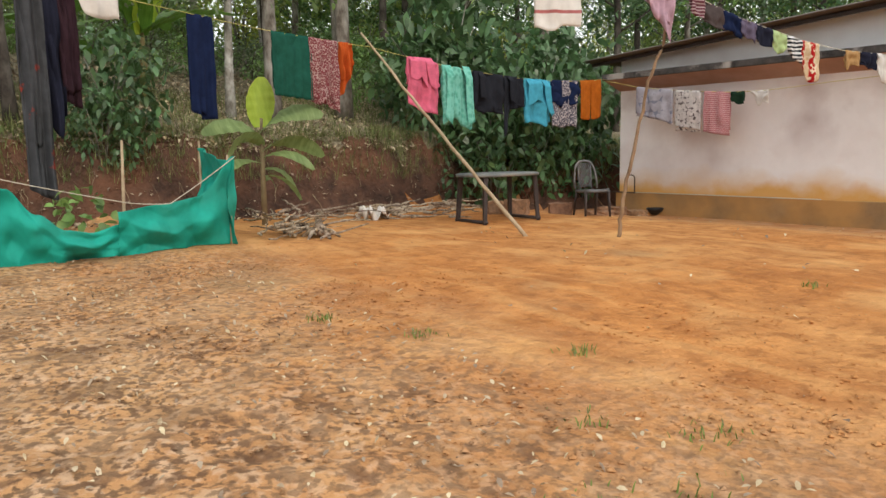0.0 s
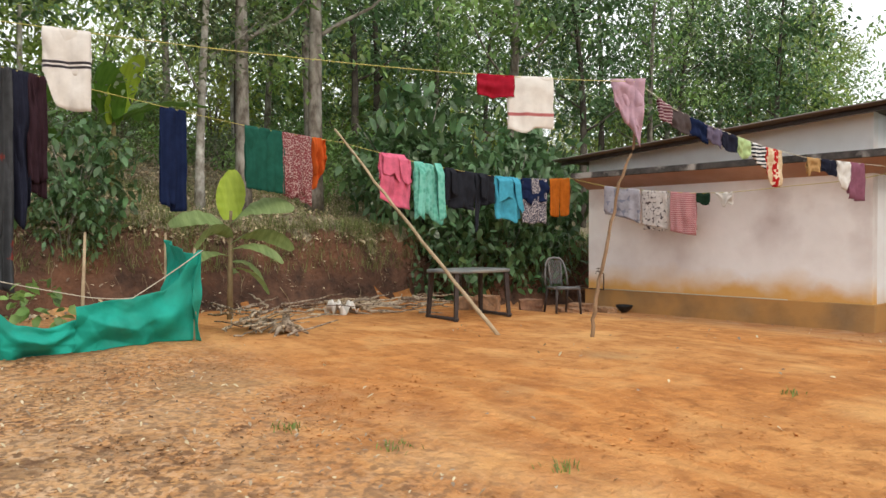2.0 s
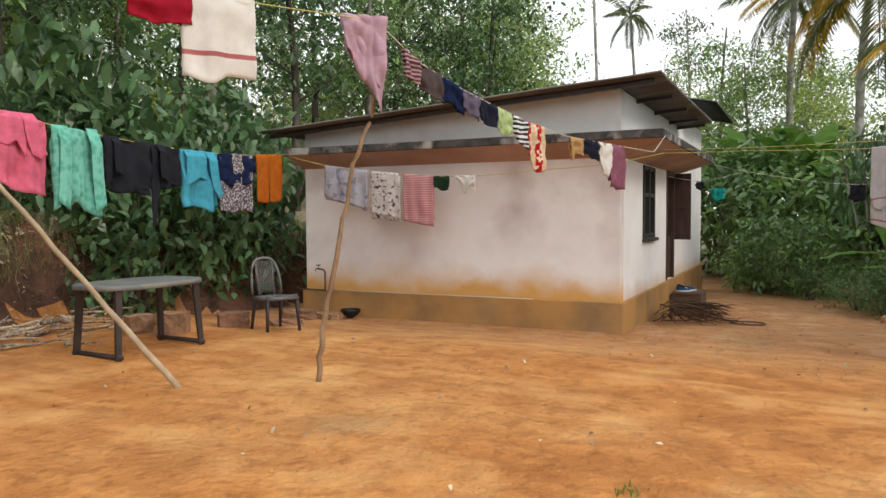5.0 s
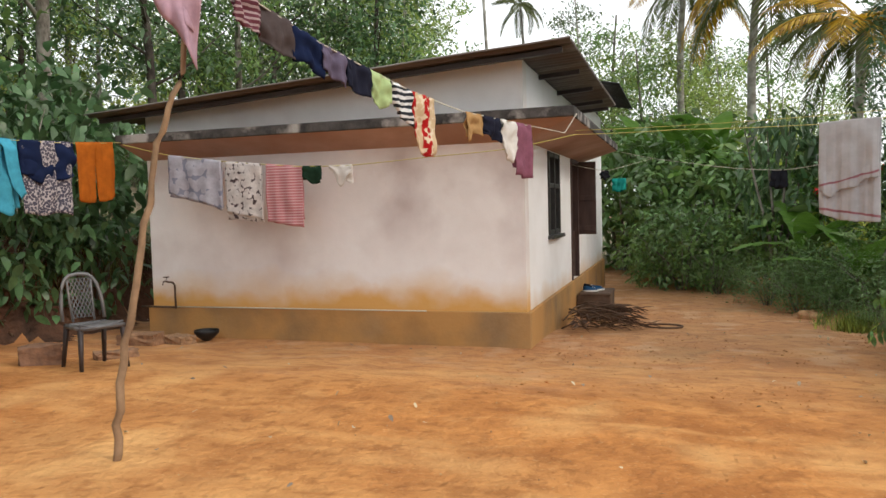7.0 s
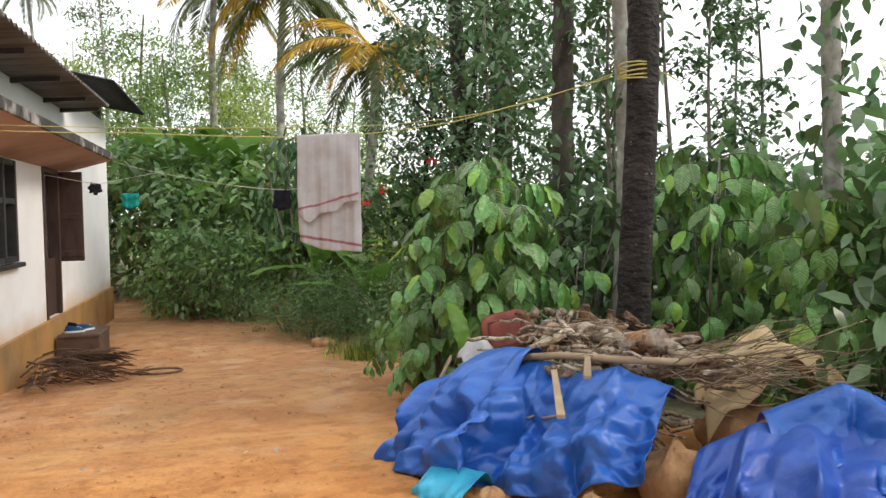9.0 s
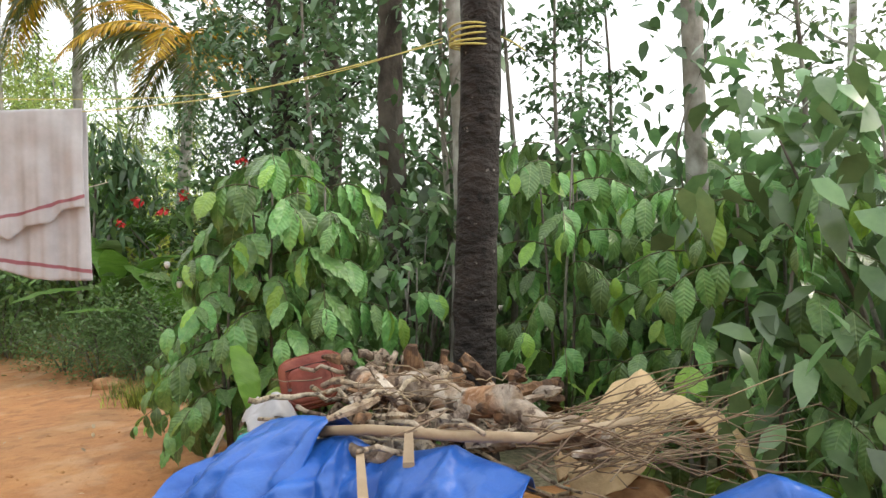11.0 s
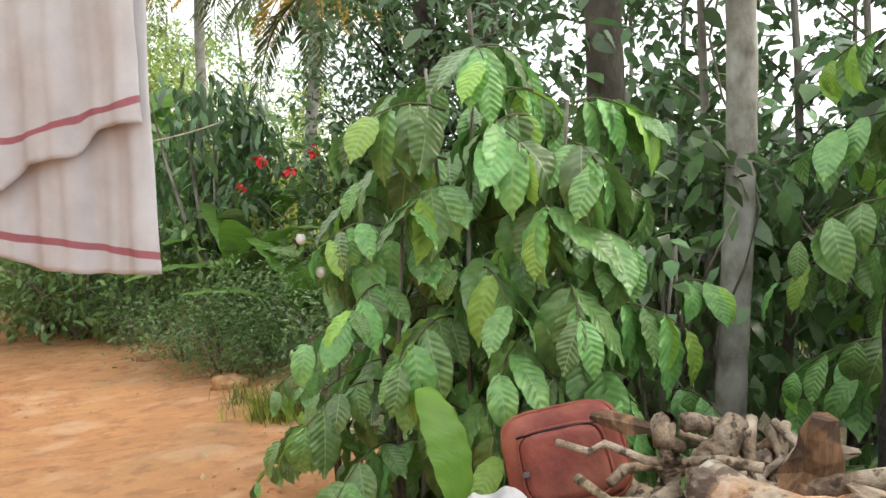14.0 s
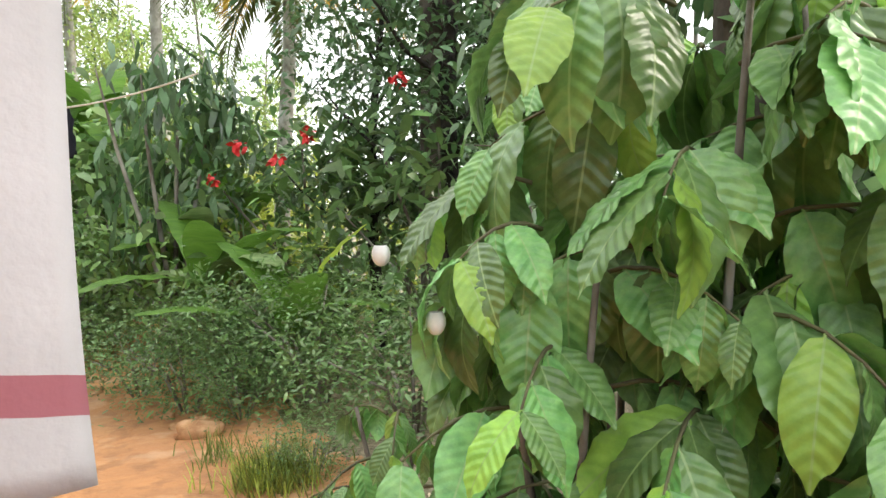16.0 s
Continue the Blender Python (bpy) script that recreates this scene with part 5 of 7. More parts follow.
for x, y, s in ((1.0, 16.95, 0.62), (0.62, 17.7, 0.66), (1.38, 16.55, 0.45), (-0.1, 19.3, 0.6), (1.62, 14.95, 0.3), (1.5, 17.4, 0.75), (-0.5, 20.6, 0.6), (2.0, 16.7, 0.95), (1.55, 17.3, 0.8), (2.5, 15.6, 0.9)):
    plant(B[6], x, y, rs.uniform(0, 360), s, 0.0)
# coffee rows to the east
for x, y, s in ((3.9, 13.6, 1.0), (4.9, 12.3, 1.1), (5.6, 14.6, 1.2), (5.2, 9.6, 1.1), (6.4, 11.6, 1.3), (4.0, 8.9, 0.9), (5.9, 7.8, 1.1), (4.4, 7.3, 0.85), (7.6, 9.5, 1.4), (7.2, 14.5, 1.4), (6.6, 17, 1.3), (8.8, 12.4, 1.5), (9, 17, 1.5), (3.3, 12.6, 0.75)):
    plant(B[5], x, y, rs.uniform(0, 360), s, 0.15)
# sunlit scrub on the lower slope
for x, y, s in ((12, 14.5, 2.0), (14.5, 17, 2.3), (11, 19.5, 1.9), (16.5, 15, 2.4), (13, 22, 2.2), (18, 20, 2.6), (10.5, 24, 1.8)):
    plant(B[3], x, y, rs.uniform(0, 360), s)
for x, y, s, k in ((3.7, 17.6, 1.0, 4), (4.6, 18.6, 1.15, 4), (3.2, 18.9, 0.7, 4), (2.1, 27.5, 0.5, 2), (0.6, 28.5, 0.5, 2), (3.6, 27.5, 0.5, 2), (10.5, 13.5, 0.8, 3), (12, 12, 0.5, 2), (14, 19, 0.5, 2)):
    plant(T[k], x, y, rs.uniform(0, 360), s)
lean = thing("dead_trunk", "pale bare leaning trunk on the bank", "tree", (-9.0, 0.5, 1.2))
part("trunk", Buf().tube([(0.15, -0.1, -0.3), (0, 0, 0.5), (-0.35, 0.28, 1.5), (-0.85, 0.68, 2.75)], [0.085, 0.075, 0.065, 0.05], 10, 0.08, random.Random(3)), LICHEN, lean)
retire(*T, *B)

# near trunks
def trunk(name, label, x, y, r, h, m, seed, sides=14, rings=False):
    rr = random.Random(seed)
    ob = thing(name, label, "tree", (x, y, gz(x, y) - 0.05))
    n = int(h / 0.12)
    path = [(0.03 * math.sin(i * 0.17 + seed), 0.03 * math.cos(i * 0.13), h * i / n) for i in range(n + 1)]
    rad = [r * (1 - 0.25 * i / n) * (1.0 + (0.045 if rings and i % 2 else 0.0)) * (1.18 if i < 3 else 1) for i in range(n + 1)]
    part("trunk", Buf().tube(path, rad, sides, 0.05, rr), m, ob)
    return ob


palm = trunk("palm_tree", "dark ringed palm trunk wound with yellow rope", 2.645, 10.41, 0.118, 6.5, PALMBARK, 4, 18, True)
cr = Buf()
cr_rng = np.random.default_rng(9)
leaf_cloud(cr, clumps(cr_rng, (0, 0, 6.8), (1.2, 1.2, 0.5), 16, 14, 0.2)[0], 0.5, cr_rng, aspect=0.12)
part("crown", cr, LEAF_PALM, palm)
wind = thing("rope_winding", "yellow nylon rope wound round the palm trunk", "rope", (2.645, 10.41, 2.34))
for k in range(5):
    part("turn", Buf().tube([(0.128 * math.cos(a * 0.3927), 0.128 * math.sin(a * 0.3927), 0.022 * k + 0.012 * math.sin(a * 0.4 + k)) for a in range(17)], 0.006, 5), ROPE, wind)
part("loose_end", Buf().tube([(0.10, -0.09, 0.05), (0.17, -0.13, 0.01), (0.24, -0.14, -0.03)], 0.005, 5), ROPE, wind)
for nm, x, y, r, h, m, sd in (("areca_palm", 3.55, 12.28, 0.085, 7, LICHEN, 5), ("areca_palm", 4.7, 10.85, 0.085, 7, LICHEN, 6), ("forest_tree", 3.46, 13.4, 0.135, 7, DARKBARK, 7), ("forest_tree", 4.2, 17.4, 0.17, 8, DARKBARK, 8), ("forest_tree", 3.55, 17.8, 0.15, 8, DARKBARK, 9)):
    t_ = trunk(nm, "pale grey slender trunk with lichen patches" if m is LICHEN else "dark forked tree trunk among the shrubs", x, y, r, h, m, sd)
    cl = Buf()
    rg = np.random.default_rng(sd)
    leaf_cloud(cl, clumps(rg, (0, 0, h * (0.92 if m is LICHEN else 0.62)), (1.2, 1.2, h * (0.1 if m is LICHEN else 0.36)), 8 if m is LICHEN else 34, 34, 0.3)[0], 0.14, rg)
    part("crown", cl, LEAF_B, t_)


# climbing pepper on the pale trunks
for x, y, z0, z1, n, sd in ((4.7, 10.85, 1.6, 5.0, 260, 41), (3.55, 12.28, 2.2, 5.0, 90, 42), (3.46, 13.4, 0.5, 4.5, 200, 44)):
    rg = np.random.default_rng(sd)
    vn = thing("pepper_vine", "pepper vine with heart-shaped leaves on a trunk", "vine", (x, y, 0))
    pts = np.stack([rg.normal(0, 0.22, n), rg.normal(0, 0.22, n), rg.uniform(z0, z1, n)], 1)
    b = Buf()
    leaf_cloud(b, pts, 0.13, rg, droop=0.7, aspect=0.6)
    part("leaves", b, LEAF_B, vn)
    part("vine", Buf().tube([(0.12 * math.cos(k * 1.1), 0.12 * math.sin(k * 1.1), gz(x, y) + 0.3 * k) for k in range(int(z1 / 0.3) + 2)], 0.008, 5), BARK, vn)

# ---- hero coffee shrub ----
def coffee_leaf(k, fine=False):
    """A ribbed, drooping, pointed leaf of unit length along x."""
    droop, twist, wide = (0.45, 0.8, 1.15)[k % 3], (-0.2, 0.15, 0.3)[k % 3], (0.47, 0.42, 0.50)[k % 3]
    def fn(u, v):
        s = u * 2 - 1
        w = wide * 0.5 * math.sin(math.pi * (0.02 + 0.96 * v ** 0.92)) ** 0.86
        if v > 0.84:
            w *= 1 - 0.72 * math.sin((v - 0.84) / 0.16 * math.pi / 2) * (1 - 0.4 * (v - 0.84) / 0.16)
        if v < 0.06:
            w = 0.012
        a = droop * v
        x = math.sin(a * 1.2) / (droop * 1.2)
        z = -(1 - math.cos(a * 1.2)) / (droop * 1.2)
        rib = 0.5 + 0.5 * math.sin(2 * math.pi * 11 * (x - 0.75 * abs(s) * w))
        rise = 0.012 * rib ** 2 * min(1, abs(s) * 4) * math.sin(math.pi * min(1, v + 0.02)) ** 0.5 if fine else 0
        edge = 0.016 * math.sin(v * 26 + s * 2 + k) * s * s
        return (x, s * w, z + 0.30 * abs(s) * w - 0.24 * s * s * w + rise + edge + twist * s * w * v)
    return (Buf().grid(fn, 8, 44) if fine else Buf().grid(fn, 4, 16)).mesh("leaf", [COFFEE])


CLEAF = [coffee_leaf(k) for k in range(3)]
CFINE = [coffee_leaf(k, True) for k in range(3)]
CNEW = [m.copy() for m in CLEAF]
CFINE_NEW = [m.copy() for m in CFINE]
for m in CNEW + CFINE_NEW:
    m.materials[0] = COFFEE_NEW


def coffee(at, seed, height, radius, n_br, sizes, young=0.12, fine=False):
    r = random.Random(seed)
    ob = thing("coffee_bush", "coffee bush with large ribbed glossy drooping leaves", "shrub", at)
    count = 0
    for k in range(3):
        pts = [(0.05 * math.cos(k * 2.1), 0.05 * math.sin(k * 2.1), 0), (0.10 * math.cos(k * 2.1), 0.10 * math.sin(k * 2.1), height * 0.5), (0.16 * math.cos(k * 2.1 + 0.4), 0.16 * math.sin(k * 2.1 + 0.4), height * 0.95)]
        part("stem", Buf().tube(pts, [0.013, 0.011, 0.006], 6), BARK, ob)
    for k in range(n_br):
        h = height * (0.12 + 0.88 * ((k + 0.5) / n_br))
        az = k * 2.399 + r.uniform(-0.3, 0.3)
        fall = h / height
        ln = radius * (1.0 - 0.45 * fall ** 2) * r.uniform(0.75, 1.15)
        pts = []
        for j in range(6):
            s = j / 5
            pts.append(Vector((math.cos(az) * (0.08 + ln * s), math.sin(az) * (0.08 + ln * s), h + ln * (0.42 * s - 0.62 * s * s))))
        part("branch", Buf().tube(pts, [0.006, 0.005, 0.0045, 0.004, 0.003, 0.0025], 5), GREENTWIG, ob)
        for j in range(1, 6):
            for sgn in (-1, 1):
                if r.random() < 0.06:
                    continue
                p = pts[j]
                sz = r.uniform(*sizes) * (0.75 if j == 5 else 1.0)
                tip = j == 5 and r.random() < young * 3
                fresh = r.random() < young or tip
                mesh_ = r.choice((CFINE_NEW if fresh else CFINE) if fine else (CNEW if fresh else CLEAF))
                o = new("leaf", mesh_)
                o.parent = ob
                yaw = math.degrees(az) + sgn * r.uniform(25, 75)
                o.matrix_basis = pose(p.x, p.y, p.z, r.uniform(-28, 28), r.uniform(22, 78), yaw) @ Matrix.Scale(sz, 4)
                count += 1
    return ob


coffee((1.88, 11.82, gz(1.88, 11.82)), 3, 2.15, 0.55, 30, (0.22, 0.33), 0.03, fine=True)
coffee((1.62, 11.95, gz(1.62, 11.95)), 15, 1.55, 0.42, 28, (0.17, 0.27), 0.05, fine=True)
coffee((2.16, 11.62, gz(2.16, 11.62)), 16, 1.95, 0.42, 28, (0.24, 0.35), 0.04, fine=True)
coffee((2.12, 12.50, gz(2.12, 12.50)), 17, 2.0, 0.40, 24, (0.20, 0.28), 0.04, fine=True)
coffee((2.95, 12.1, gz(2.95, 12.1)), 8, 1.35, 0.32, 7, (0.18, 0.26), 0.06)
coffee((1.50, 12.75, gz(1.50, 12.75)), 5, 0.9, 0.4, 16, (0.10, 0.17), 0.15)
coffee((3.7, 9.75, gz(3.7, 9.75)), 6, 1.8, 0.7, 24, (0.18, 0.26), 0.12)
coffee((3.6, 9.3, gz(3.6, 9.3)), 18, 1.7, 0.6, 24, (0.18, 0.26), 0.12)
coffee((4.5, 11.7, gz(4.5, 11.7)), 19, 2.3, 0.8, 26, (0.2, 0.28), 0.1)
coffee((3.75, 11.15, gz(3.75, 11.15)), 20, 2.25, 0.75, 28, (0.2, 0.3), 0.06)
coffee((4.9, 9.9, gz(4.9, 9.9)), 21, 2.2, 0.8, 28, (0.2, 0.3), 0.06)
coffee((5.2, 10.9, gz(5.2, 10.9)), 22, 2.5, 0.8, 26, (0.2, 0.28), 0.05)
# slender small-leaved trees that stand against the sky
for x, y, z0, z1, rad_, n_l, sd in ((6.0, 13.8, 2.2, 5.4, 0.42, 900, 51), (5.9, 10.9, 2.2, 5.2, 0.5, 500, 55), (5.6, 12.9, 2.2, 5.2, 0.4, 700, 53), (3.2, 15.2, 1.8, 5.6, 0.6, 600, 56), (3.6, 12.6, 1.5, 4.8, 0.55, 700, 57), (4.2, 13.6, 1.4, 4.8, 0.6, 700, 58), (4.35, 12.75, 1.4, 5.0, 0.5, 1100, 62), (4.75, 12.55, 1.4, 4.6, 0.45, 900, 63), (5.0, 15.6, 1.4, 5.4, 0.9, 1300, 59)):
    rg = np.random.default_rng(sd)
    st_ = thing("slender_tree", "slender tree with sparse dark small leaves", "tree", (x, y, gz(x, y)))
    part("trunk", Buf().tube([(0.05 * math.sin(k * 0.6 + sd), 0.05 * math.cos(k * 0.5), z1 * k / 12) for k in range(13)], [0.04 * (1 - 0.8 * k / 12) for k in range(13)], 7), BARK, st_)
    pts_ = []
    for k in range(26):
        zz, a = rg.uniform(z0 * 0.8, z1), rg.uniform(0, 6.28)
        rr_ = rad_ * rg.uniform(0.5, 1.1) * (1.2 - 0.6 * (zz - z0) / (z1 - z0))
        e_ = Vector((rr_ * math.cos(a), rr_ * math.sin(a), zz + rr_ * rg.uniform(0.1, 0.8)))
        part("branch", Buf().tube([(0, 0, zz), e_ * 0.5 + Vector((0, 0, zz * 0.5 + 0.05)), e_], [0.010, 0.007, 0.003], 4), BARK, st_)
        for j in range(n_l // 26):
            q_ = Vector((0, 0, zz)).lerp(e_, rg.uniform(0.25, 1.1))
            pts_.append((q_.x + rg.normal(0, 0.07), q_.y + rg.normal(0, 0.07), q_.z + rg.normal(0, 0.07)))
    lf_ = Buf()
    leaf_cloud(lf_, pts_, 0.09, rg, droop=0.3, aspect=0.5)
    part("crown", lf_, LEAF_B, st_)
for x, y, z in ((1.25, 12.1, 1.165), (1.295, 11.9, 1.045)):
    eg = tagged(new("egg_shell", Buf().grid(lambda u, v: (0.020 * math.sin(v * 2.4) * math.cos(u * 6.2832), 0.020 * math.sin(v * 2.4) * math.sin(u * 6.2832), -0.026 * math.cos(v * 2.4)), 16, 10).mesh("egg_shell", WHITEPL)), "white egg shell stuck on a twig", "egg shell", "egg shells")
    eg.location = (x, y, z)

# ---- banana plants and palms ----
def banana_leaf(buf, base, az, el, length, width, droop, seed, roll=0.0):
    r = random.Random(seed)
    d0 = Vector((math.cos(az), math.sin(az), 0))
    sidev = Vector((-math.sin(az), math.cos(az), 0))
    def fn(u, v):
        s = u * 2 - 1
        ang = el - droop * v
        k = v * length
        c = Vector(base) + d0 * (k * math.cos(el - droop * v * 0.5)) + Vector((0, 0, k * math.sin(el - droop * v * 0.5)))
        w = width * 0.5 * (math.sin(math.pi * min(1, 0.06 + 0.92 * v)) ** 0.55)
        n = Vector((-math.sin(ang) * math.cos(az), -math.sin(ang) * math.sin(az), math.cos(ang)))
        cr, sr = math.cos(roll * v), math.sin(roll * v)
        return c + (sidev * cr + n * sr) * (s * w) + (n * cr - sidev * sr) * (0.22 * abs(s) * w - 0.45 * s * s * w * 0.6 + 0.06 * w * math.sin(v * 34) * abs(s))
    buf.grid(fn, 8, 22)


def banana(at, seed, height, n, length, bright=0, rz=0):
    r = random.Random(seed)
    ob = thing("banana_plant", "banana plant with broad arching green leaves", "plant", at, rz)
    part("stem", Buf().tube([(0, 0, -0.1), (0.02, 0, height * 0.5), (0, 0.02, height)], [0.05 + 0.03 * height, 0.04 + 0.02 * height, 0.03], 10), mat("banana_stem", (0.20, 0.19, 0.07), (0.12, 0.09, 0.04), rough=0.6), ob)
    for k in range(n):
        b = Buf()
        az = k * 2.4 + r.uniform(-0.3, 0.3)
        el = r.uniform(0.5, 1.35)
        banana_leaf(b, (0, 0, height * r.uniform(0.85, 1.0)), az, el, length * r.uniform(0.75, 1.1), length * 0.3, r.uniform(0.7, 1.7), seed * 10 + k)
        part("leaf", b, (BANANA_LIT if k % 3 == 0 else BANANA_PALE) if k < bright else BANANA, ob)
    return ob


yb = thing("banana_plant", "young banana plant with one bright upright leaf", "plant", (-7.65, 4.98, gz(-7.65, 4.98)))
part("stem", Buf().tube([(0, 0, -0.1), (0.01, 0, 0.7), (0, 0.02, 1.42)], [0.045, 0.034, 0.02], 10), mat("dry_banana_stem", (0.23, 0.19, 0.10), (0.12, 0.08, 0.05), rough=0.7), yb)
for k, (az, el, ln, wd, dr) in enumerate(((2.5, 1.40, 0.70, 0.38, 0.25), (0.9, 1.0, 0.85, 0.32, 1.5), (4.2, 0.95, 0.75, 0.32, 1.7), (5.2, 0.8, 0.7, 0.28, 2.0), (1.35, 0.75, 0.85, 0.28, 1.7), (1.0, 0.5, 0.7, 0.16, 1.5), (4.6, 0.5, 0.70, 0.18, 1.8), (1.7, 0.3, 0.6, 0.15, 1.6), (0.7, 0.2, 0.62, 0.15, 1.5), (2.4, 0.5, 0.6, 0.15, 1.4))):
    b = Buf()
    banana_leaf(b, (0, 0, 1.30 - 0.08 * k), az, el, ln, wd, dr, 300 + k, 0 if k == 0 else (1.3 if k % 2 else -1.1))
    part("leaf", b, BANANA_LIT if k == 0 else BANANA_PALE, yb)
for x, y, h, n, ln, br, sd in ((-0.6, 23.6, 2.6, 8, 1.7, 2, 11), (1.15, 19.7, 1.0, 8, 1.5, 5, 12), (1.9, 20.6, 1.5, 8, 1.6, 1, 1), (0.0, 24.0, 3.0, 9, 2.0, 1, 2), (1.35, 18.4, 0.85, 8, 1.45, 4, 3), (1.9, 17.2, 0.6, 7, 1.2, 1, 8), (-1.4, 25.5, 2.8, 8, 2.2, 1, 4), (7.9, 12.5, 2.0, 8, 2.0, 3, 5), (-12.2, 5.0, 1.3, 7, 1.7, 1, 6), (-11.8, 3.4, 1.1, 7, 1.5, 0, 7)):
    banana((x, y, gz(x, y)), sd, h, n, ln, br)


def frond(buf, base, az, el, length, droop, leaflet, rng, n=46):
    """A feather leaf: a rachis and two rows of hanging leaflets."""
    pts = []
    for j in range(13):
        v = j / 12
        a = el - droop * v * 0.6
        pts.append(Vector(base) + Vector((math.cos(az) * math.cos(a), math.sin(az) * math.cos(a), math.sin(a))) * (length * v))
    buf.tube(pts, [0.03 * length / 3 * (1 - 0.8 * j / 12) + 0.003 for j in range(13)], 4)
    for i in range(n):
        v = 0.14 + 0.84 * i / n
        k = v * 12
        j = min(11, int(k))
        p = pts[j].lerp(pts[j + 1], k - j)
        d = (pts[j + 1] - pts[j]).normalized()
        sd = Vector((-math.sin(az), math.cos(az), 0))
        L = leaflet * math.sin(math.pi * min(1, v * 0.8 + 0.15)) ** 0.6
        for sgn in (-1, 1):
            q = p + (sd * sgn * 0.75 + d * 0.5 + Vector((0, 0, -0.45 + rng.uniform(-0.15, 0.15)))).normalized() * L
            m = p.lerp(q, 0.45) + Vector((0, 0, 0.05 * L))
            w = d * (0.035 * L + 0.008)
            o = len(buf.v)
            buf.v.extend([tuple(p), tuple(m + w), tuple(q), tuple(m - w)])
            buf.f.extend([(o, o + 1, o + 2), (o, o + 2, o + 3)])


def coconut(at, seed, height, n, length, yellow=0, label="tall coconut palm with drooping fronds", nm="coconut_palm", r0=0.15):
    rng = np.random.default_rng(seed)
    r = random.Random(seed)
    ob = thing(nm, label, "palm tree", at)
    part("trunk", Buf().tube([(0.25 * math.sin(i * 0.3 + seed) * i / 12, 0.2 * math.cos(i * 0.25) * i / 12, height * i / 12 - 0.1) for i in range(13)], [r0 * (1 - 0.4 * i / 12) for i in range(13)], 10, 0.05, r), LICHEN, ob)
    top = (0.25 * math.sin(3.6 + seed), 0.2 * math.cos(3.0), height - 0.1)
    for k in range(n):
        b = Buf()
        frond(b, top, k * 2.4 + r.uniform(-0.2, 0.2), r.uniform(-0.5, 1.2), length * r.uniform(0.8, 1.1), r.uniform(0.8, 1.8), length * 0.24, rng)
        part("frond", b, LEAF_Y if k < yellow else LEAF_PALM, ob)
    return ob


coconut((1.2, 26.0, -0.8), 3, 8.6, 18, 3.6, 5)
coconut((2.75, 22.5, -0.8), 5, 5.9, 20, 2.5, 8, "coconut palm with yellowed hanging fronds")
coconut((-7.0, 36.0, -0.8), 7, 10.8, 12, 1.7, 0, "slender areca palm with a small crown", "areca_palm", 0.09)
coconut((-8.2, 34.0, -0.8), 8, 15.5, 12, 1.6, 0, "slender areca palm with a small crown", "areca_palm", 0.08)
coconut((-0.6, 30.0, -0.8), 9, 9.5, 14, 3.0, 2)
bl_ = thing("banana_leaf", "torn bright green banana leaf propped by the bag", "leaf", (1.50, 11.25, 0.72))
b = Buf()
banana_leaf(b, (0, 0, 0), -1.2, -0.7, 0.40, 0.16, 0.9, 900)
part("blade", b, BANANA, bl_)
# slim tree with long drooping leaves beside the path
dt_ = thing("drooping_tree", "slim tree with long drooping dark green leaves", "tree", (1.0, 19.3, gz(1.0, 19.3)))
dr_ = np.random.default_rng(64)
for k in range(4):
    part("stem", Buf().tube([(0.05 * k - 0.08, 0.04 * k, -0.05), (0.10 * k - 0.18, 0.05 * k - 0.05, 1.0), (0.30 * k - 0.5, 0.2 * k - 0.3, 2.3), (0.42 * k - 0.65, 0.3 * k - 0.4, 3.1)], [0.035, 0.03, 0.02, 0.008], 7), BARK, dt_)
db_ = Buf()
leaf_cloud(db_, clumps(dr_, (0, 0, 2.35), (0.85, 0.8, 1.05), 34, 16, 0.16)[0], 0.26, dr_, droop=1.0, aspect=0.30)
part("foliage", db_, LEAF_B, dt_)
low = thing("palm_sapling", "low feathery palm clump beside the path", "plant", (-0.9, 21.6, gz(-0.9, 21.6)))
lr = np.random.default_rng(4)
for k in range(14):
    b = Buf()
    frond(b, (0, 0, 0.1), k * 2.4, 1.25 - 0.04 * k, 1.3, 1.5, 0.42, lr, 22)
    part("frond", b, LEAF_A, low)

# ---- shade net screen ----
def net_panel(name, p0, p1, tops, bottoms, seed, parent, bulge=0.05):
    """A hanging net between two places; heights along it above the ground."""
    r = random.Random(seed)
    a, b = Vector(p0), Vector(p1)
    nrm = Vector((-(b - a).y, (b - a).x, 0)).normalized()
    def lerp(h, u):
        k = u * (len(h) - 1)
        i = min(int(k), len(h) - 2)
        f = k - i
        f = f * f * (3 - 2 * f)
        return h[i] + (h[i + 1] - h[i]) * f
    def fn(u, v):
        p = a.lerp(b, u)
        zt, zb = lerp(tops, u), lerp(bottoms, u)
        z = zb + (zt - zb) * v
        off = bulge * (math.sin(u * 9 + seed + v * 2.2) * 0.5 + noise.noise((u * 5, v * 3, seed)) * 1.3) + 0.10 * (1 - v) ** 2 + 0.05 * (noise.voronoi((u * 4 + v * 1.5, v * 1.6 - u * 2, seed))[0][0] - 0.4)
        w_ = u * (b - a).length
        off += 0.075 * facet(w_ * 3.2 + v * 0.8, v * 1.6 - w_ * 1.1, seed) + 0.035 * facet(w_ * 7 - v * 2.2, v * 3.4 + w_ * 2, seed + 4)
        return p + nrm * off + Vector((0, 0, z))
    return part(name, Buf().grid(fn, 120, 44), NET, parent, solid=0.004)


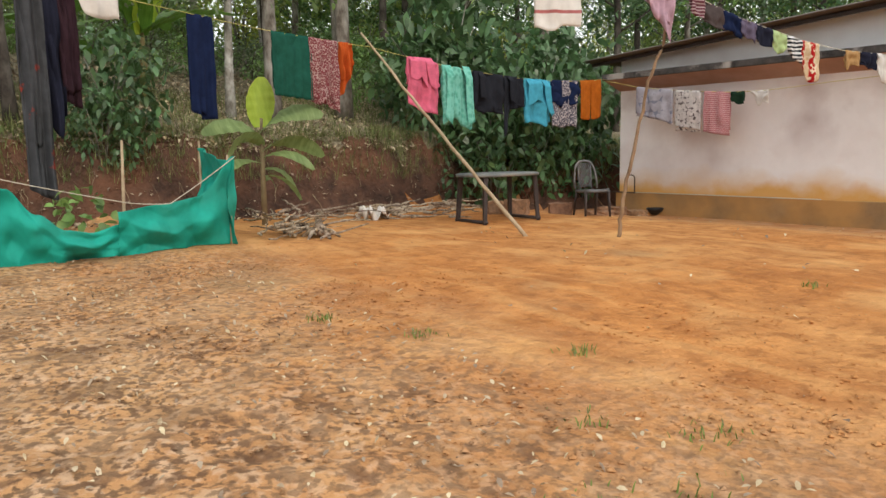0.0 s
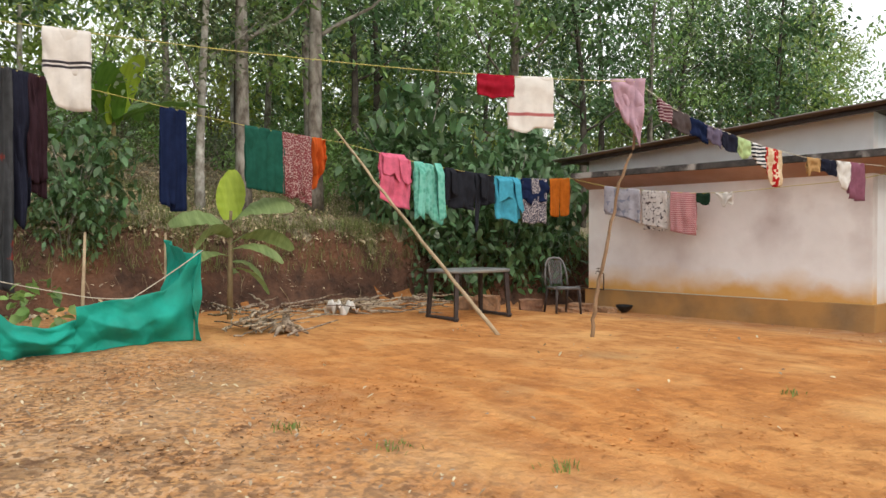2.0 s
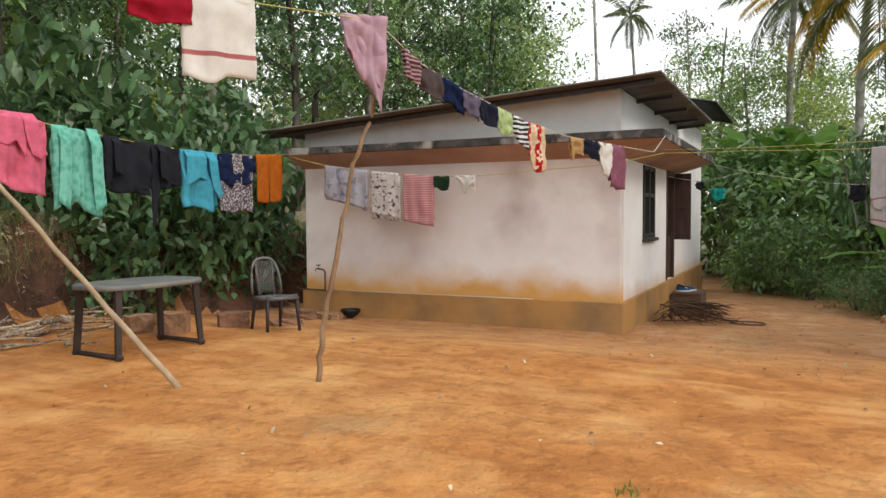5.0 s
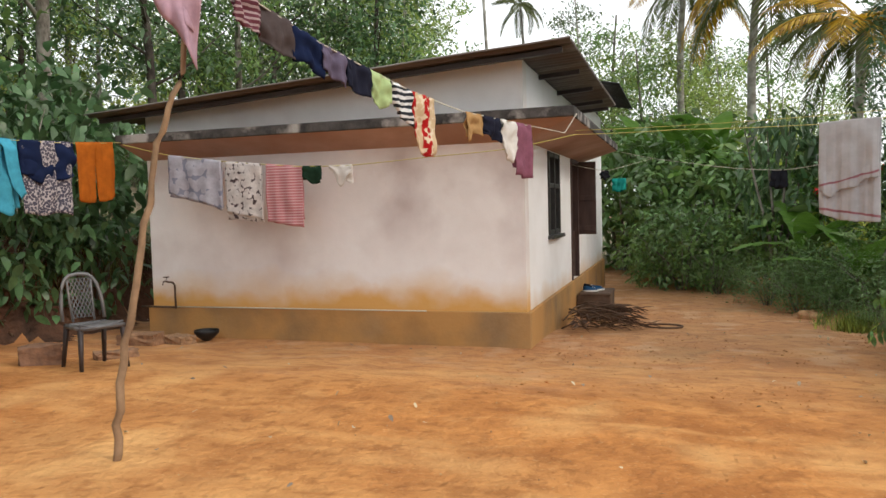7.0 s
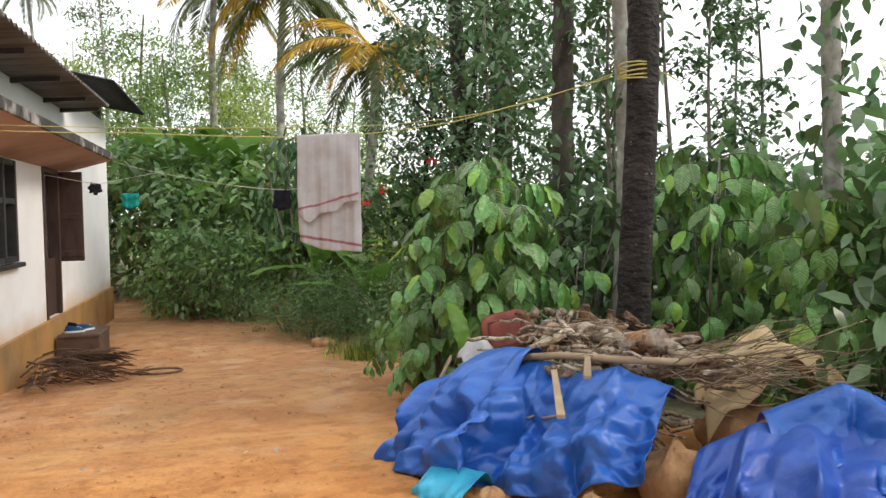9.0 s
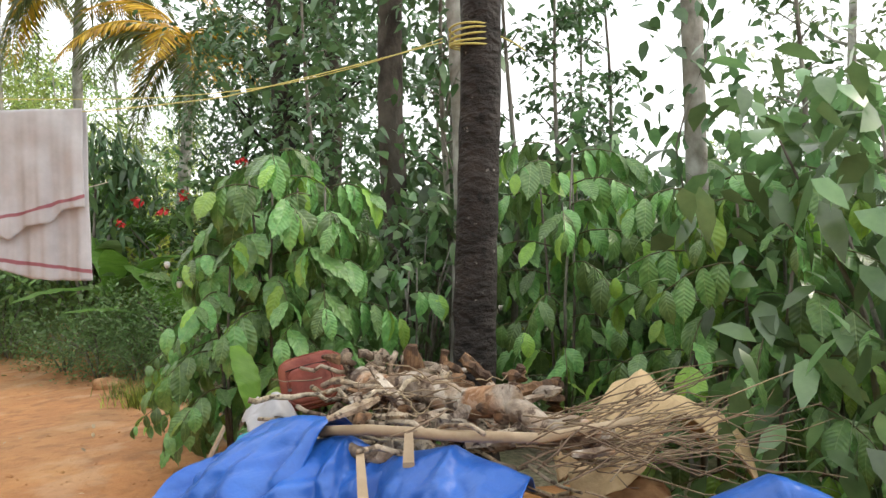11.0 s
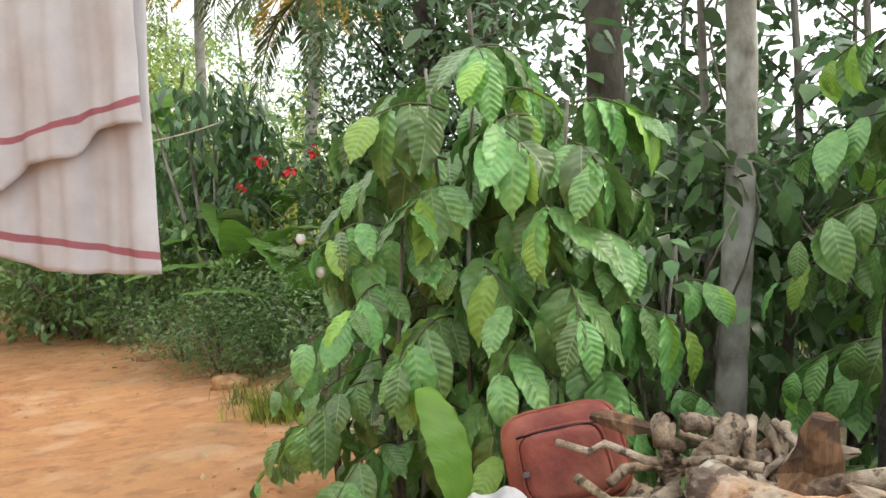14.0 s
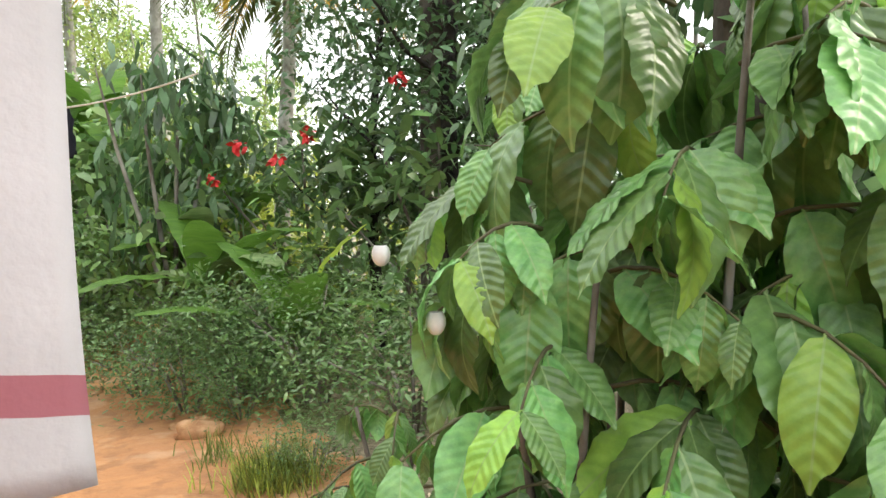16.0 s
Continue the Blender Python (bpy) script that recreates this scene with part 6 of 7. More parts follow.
NB = gz(-6.2, 3.0)
net = thing("shade_net", "torn sagging green shade net screen on stakes", "net", (0, 0, 0))
net_panel("net_panel", (-5.85, 2.6, NB), (-5.82, 3.80, NB), [0.42, 0.46, 0.52, 0.92], [-0.05, 0.0, 0.0, 0.0], 2, net)
net_panel("net_panel", (-5.80, 1.45, NB), (-5.85, 2.62, NB), [0.80, 0.68, 0.44, 0.28, 0.24, 0.30], [-0.02, -0.05, -0.02, 0.0], 3, net, 0.07)
net_panel("net_panel", (-6.6, -0.6, NB), (-5.80, 1.46, NB), [0.90, 0.82, 0.80, 0.80], [0.02, 0.0, 0.0, -0.02], 4, net, 0.04)
net_panel("net_panel", (-5.82, 3.80, NB), (-7.3, 4.0, NB), [0.92, 0.88, 0.95, 1.02], [0.0, 0.0, 0.05, 0.2], 5, net, 0.03)
for x, y, h, lx in ((-6.06, 1.50, 1.05, -0.04), (-6.08, 2.72, 1.15, 0.03), (-5.93, 3.76, 1.0, 0.0), (-6.7, 0.55, 1.75, 0.5), (-7.3, 4.0, 1.15, 0)):
    st = thing("stake", "thin bare wooden stake in the ground", "stake", (x, y, gz(x, y) - 0.05))
    part("stick", Buf().tube([(0, 0, 0), (lx * 0.5, lx * 0.4, h * 0.5), (lx, lx, h)], [0.018, 0.016, 0.012], 7, 0.1, random.Random(3)), BAMBOO, st)
line_rope("net_cord", "pale cord tied along the net top", [(-5.8, 1.46, NB + 0.82), (-5.84, 2.70, NB + 0.50), (-5.82, 3.1, NB + 0.47), (-5.82, 3.80, NB + 0.92)], 0.005, WHITEROPE, 0.01)
# plants inside the screen
veg = thing("vegetable_plant", "pale green leafy plant behind the net", "plant", (-6.4, 2.45, gz(-6.4, 2.45)))
vb = Buf()
vr = np.random.default_rng(8)
leaf_cloud(vb, clumps(vr, (0, 0, 0.4), (0.25, 0.3, 0.25), 8, 6, 0.07)[0], 0.13, vr, aspect=0.7)
part("leaves", vb, LEAF_A, veg)
bucket = thing("bucket", "dark plastic bucket lying near the net", "bucket", (-5.98, 0.33, gz(-5.98, 0.33)))
part("tub", Buf().grid(lambda u, v: ((0.13 + 0.05 * v) * math.cos(u * 6.2832), (0.13 + 0.05 * v) * math.sin(u * 6.2832), 0.02 + 0.15 * v), 20, 4), BLACK, bucket, solid=0.008)


# ---- stick piles ----
def stick(buf, p, az, el, ln, r0, r, crook=0.08):
    d = Vector((math.cos(az) * math.cos(el), math.sin(az) * math.cos(el), math.sin(el)))
    pts = [Vector(p) + d * (ln * j / 5) + Vector((r.uniform(-1, 1), r.uniform(-1, 1), r.uniform(-1, 1))) * crook * ln * 0.3 for j in range(6)]
    buf.tube(pts, [r0 * (1 - 0.1 * j) for j in range(6)], 7, 0.15, r)
    return pts


def firewood(name, label, at, n, size, ln, rad, seed, az0, spread=0.6, m=None):
    r = random.Random(seed)
    ob = thing(name, label, "firewood", at)
    for k in range(n):
        b = Buf()
        q = k / n
        x, y = r.gauss(0, size[0]), r.gauss(0, size[1])
        z = size[2] * q * max(0.15, 1 - (x / size[0]) ** 2 * 0.2) + 0.02
        stick(b, (x - math.cos(az0) * ln / 2, y - math.sin(az0) * ln / 2, z), az0 + r.gauss(0, spread), r.gauss(0, 0.08), ln * r.uniform(0.5, 1.2), r.uniform(*rad), r)
        part("branch", b, m or DRYWOOD, ob)
    return ob


firewood("stick_pile", "heap of dry crooked sticks at the bank foot", (-6.35, 4.75, gz(-6.3, 4.75)), 60, (0.20, 0.22, 0.30), 0.75, (0.006, 0.018), 5, 2.5, 0.5)
stump = thing("root_stump", "gnarled grey root stump on the soil", "stump", (-5.92, 4.82, gz(-5.9, 4.8)))
sr = random.Random(2)
sb = Buf()
sb.tube([(-0.45, 0.25, 0.22), (-0.25, 0.13, 0.13), (0, 0, 0.09), (0.12, -0.04, 0.09)], [0.035, 0.045, 0.07, 0.06], 9, 0.15, sr)
part("trunk", sb, DRYWOOD, stump)
for a in range(6):
    sb = Buf()
    sb.tube([(0.05, 0, 0.09), (0.13 * math.cos(a), 0.13 * math.sin(a), 0.07), (0.24 * math.cos(a * 1.05), 0.24 * math.sin(a), 0.0)], [0.045, 0.032, 0.012], 7, 0.15, sr)
    part("root", sb, DRYWOOD, stump)
firewood("stick_pile", "long low pile of dry branches below the bank", (-8.1, 8.1, gz(-8.1, 8.1)), 46, (0.45, 0.75, 0.18), 0.9, (0.01, 0.03), 6, 1.5, 0.7)
rag = thing("rag", "crumpled dirty white plastic rag on the ground", "rag", (-7.85, 6.85, gz(-7.85, 6.85)))
part("sheet", Buf().grid(lambda u, v: ((u - 0.5) * 0.42, (v - 0.5) * 0.34, 0.10 + 0.22 * noise.noise((u * 4, v * 4, 2)) + 0.05 * noise.noise((u * 11, v * 11, 2))), 18, 18), C_WHITE, rag, solid=0.004)
for x, y, s, rz in ((-6.65, 9.75, (0.36, 0.22, 0.2), 50), (-6.75, 8.85, (0.34, 0.24, 0.26), 30), (-7.15, 8.75, (0.3, 0.22, 0.22), 70), (-6.3, 10.35, (0.4, 0.2, 0.1), 55), (-7.0, 11.55, (0.5, 0.25, 0.16), 5), (-6.6, 11.75, (0.35, 0.22, 0.12), -15)):
    st = thing("laterite_block", "rough cut laterite building block on the ground", "block", (x, y, gz(x, y) - 0.02), rz)
    rb = random.Random(int(x * 100))
    bmx = bmesh.new()
    bmesh.ops.create_cube(bmx, size=1.0)
    bmesh.ops.scale(bmx, vec=s, verts=bmx.verts)
    bmesh.ops.subdivide_edges(bmx, edges=bmx.edges[:], cuts=3, use_grid_fill=True)
    for vv in bmx.verts:
        vv.co += Vector((rb.uniform(-1, 1), rb.uniform(-1, 1), rb.uniform(-1, 1))) * 0.012
        vv.co.z += s[2] / 2
    me = bpy.data.meshes.new("block")
    bmx.to_mesh(me)
    bmx.free()
    me.materials.append(STONE)
    part("stone", me, STONE, st)
pot = thing("cooking_pot", "black sooty pot lying by the wall", "pot", (-6.35, 11.95, gz(-6.35, 11.95)), 30)
part("bowl", Buf().grid(lambda u, v: ((0.04 + 0.11 * math.sin(v * 1.7)) * math.cos(u * 6.2832), (0.04 + 0.11 * math.sin(v * 1.7)) * math.sin(u * 6.2832), 0.02 + 0.13 * v), 20, 6), BLACK, pot, solid=0.006)

# ---- dry frond heap, shoes and bits by the door ----
heap = thing("dry_frond_heap", "heap of brown dry palm fronds by the wall", "garden waste", (-1.75, 14.4, gz(-1.75, 14.4)))
hr = random.Random(6)
for k in range(22):
    b = Buf()
    az = hr.gauss(0.2, 0.9)
    p0 = Vector((-0.35 + hr.gauss(0, 0.12), hr.gauss(0, 0.28), 0.05 + 0.012 * k))
    pts = [p0 + Vector((math.cos(az) * 0.2 * j, math.sin(az) * 0.2 * j, 0.05 * math.sin(j * 0.7) + hr.uniform(-0.02, 0.03))) for j in range(5)]
    b.tube(pts, [0.012, 0.010, 0.008, 0.006, 0.004], 5)
    for j in range(14):
        q = pts[0].lerp(pts[-1], 0.15 + 0.8 * j / 14)
        for sg in (-1, 1):
            e = q + Vector((math.cos(az + sg * 0.5) * 0.22, math.sin(az + sg * 0.5) * 0.22, -0.03 + hr.uniform(-0.05, 0.05)))
            e.z = max(e.z, 0.01)
            o = len(b.v)
            b.v.extend([tuple(q), tuple(q.lerp(e, 0.5) + Vector((0, 0, 0.012))), tuple(e), tuple(q.lerp(e, 0.5) + Vector((0.008, 0.008, 0)))])
            b.f.extend([(o, o + 1, o + 2), (o, o + 2, o + 3)])
    part("frond", b, DRYFROND, heap)
def hoop_pt(a):
    return (0.25 * math.cos(a), 0.16 * math.sin(a), 0.03)
hoop = thing("cane_hoop", "thin dark cane hoop lying on the soil", "hoop", (-1.0, 14.75, gz(-1.0, 14.75)))
part("ring", Buf().tube([hoop_pt(a * 0.3) for a in range(22)], 0.014, 6, caps=False), DRYFROND, hoop)


def shoe(at, rz, m):
    ob = thing("shoe", "blue and white canvas shoe on the step", "shoe", at, rz, "shoes on the step")
    def up(u, v):
        a = u * 6.2832
        w = 0.042 * (1 - 0.3 * v)
        return (0.12 * math.cos(a) * (1 - 0.45 * v) - 0.03 * v, w * math.sin(a), 0.022 + 0.07 * v * (0.65 + 0.35 * (1 - math.cos(a)) / 2))
    part("upper", Buf().grid(up, 18, 5), m, ob, solid=0.005)
    part("sole", Buf().grid(lambda u, v: (0.125 * math.cos(u * 6.2832) * (1 if v < 0.9 else 0.1), 0.046 * math.sin(u * 6.2832) * (1 if v < 0.9 else 0.1), (0, 0.024, 0.024)[round(v * 2)]), 18, 2), WHITEPL, ob)
    part("laces", Buf().tube([(0.03, -0.02, 0.075), (0.05, 0.02, 0.07), (0.065, -0.018, 0.062), (0.08, 0.015, 0.055)], 0.004, 5), WHITEPL, ob)


BLUEC = cloth_mat("blue_canvas", (0.03, 0.10, 0.22))
shoe((-2.15, 16.15, -0.035), 10, BLUEC)
shoe((-2.05, 16.32, -0.035), 40, BLUEC)
shoe((-2.2, 16.45, -0.035), -20, C_BLACK)
line_rope("washing_wire", "thin wire from door frame into the garden", [(-2.39, 15.9, 1.98), (-1.95, 16.9, 1.9), (-1.2, 18.0, 2.15)], 0.004, WHITEROPE)
line_rope("washing_wire", "thin wire running into the shrubs", [(-1.8, 17.0, 2.24), (-0.6, 15.4, 1.9), (0.41, 14.3, 1.72), (1.0, 13.7, 1.8)], 0.004, WHITEROPE, 0.02)
cloth("sock", "small black sock on the wire", "sock", (-2.02, 16.78, 1.92), (-1.92, 16.95, 1.90), [0.12, 0.16, 0.10], [0.14, 0.1], C_BLACK, seed=70, nu=10, nv=8)
cloth("sock", "small black garment on the wire in the garden", "garment", (0.32, 14.42, 1.73), (0.48, 14.24, 1.72), [0.20, 0.24, 0.22], [0.2, 0.2], C_BLACK, seed=71, nu=10, nv=8)
cloth("rag", "small turquoise rag hung at the house end", "rag", (-2.2, 20.9, 1.9), (-1.9, 20.9, 1.9), [0.26, 0.3, 0.25], [0.2, 0.2], cloth_mat("turquoise_cotton", (0.03, 0.42, 0.36)), seed=72, nu=10, nv=8)

# ---- firewood heap under blue sheets ----
core = thing("firewood_heap", "large heap of dry firewood logs and branches", "firewood", (0, 0, 0))
fr_ = random.Random(12)


def branch(p, q, r0, r1=None, m=None, crook=0.03, name="branch", label="", sides=8):
    """One crooked stick from p to q."""
    p, q = Vector(p), Vector(q)
    pts = [p.lerp(q, j / 7) + Vector((fr_.uniform(-1, 1), fr_.uniform(-1, 1), fr_.uniform(-1, 1))) * crook * (1 if 0 < j < 7 else 0.3) for j in range(8)]
    r1 = r1 or r0 * 0.7
    return part(name, Buf().tube(pts, [(r0 + (r1 - r0) * j / 7) * (1 + 0.12 * fr_.uniform(-1, 1)) for j in range(8)], sides, 0.05, fr_), m or DRYWOOD, core, label)


# the body of the heap
for k in range(95):
    q = k / 95
    x, y = 2.0 + fr_.uniform(-0.42, 0.5), 10.1 + fr_.uniform(-0.75, 0.75)
    top = 0.72 - 0.25 * ((x - 2.0) / 0.5) ** 2 - 0.15 * ((y - 10.1) / 0.8) ** 2
    z = -0.05 + (top + 0.05) * q
    az = fr_.choice((0.4, 2.2, -0.9, -1.2)) + fr_.gauss(0, 0.35)
    ln = fr_.uniform(0.22, 0.42)
    v = Vector((math.cos(az), math.sin(az), fr_.gauss(0, 0.15))) * ln
    c = Vector((x, y, z))
    branch(c - v, c + v, fr_.uniform(0.026, 0.042) if fr_.random() < 0.25 else fr_.uniform(0.008, 0.02), crook=0.03)
# branching roots beside the bag
for k in range(16):
    a = k / 15
    p = (2.08 + 0.22 * a + fr_.gauss(0, 0.03), 10.70 - 0.10 * a, 0.60 + 0.06 * a + fr_.gauss(0, 0.03))
    q = (1.86 + 0.25 * a + fr_.gauss(0, 0.05), 10.48 - 0.30 * a + fr_.gauss(0, 0.05), 0.30 + 0.08 * fr_.random())
    branch(p, q, fr_.uniform(0.009, 0.022), crook=0.03)
for p, q, r in (((1.96, 10.64, 0.72), (1.97, 10.62, 0.60), 0.020), ((1.97, 10.62, 0.60), (1.83, 10.60, 0.33), 0.018), ((2.17, 10.62, 0.71), (1.99, 10.60, 0.49), 0.022), ((1.99, 10.60, 0.49), (1.96, 10.58, 0.31), 0.019), ((2.04, 10.66, 0.70), (2.22, 10.66, 0.66), 0.014)):
    branch(p, q, r * 1.7, r * 1.35, crook=0.018, sides=10)


def log_between(p, q, rad, m, name, label, seed):
    """A log with knots, a bend and uneven girth."""
    p, q = Vector(p), Vector(q)
    n = 22
    pts = [p.lerp(q, j / n) + Vector((0, 0, 0.02 * math.sin(j * 0.5 + seed))) for j in range(n + 1)]
    b = Buf().tube(pts, [rad * (1 + 0.16 * noise.noise((j * 0.35, seed, 0))) for j in range(n + 1)], 16, 0.06, fr_)
    part(name, b, m, core, label)


log_between((1.98, 10.50, 0.60), (2.22, 9.42, 0.66), 0.066, LOGBARK, "log", "thick pale-barked log on top", 3)
log_between((2.20, 9.48, 0.64), (2.34, 9.06, 0.60), 0.045, LOGBARK, "log", "", 5)
log_between((2.10, 9.75, 0.50), (2.60, 9.25, 0.52), 0.06, LOGBARK, "log", "", 8)
for p, q, r0, r1 in (((2.27, 10.46, 0.46), (2.22, 10.40, 0.77), 0.085, 0.03), ((2.36, 10.32, 0.5), (2.38, 10.32, 0.74), 0.03, 0.024), ((2.52, 10.02, 0.55), (2.38, 10.12, 0.74), 0.03, 0.03), ((2.40, 9.9, 0.66), (2.30, 10.0, 0.76), 0.028, 0.022), ((2.64, 10.05, 0.45), (2.70, 10.1, 0.66), 0.06, 0.025), ((2.80, 9.95, 0.45), (2.84, 9.98, 0.60), 0.05, 0.03), ((2.45, 9.75, 0.62), (2.75, 9.85, 0.62), 0.03, 0.02)):
    p, q = Vector(p), Vector(q)
    rr_ = [r0 + (r1 - r0) * (j / 7) ** 1.6 for j in range(8)]
    part("split_log", Buf().tube([p.lerp(q, j / 7) + Vector((fr_.gauss(0, 0.006), fr_.gauss(0, 0.006), 0)) for j in range(8)], rr_, 7, 0.30, fr_), REDWOOD, core, "split reddish log with dark bark", smooth=False)
# broken bits of bark and wood among the sticks
for k in range(70):
    c_ = Vector((fr_.gauss(2.2, 0.2), fr_.gauss(10.05, 0.35), 0.60 + fr_.uniform(-0.10, 0.07)))
    az_ = fr_.uniform(0, 6.28)
    v_ = Vector((math.cos(az_), math.sin(az_), fr_.gauss(0, 0.3))) * fr_.uniform(0.04, 0.11)
    part("wood_chunk", Buf().tube([c_ - v_, c_ - v_ * 0.3, c_ + v_ * 0.4, c_ + v_], [0.012, fr_.uniform(0.018, 0.034), fr_.uniform(0.016, 0.03), 0.010], 6, 0.35, fr_), fr_.choice((DRYWOOD, REDWOOD, LOGBARK)), core, smooth=False)
tw = Buf()
for k in range(110):
    stick(tw, (fr_.gauss(2.35, 0.18), fr_.gauss(9.1, 0.14), 0.58 + fr_.uniform(-0.12, 0.10)), fr_.gauss(-0.5, 0.45), fr_.gauss(0.12, 0.22), fr_.uniform(0.25, 0.7), 0.0035, fr_, 0.15)
for k in range(34):
    stick(tw, (fr_.gauss(1.95, 0.14), fr_.gauss(9.75, 0.16), 0.66 + fr_.uniform(-0.06, 0.10)), fr_.uniform(0, 6.28), fr_.gauss(0.05, 0.2), fr_.uniform(0.12, 0.32), 0.0035, fr_, 0.2)
tagged(part("twigs", tw, TWIG, core, "bundle of thin dry twigs"), "", "", "", "stuff")


def run(pts, u):
    """The place at u along a row of places, rounded at the joints."""
    k = u * (len(pts) - 1)
    i = min(int(k), len(pts) - 2)
    f = k - i
    f = 0.5 * f + 0.5 * f * f * (3 - 2 * f)
    return Vector(pts[i]).lerp(Vector(pts[i + 1]), f)


def sheet_fn(ridge, hem, seed, tuck=0.14, belly=0.10, crease=1.0, pleats=5.0, pleat=0.03):
    """A stiff sheet that lies over a ridge and falls to its hem in creases and pleats."""
    ln = (Vector(ridge[-1]) - Vector(ridge[0])).length
    out = (run(hem, 0.5) - run(ridge, 0.5))
    out.z = 0
    out.normalize()
    def fn(u, v):
        p, q = run(ridge, u), run(hem, u)
        if v < 0.12:
            t = 1 - v / 0.12
            c = p - out * tuck * t + Vector((0, 0, -0.10 * t * t))
            k = 0.25
        else:
            t = (v - 0.12) / 0.88
            c = p.lerp(q, t ** 0.85)
            c.z = p.z + (q.z - p.z) * t ** 1.25
            c += out * belly * math.sin(math.pi * t)
            k = min(1.0, 0.3 + t * 1.4)
        s_, h = u * ln, v * (p - q).length
        wob = 0.35 * noise.noise((s_ * 2.5, h * 2.5, seed + 2))
        d = 0.15 * facet(s_ * 4.2 + h * 1.3, h * 2.6 - s_ * 1.7, seed) + 0.085 * facet(s_ * 8.5 - h * 3.5, h * 6.5 + s_ * 3, seed + 5) + 0.034 * facet(s_ * 21 + h * 8, h * 15 - s_ * 9, seed + 8)
        fold = (u * pleats + wob + 0.25 * v) % 1.0
        d += 0.5 * pleat * 4 * (abs(fold - 0.5) - 0.25) * min(1, v * 2)
        return c + (out * 0.8 + Vector((0, 0, 0.6))) * (k * crease * d)
    return fn


def tarp(name, label, ridge, hem, m, seed, nu=110, nv=90, **k):
    ob = thing(name, label, "tarpaulin", (0, 0, 0))
    part("sheet", Buf().grid(sheet_fn(ridge, hem, seed, **k), nu, nv), m, ob, solid=0.004)
    return ob


big = tarp("tarpaulin", "creased blue tarpaulin hanging over the firewood", [(1.52, 10.06, 0.46), (1.68, 9.82, 0.51), (1.78, 9.64, 0.47), (1.92, 9.36, 0.56), (2.06, 9.06, 0.50)], [(1.02, 9.62, -0.11), (1.22, 9.32, -0.08), (1.44, 8.98, 0.04), (1.66, 8.66, 0.20)], TARP, 3, belly=0.06)
part("flap", Buf().grid(sheet_fn([(1.26, 10.58, 0.30), (1.46, 10.24, 0.52), (1.64, 9.88, 0.59)], [(0.70, 10.22, -0.10), (0.82, 9.90, -0.12), (1.08, 9.46, -0.06)], 6, belly=0.12, pleats=3.5), 90, 90), TARP, big, "thrown-back flap over the heap's corner", solid=0.004)
low_tarp = tarp("tarpaulin", "crumpled violet blue tarpaulin thrown over sacks", [(2.02, 8.78, 0.26), (2.18, 8.62, 0.42), (2.36, 8.46, 0.46), (2.58, 8.26, 0.50)], [(1.72, 8.50, -0.06), (1.78, 8.22, -0.08), (2.02, 7.94, -0.10), (2.34, 7.74, -0.12)], TARP2, 8, belly=0.14, crease=1.25, pleats=6, tuck=0.2)
part("flap", Buf().grid(sheet_fn([(2.24, 8.60, 0.46), (2.46, 8.36, 0.64), (2.60, 8.24, 0.56)], [(2.06, 8.22, 0.30), (2.26, 8.02, 0.26), (2.50, 7.94, 0.28)], 12, belly=0.05, pleats=2.5, tuck=0.22), 80, 60), TARP, low_tarp, "bright blue fold lying on top", solid=0.004)
part("flap", Buf().grid(sheet_fn([(2.52, 8.32, 0.58), (2.70, 8.14, 0.42), (2.96, 7.90, 0.26)], [(2.30, 7.88, -0.06), (2.50, 7.70, -0.12), (2.82, 7.56, -0.14)], 17, belly=0.06, pleats=4, tuck=0.25), 90, 70), TARP2, low_tarp, "faded violet end of the sheet", solid=0.004)
tarp("polythene_sheet", "crumpled cyan polythene sheet below the tarpaulin", [(0.94, 9.62, 0.05), (1.14, 9.36, 0.05)], [(0.80, 9.50, -0.13), (1.0, 9.22, -0.13)], CYAN, 5, nu=60, nv=40, crease=0.4, tuck=0.1)
tarp("polythene_sheet", "scrap of cyan polythene on the heap", [(1.36, 10.52, 0.40), (1.50, 10.26, 0.50)], [(1.26, 10.34, 0.34), (1.40, 10.12, 0.42)], CYAN, 9, nu=40, nv=30, crease=0.3, belly=0.02, tuck=0.1)
rod = thing("pole", "bare pale pole laid across the tarpaulin", "pole", (1.70, 9.66, 0.585))
part("shaft", Buf().tube([(-0.28, 0.62, -0.12), (0.0, 0.0, 0.0), (0.25, -0.32, 0.015), (0.46, -0.54, 0.03), (0.75, -0.72, 0.10)], [0.02, 0.021, 0.021, 0.02, 0.012], 8, 0.06, random.Random(1)), BAMBOO, rod)
for p, q, w in (((1.62, 9.56, 0.53), (1.50, 9.20, 0.36), 0.022), ((1.80, 9.50, 0.60), (1.76, 9.42, 0.50), 0.022), ((1.30, 10.55, 0.44), (1.05, 10.55, -0.02), 0.03)):
    bd = thing("wood_offcut", "pale split wood offcut on the tarpaulin", "wood", p)
    d_ = Vector(q) - Vector(p)
    sd_ = Vector((-d_.y, d_.x, 0)).normalized() * w
    up_ = Vector((0, 0, 0.010))
    vs_ = [c + s1 * sd_ * k + s2 * up_ for c, k in ((Vector((0, 0, 0)), 0.7), (d_, 1.0)) for s1, s2 in ((-1, -1), (1, -1), (1, 1), (-1, 1))]
    part("slat", Buf().add(vs_, [(0, 1, 2, 3), (7, 6, 5, 4), (0, 4, 5, 1), (1, 5, 6, 2), (2, 6, 7, 3), (3, 7, 4, 0)]), BAMBOO, bd, smooth=False)
sk = thing("sack", "empty tan plastic sack lying on the wood", "sack", (2.90, 9.36, 0.53), -25)
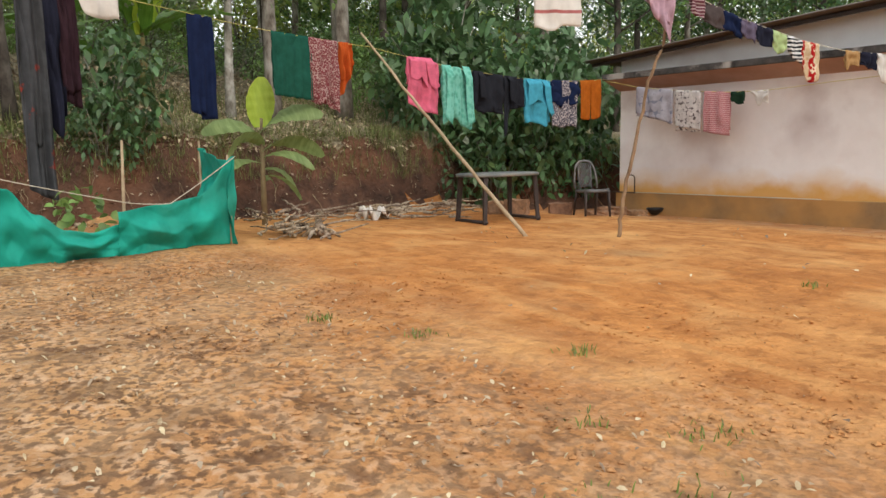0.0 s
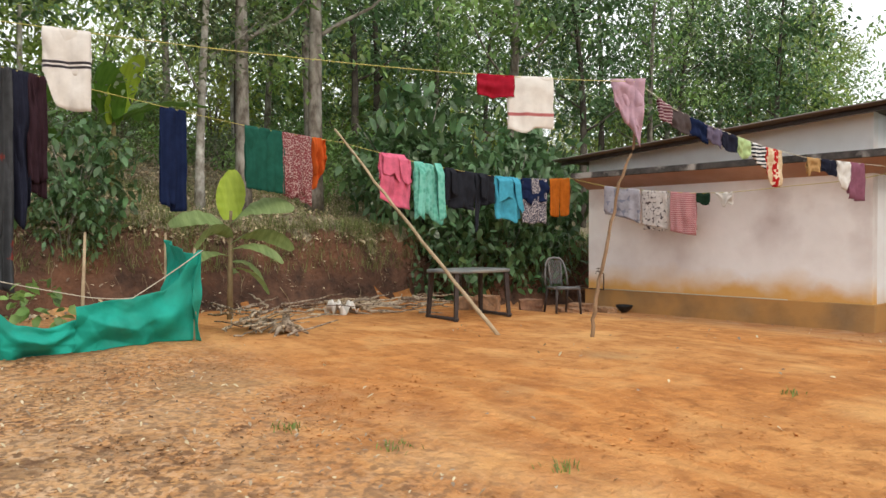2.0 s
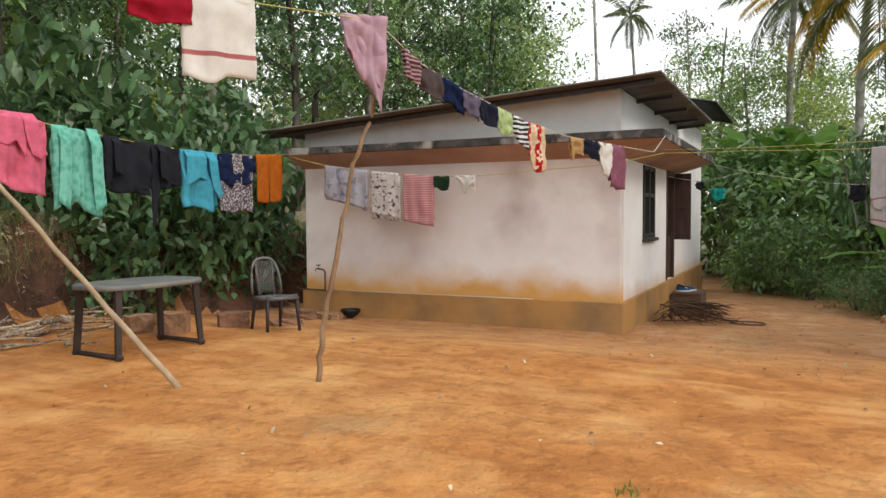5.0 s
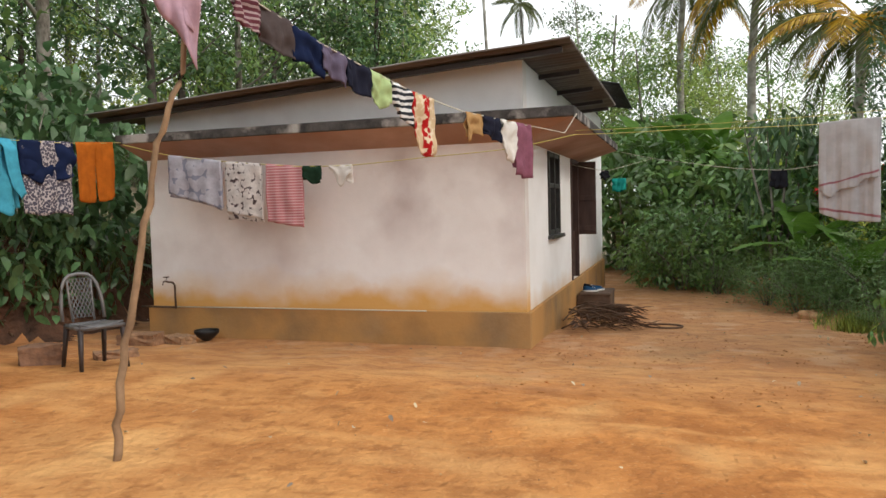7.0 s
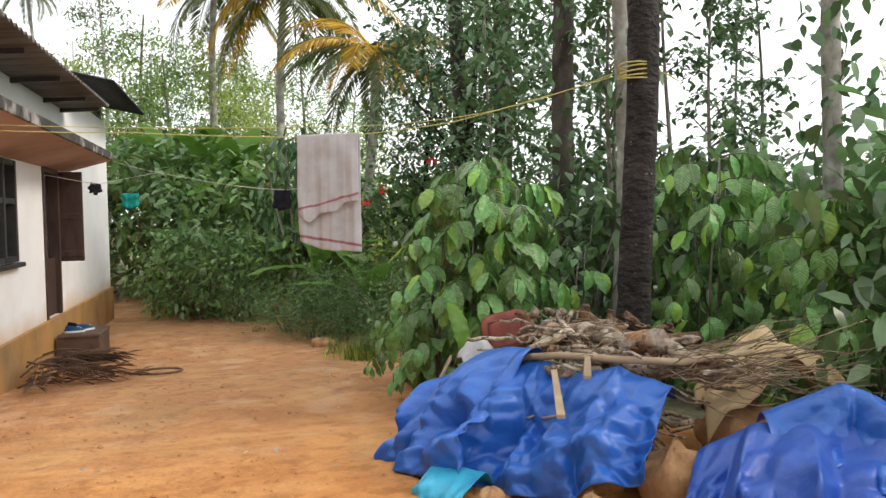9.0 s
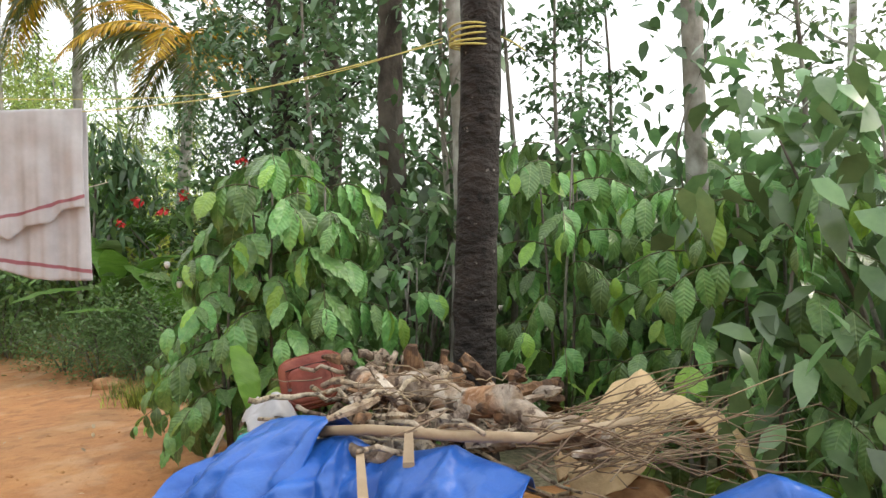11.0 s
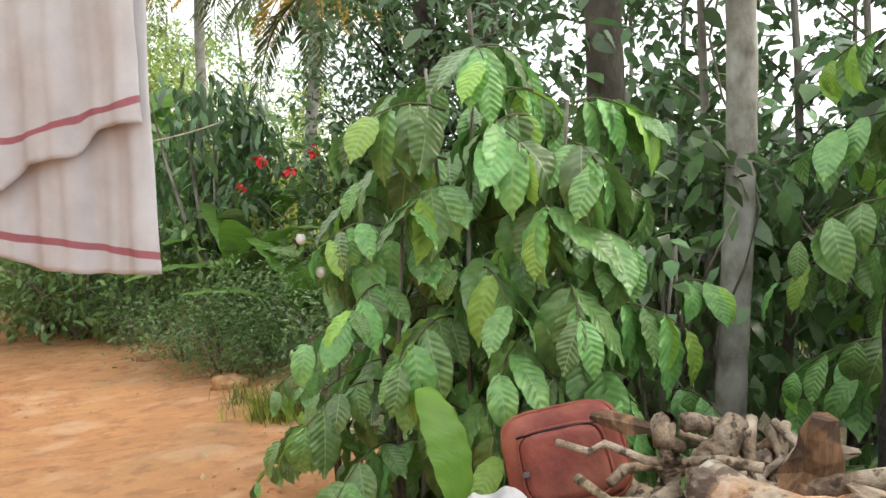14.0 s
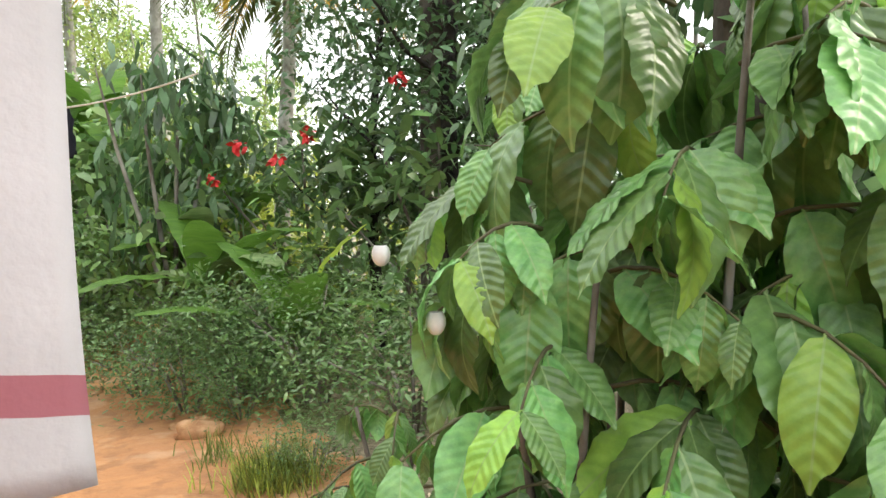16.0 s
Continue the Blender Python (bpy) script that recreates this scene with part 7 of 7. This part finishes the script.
part("sheet", Buf().grid(lambda u, v: ((u - 0.5) * 0.78, (v - 0.5) * 0.5, 0.16 * math.exp(-((u - 0.42) / 0.28) ** 2) + 0.16 * (facet(u * 3.4 + v, v * 2.6 - u, 31) - 0.5) + 0.06 * facet(u * 8 - v * 3, v * 6, 33) - 0.12 * (2 * u - 1) ** 4 - 0.10 * (2 * v - 1) ** 4), 60, 46), SACK, sk, solid=0.006)
for x, y, s in ((1.42, 8.68, 0.14), (1.93, 7.86, 0.15), (1.98, 8.92, 0.20), (2.75, 9.4, 0.25), (1.12, 9.2, 0.07)):
    rk = thing("laterite_rock", "rough orange laterite rock holding down the sheet", "rock", (x, y, gz(x, y) - 0.03))
    part("stone", Buf().grid(lambda u, v, s=s: tuple(Vector((math.cos(u * 6.2832) * math.sin(v * 3.1416), math.sin(u * 6.2832) * math.sin(v * 3.1416), 0.75 - 0.75 * math.cos(v * 3.1416))) * s * (1 + 0.35 * noise.noise((math.cos(u * 6.2832) * 2 + x, math.sin(u * 6.2832) * 2 + y, v * 3)))), 18, 12), PALEROCK, rk)

for x, y, s in ((1.04, 16.27, 0.13), (0.78, 16.9, 0.08), (0.2, 18.0, 0.09), (0.9, 16.55, 0.06)):
    rk = thing("path_rock", "pale half-buried laterite rock at the path edge", "rock", (x, y, gz(x, y) - 0.05))
    part("stone", Buf().grid(lambda u, v, s=s: tuple(Vector((math.cos(u * 6.2832) * math.sin(v * 3.1416) * 1.3, math.sin(u * 6.2832) * math.sin(v * 3.1416), 0.6 - 0.6 * math.cos(v * 3.1416))) * s * (1 + 0.4 * noise.noise((math.cos(u * 6.2832) * 2 + x, math.sin(u * 6.2832) * 2 + y, v * 3)))), 18, 12), PALEROCK, rk)

# ---- leather bag ----
bag = thing("school_bag", "worn red-brown leatherette bag on the firewood", "bag", (1.95, 11.02, 0.30), 38)
def bag_fn(u, v):
    a = u * 6.2832
    e = 0.45
    c, s = math.copysign(abs(math.cos(a)) ** e, math.cos(a)), math.copysign(abs(math.sin(a)) ** e, math.sin(a))
    return (0.185 * c + 0.008 * noise.noise((u * 9, v * 5, 1)), 0.0, 0.15 * s)
rows_ = [(-0.075, 0.0), (-0.075, 0.6), (-0.07, 0.9), (-0.05, 1.0), (0.05, 1.0), (0.07, 0.9), (0.075, 0.6), (0.075, 0.0)]
def bag_surf(u, v):
    y, k = rows_[round(v * 7)]
    p = bag_fn(u, v)
    return (p[0] * k, y + 0.012 * noise.noise((u * 8, v * 4, 3)), 0.15 + p[2] * k + 0.01 * noise.noise((u * 7, v * 3, 5)))
part("body", Buf().grid(bag_surf, 64, 7), LEATHER, bag)
def pocket(u, v):
    y, k = ((-0.09, 0.0), (-0.098, 0.55), (-0.092, 0.68), (-0.07, 0.72))[round(v * 3)]
    p = bag_fn(u, v)
    return (p[0] * k, y, 0.13 + p[2] * k)
part("pocket", Buf().grid(pocket, 48, 3), LEATHER, bag)
for k, y in ((0.735, -0.082), (1.0, -0.05), (1.0, 0.05)):
    part("piping", Buf().tube([(bag_fn(i / 40, 0)[0] * k, y, (0.13 if k < 1 else 0.15) + bag_fn(i / 40, 0)[2] * k) for i in range(41)], 0.006, 5, caps=False), LEATHER, bag)
part("zip", Buf().tube([(-0.13, -0.084, 0.23), (0.0, -0.09, 0.235), (0.13, -0.084, 0.23)], 0.004, 5), BLACK, bag)
part("buckle", Buf().box((-0.12, -0.10, 0.12), (0.02, 0.006, 0.016)), PLASTIC, bag)
bag.matrix_basis = pose(1.925, 11.04, 0.355, -16, -14, -30)
prag = thing("rag", "dirty white crumpled cloth beside the bag", "rag", (1.62, 10.93, 0.46))
part("sheet", Buf().grid(lambda u, v: ((u - 0.5) * 0.3, (v - 0.5) * 0.25, 0.09 * noise.noise((u * 2.4, v * 2.4, 12)) + 0.02 * noise.noise((u * 8, v * 8, 2)) - 0.10 * (2 * u - 1) ** 2 - 0.08 * (2 * v - 1) ** 2), 22, 22), C_BIG2, prag, solid=0.004)

# ---- stones, tufts, leaf litter ----
def blades(buf, at, n, h, rng, spread):
    for k in range(n):
        a = rng.uniform(0, 6.283)
        b = Vector(at) + Vector((rng.gauss(0, spread), rng.gauss(0, spread), 0))
        t = b + Vector((math.cos(a) * h * 0.5, math.sin(a) * h * 0.5, h * rng.uniform(0.5, 1.1)))
        m = b.lerp(t, 0.5) + Vector((0, 0, h * 0.12))
        s = Vector((-math.sin(a), math.cos(a), 0)) * 0.004
        o = len(buf.v)
        buf.v.extend([tuple(b - s), tuple(b + s), tuple(m + s * 0.8), tuple(m - s * 0.8), tuple(t)])
        buf.f.extend([(o, o + 1, o + 2, o + 3), (o + 3, o + 2, o + 4)])


post = thing("fence_post", "bare bamboo post beside the coffee bushes", "post", (3.4, 8.21, gz(3.4, 8.21) - 0.1))
part("shaft", Buf().tube([(0, 0, 0), (0.01, 0, 0.8), (0, 0.02, 1.7)], [0.03, 0.028, 0.025], 9, 0.06, random.Random(2)), BAMBOO, post)
gr_ = random.Random(31)
for x, y, n, h, sp in ((1.42, 14.9, 260, 0.30, 0.13), (1.15, 15.6, 90, 0.22, 0.10), (-2.6, 2.9, 40, 0.05, 0.05), (-1.9, 3.2, 40, 0.05, 0.05), (-1.1, 3.7, 40, 0.06, 0.05), (0.2, 2.0, 60, 0.07, 0.06), (0.5, 2.6, 40, 0.06, 0.06), (-1.0, 6.3, 30, 0.05, 0.04), (0.65, 2.35, 60, 0.05, 0.12), (0.25, 2.75, 50, 0.05, 0.10), (-0.1, 3.3, 40, 0.04, 0.08), (0.05, 2.45, 40, 0.04, 0.10), (-0.5, 3.0, 30, 0.04, 0.06)):
    b = Buf()
    blades(b, (0, 0, 0), n, h, gr_, sp)
    g_ = tagged(new("grass_tuft", b.mesh("grass_tuft", GRASS)), "small tuft of green grass in the soil", "grass", "", "stuff")
    g_.location = (x, y, gz(x, y))
TUFT = (1.36, 14.93)
tuft_ = thing("grass_tuft", "fluffy yellow green grass tuft at the path edge", "grass", (0, 0, 0))
tb_ = Buf()
for k in range(70):
    x, y = TUFT[0] + gr_.gauss(0, 0.10), TUFT[1] + gr_.gauss(0, 0.10)
    blades(tb_, (x, y, gz(x, y)), 9, gr_.uniform(0.10, 0.26), gr_, 0.06)
part("foliage", tb_, LEAF_C, tuft_)
fringe = Buf()
for k in range(4600):
    y = gr_.uniform(-4, 16)
    x = float(bank_foot(y)) - (gr_.uniform(0.30, 0.9) if k % 2 else gr_.uniform(0.35, 4.5))
    blades(fringe, (x, y, gz(x, y) + 0.03), 5, gr_.uniform(0.10, 0.34), gr_, 0.08)
tagged(new("bank_grass", fringe.mesh("bank_grass", DRYGRASS)), "dry and green grass hanging over the bank edge", "grass", "", "stuff")
slope_rng = np.random.default_rng(88)
sl_ = Buf()
sy_ = slope_rng.uniform(-4, 12, 20000)
sx_ = bank_foot(sy_) - 0.55 - 7 * slope_rng.random(20000) ** 1.5
leaf_cloud(sl_, np.stack([sx_, sy_, ground_z(sx_, sy_) + slope_rng.uniform(0.02, 0.09, 20000)], 1), 0.075, slope_rng, droop=0.1, aspect=0.5)
tagged(new("slope_litter", sl_.mesh("slope_litter", DRYLEAF)), "dry brown leaf litter on the slope above the bank", "leaf litter", "", "stuff")
roots = Buf()
for k in range(120):
    y = gr_.uniform(-3, 13)
    x = float(bank_foot(y)) - gr_.uniform(0.2, 0.6)
    z = gz(x, y)
    stick(roots, (x, y, z + 0.05), gr_.uniform(-0.8, 0.8), -1.1, gr_.uniform(0.15, 0.5), 0.006, gr_, 0.2)
tagged(new("hanging_roots", roots.mesh("hanging_roots", TWIG)), "thin roots hanging from the earth bank", "roots", "", "stuff")


def stones(name, label, n, place, size, m, seed):
    r = random.Random(seed)
    b = Buf()
    for k in range(n):
        x, y = place(r)
        s = r.uniform(*size) * (1 if r.random() < 0.85 else 1.8)
        z = gz(x, y) + s * 0.15
        o = len(b.v)
        for dx, dy, dz in ((1, 0, 0), (0, 1, 0), (-1, 0, 0), (0, -1, 0), (0, 0, 0.6), (0, 0, -0.6)):
            b.v.append((x + dx * s * r.uniform(0.6, 1.2), y + dy * s * r.uniform(0.6, 1.2), z + dz * s * r.uniform(0.6, 1.1)))
        b.f.extend([(o + i, o + (i + 1) % 4, o + 4) for i in range(4)] + [(o + (i + 1) % 4, o + i, o + 5) for i in range(4)])
    return tagged(new(name, b.mesh(name, m, False)), label, "stones", "", "stuff")


stones("pebbles", "small pebbles and clods on the soil", 900, lambda r: (r.uniform(-8, 3), r.uniform(-0.5, 15)), (0.003, 0.009), PALESTONE, 1)
stones("clods", "dry clods of trampled soil", 9000, lambda r: (r.uniform(-6.5, 2.5), abs(r.gauss(2.6, 1.2)) + 0.2), (0.005, 0.014), SOIL, 2)
stones("path_clods", "clods and grit on the path", 1500, lambda r: (r.uniform(-2.5, 1.6), r.uniform(9.5, 17)), (0.004, 0.014), SOIL, 5)
lt = Buf()
lg = np.random.default_rng(3)
def litter(n, x0, x1, y0, y1, size, ok=lambda x, y: True):
    xs, ys = lg.uniform(x0, x1, n), lg.uniform(y0, y1, n)
    k = np.array([ok(a, c) for a, c in zip(xs, ys)])
    xs, ys = xs[k], ys[k]
    leaf_cloud(lt, np.stack([xs, ys, ground_z(xs, ys) + 0.03], 1), size, lg, droop=0.0, aspect=0.5, up=2.5)
litter(1500, -5, 2.2, 0.2, 3.2, 0.035)
litter(1200, -9.9, -8.6, -3, 12, 0.07)
litter(9000, -14, -9.6, -3, 14, 0.065)
litter(2500, -20, -14, -4, 16, 0.14)
litter(260, -9.2, 2.5, 0, 15, 0.05, lambda x, y: not (-7.5 < x < -2 and y > 12))
litter(300, 1.6, 3.2, 12, 19, 0.08)
tagged(new("leaf_litter", lt.mesh("leaf_litter", DRYLEAF)), "dry brown leaf litter on the ground", "leaves", "", "stuff")
# red flowers in the shrubs
for x, y, z in ((1.72, 16.5, 1.61), (1.95, 16.4, 1.80), (1.5, 16.9, 1.75), (2.6, 16.0, 2.2), (1.3, 17.3, 1.5)):
    b = Buf()
    fg = np.random.default_rng(int(z * 100))
    leaf_cloud(b, fg.normal(0, 0.025, (16, 3)), 0.06, fg, aspect=0.7)
    f_ = tagged(new("red_flower", b.mesh("red_flower", REDFLOWER)), "red flower head on the shrub", "flower", "red flowers")
    f_.location = (x, y, z)
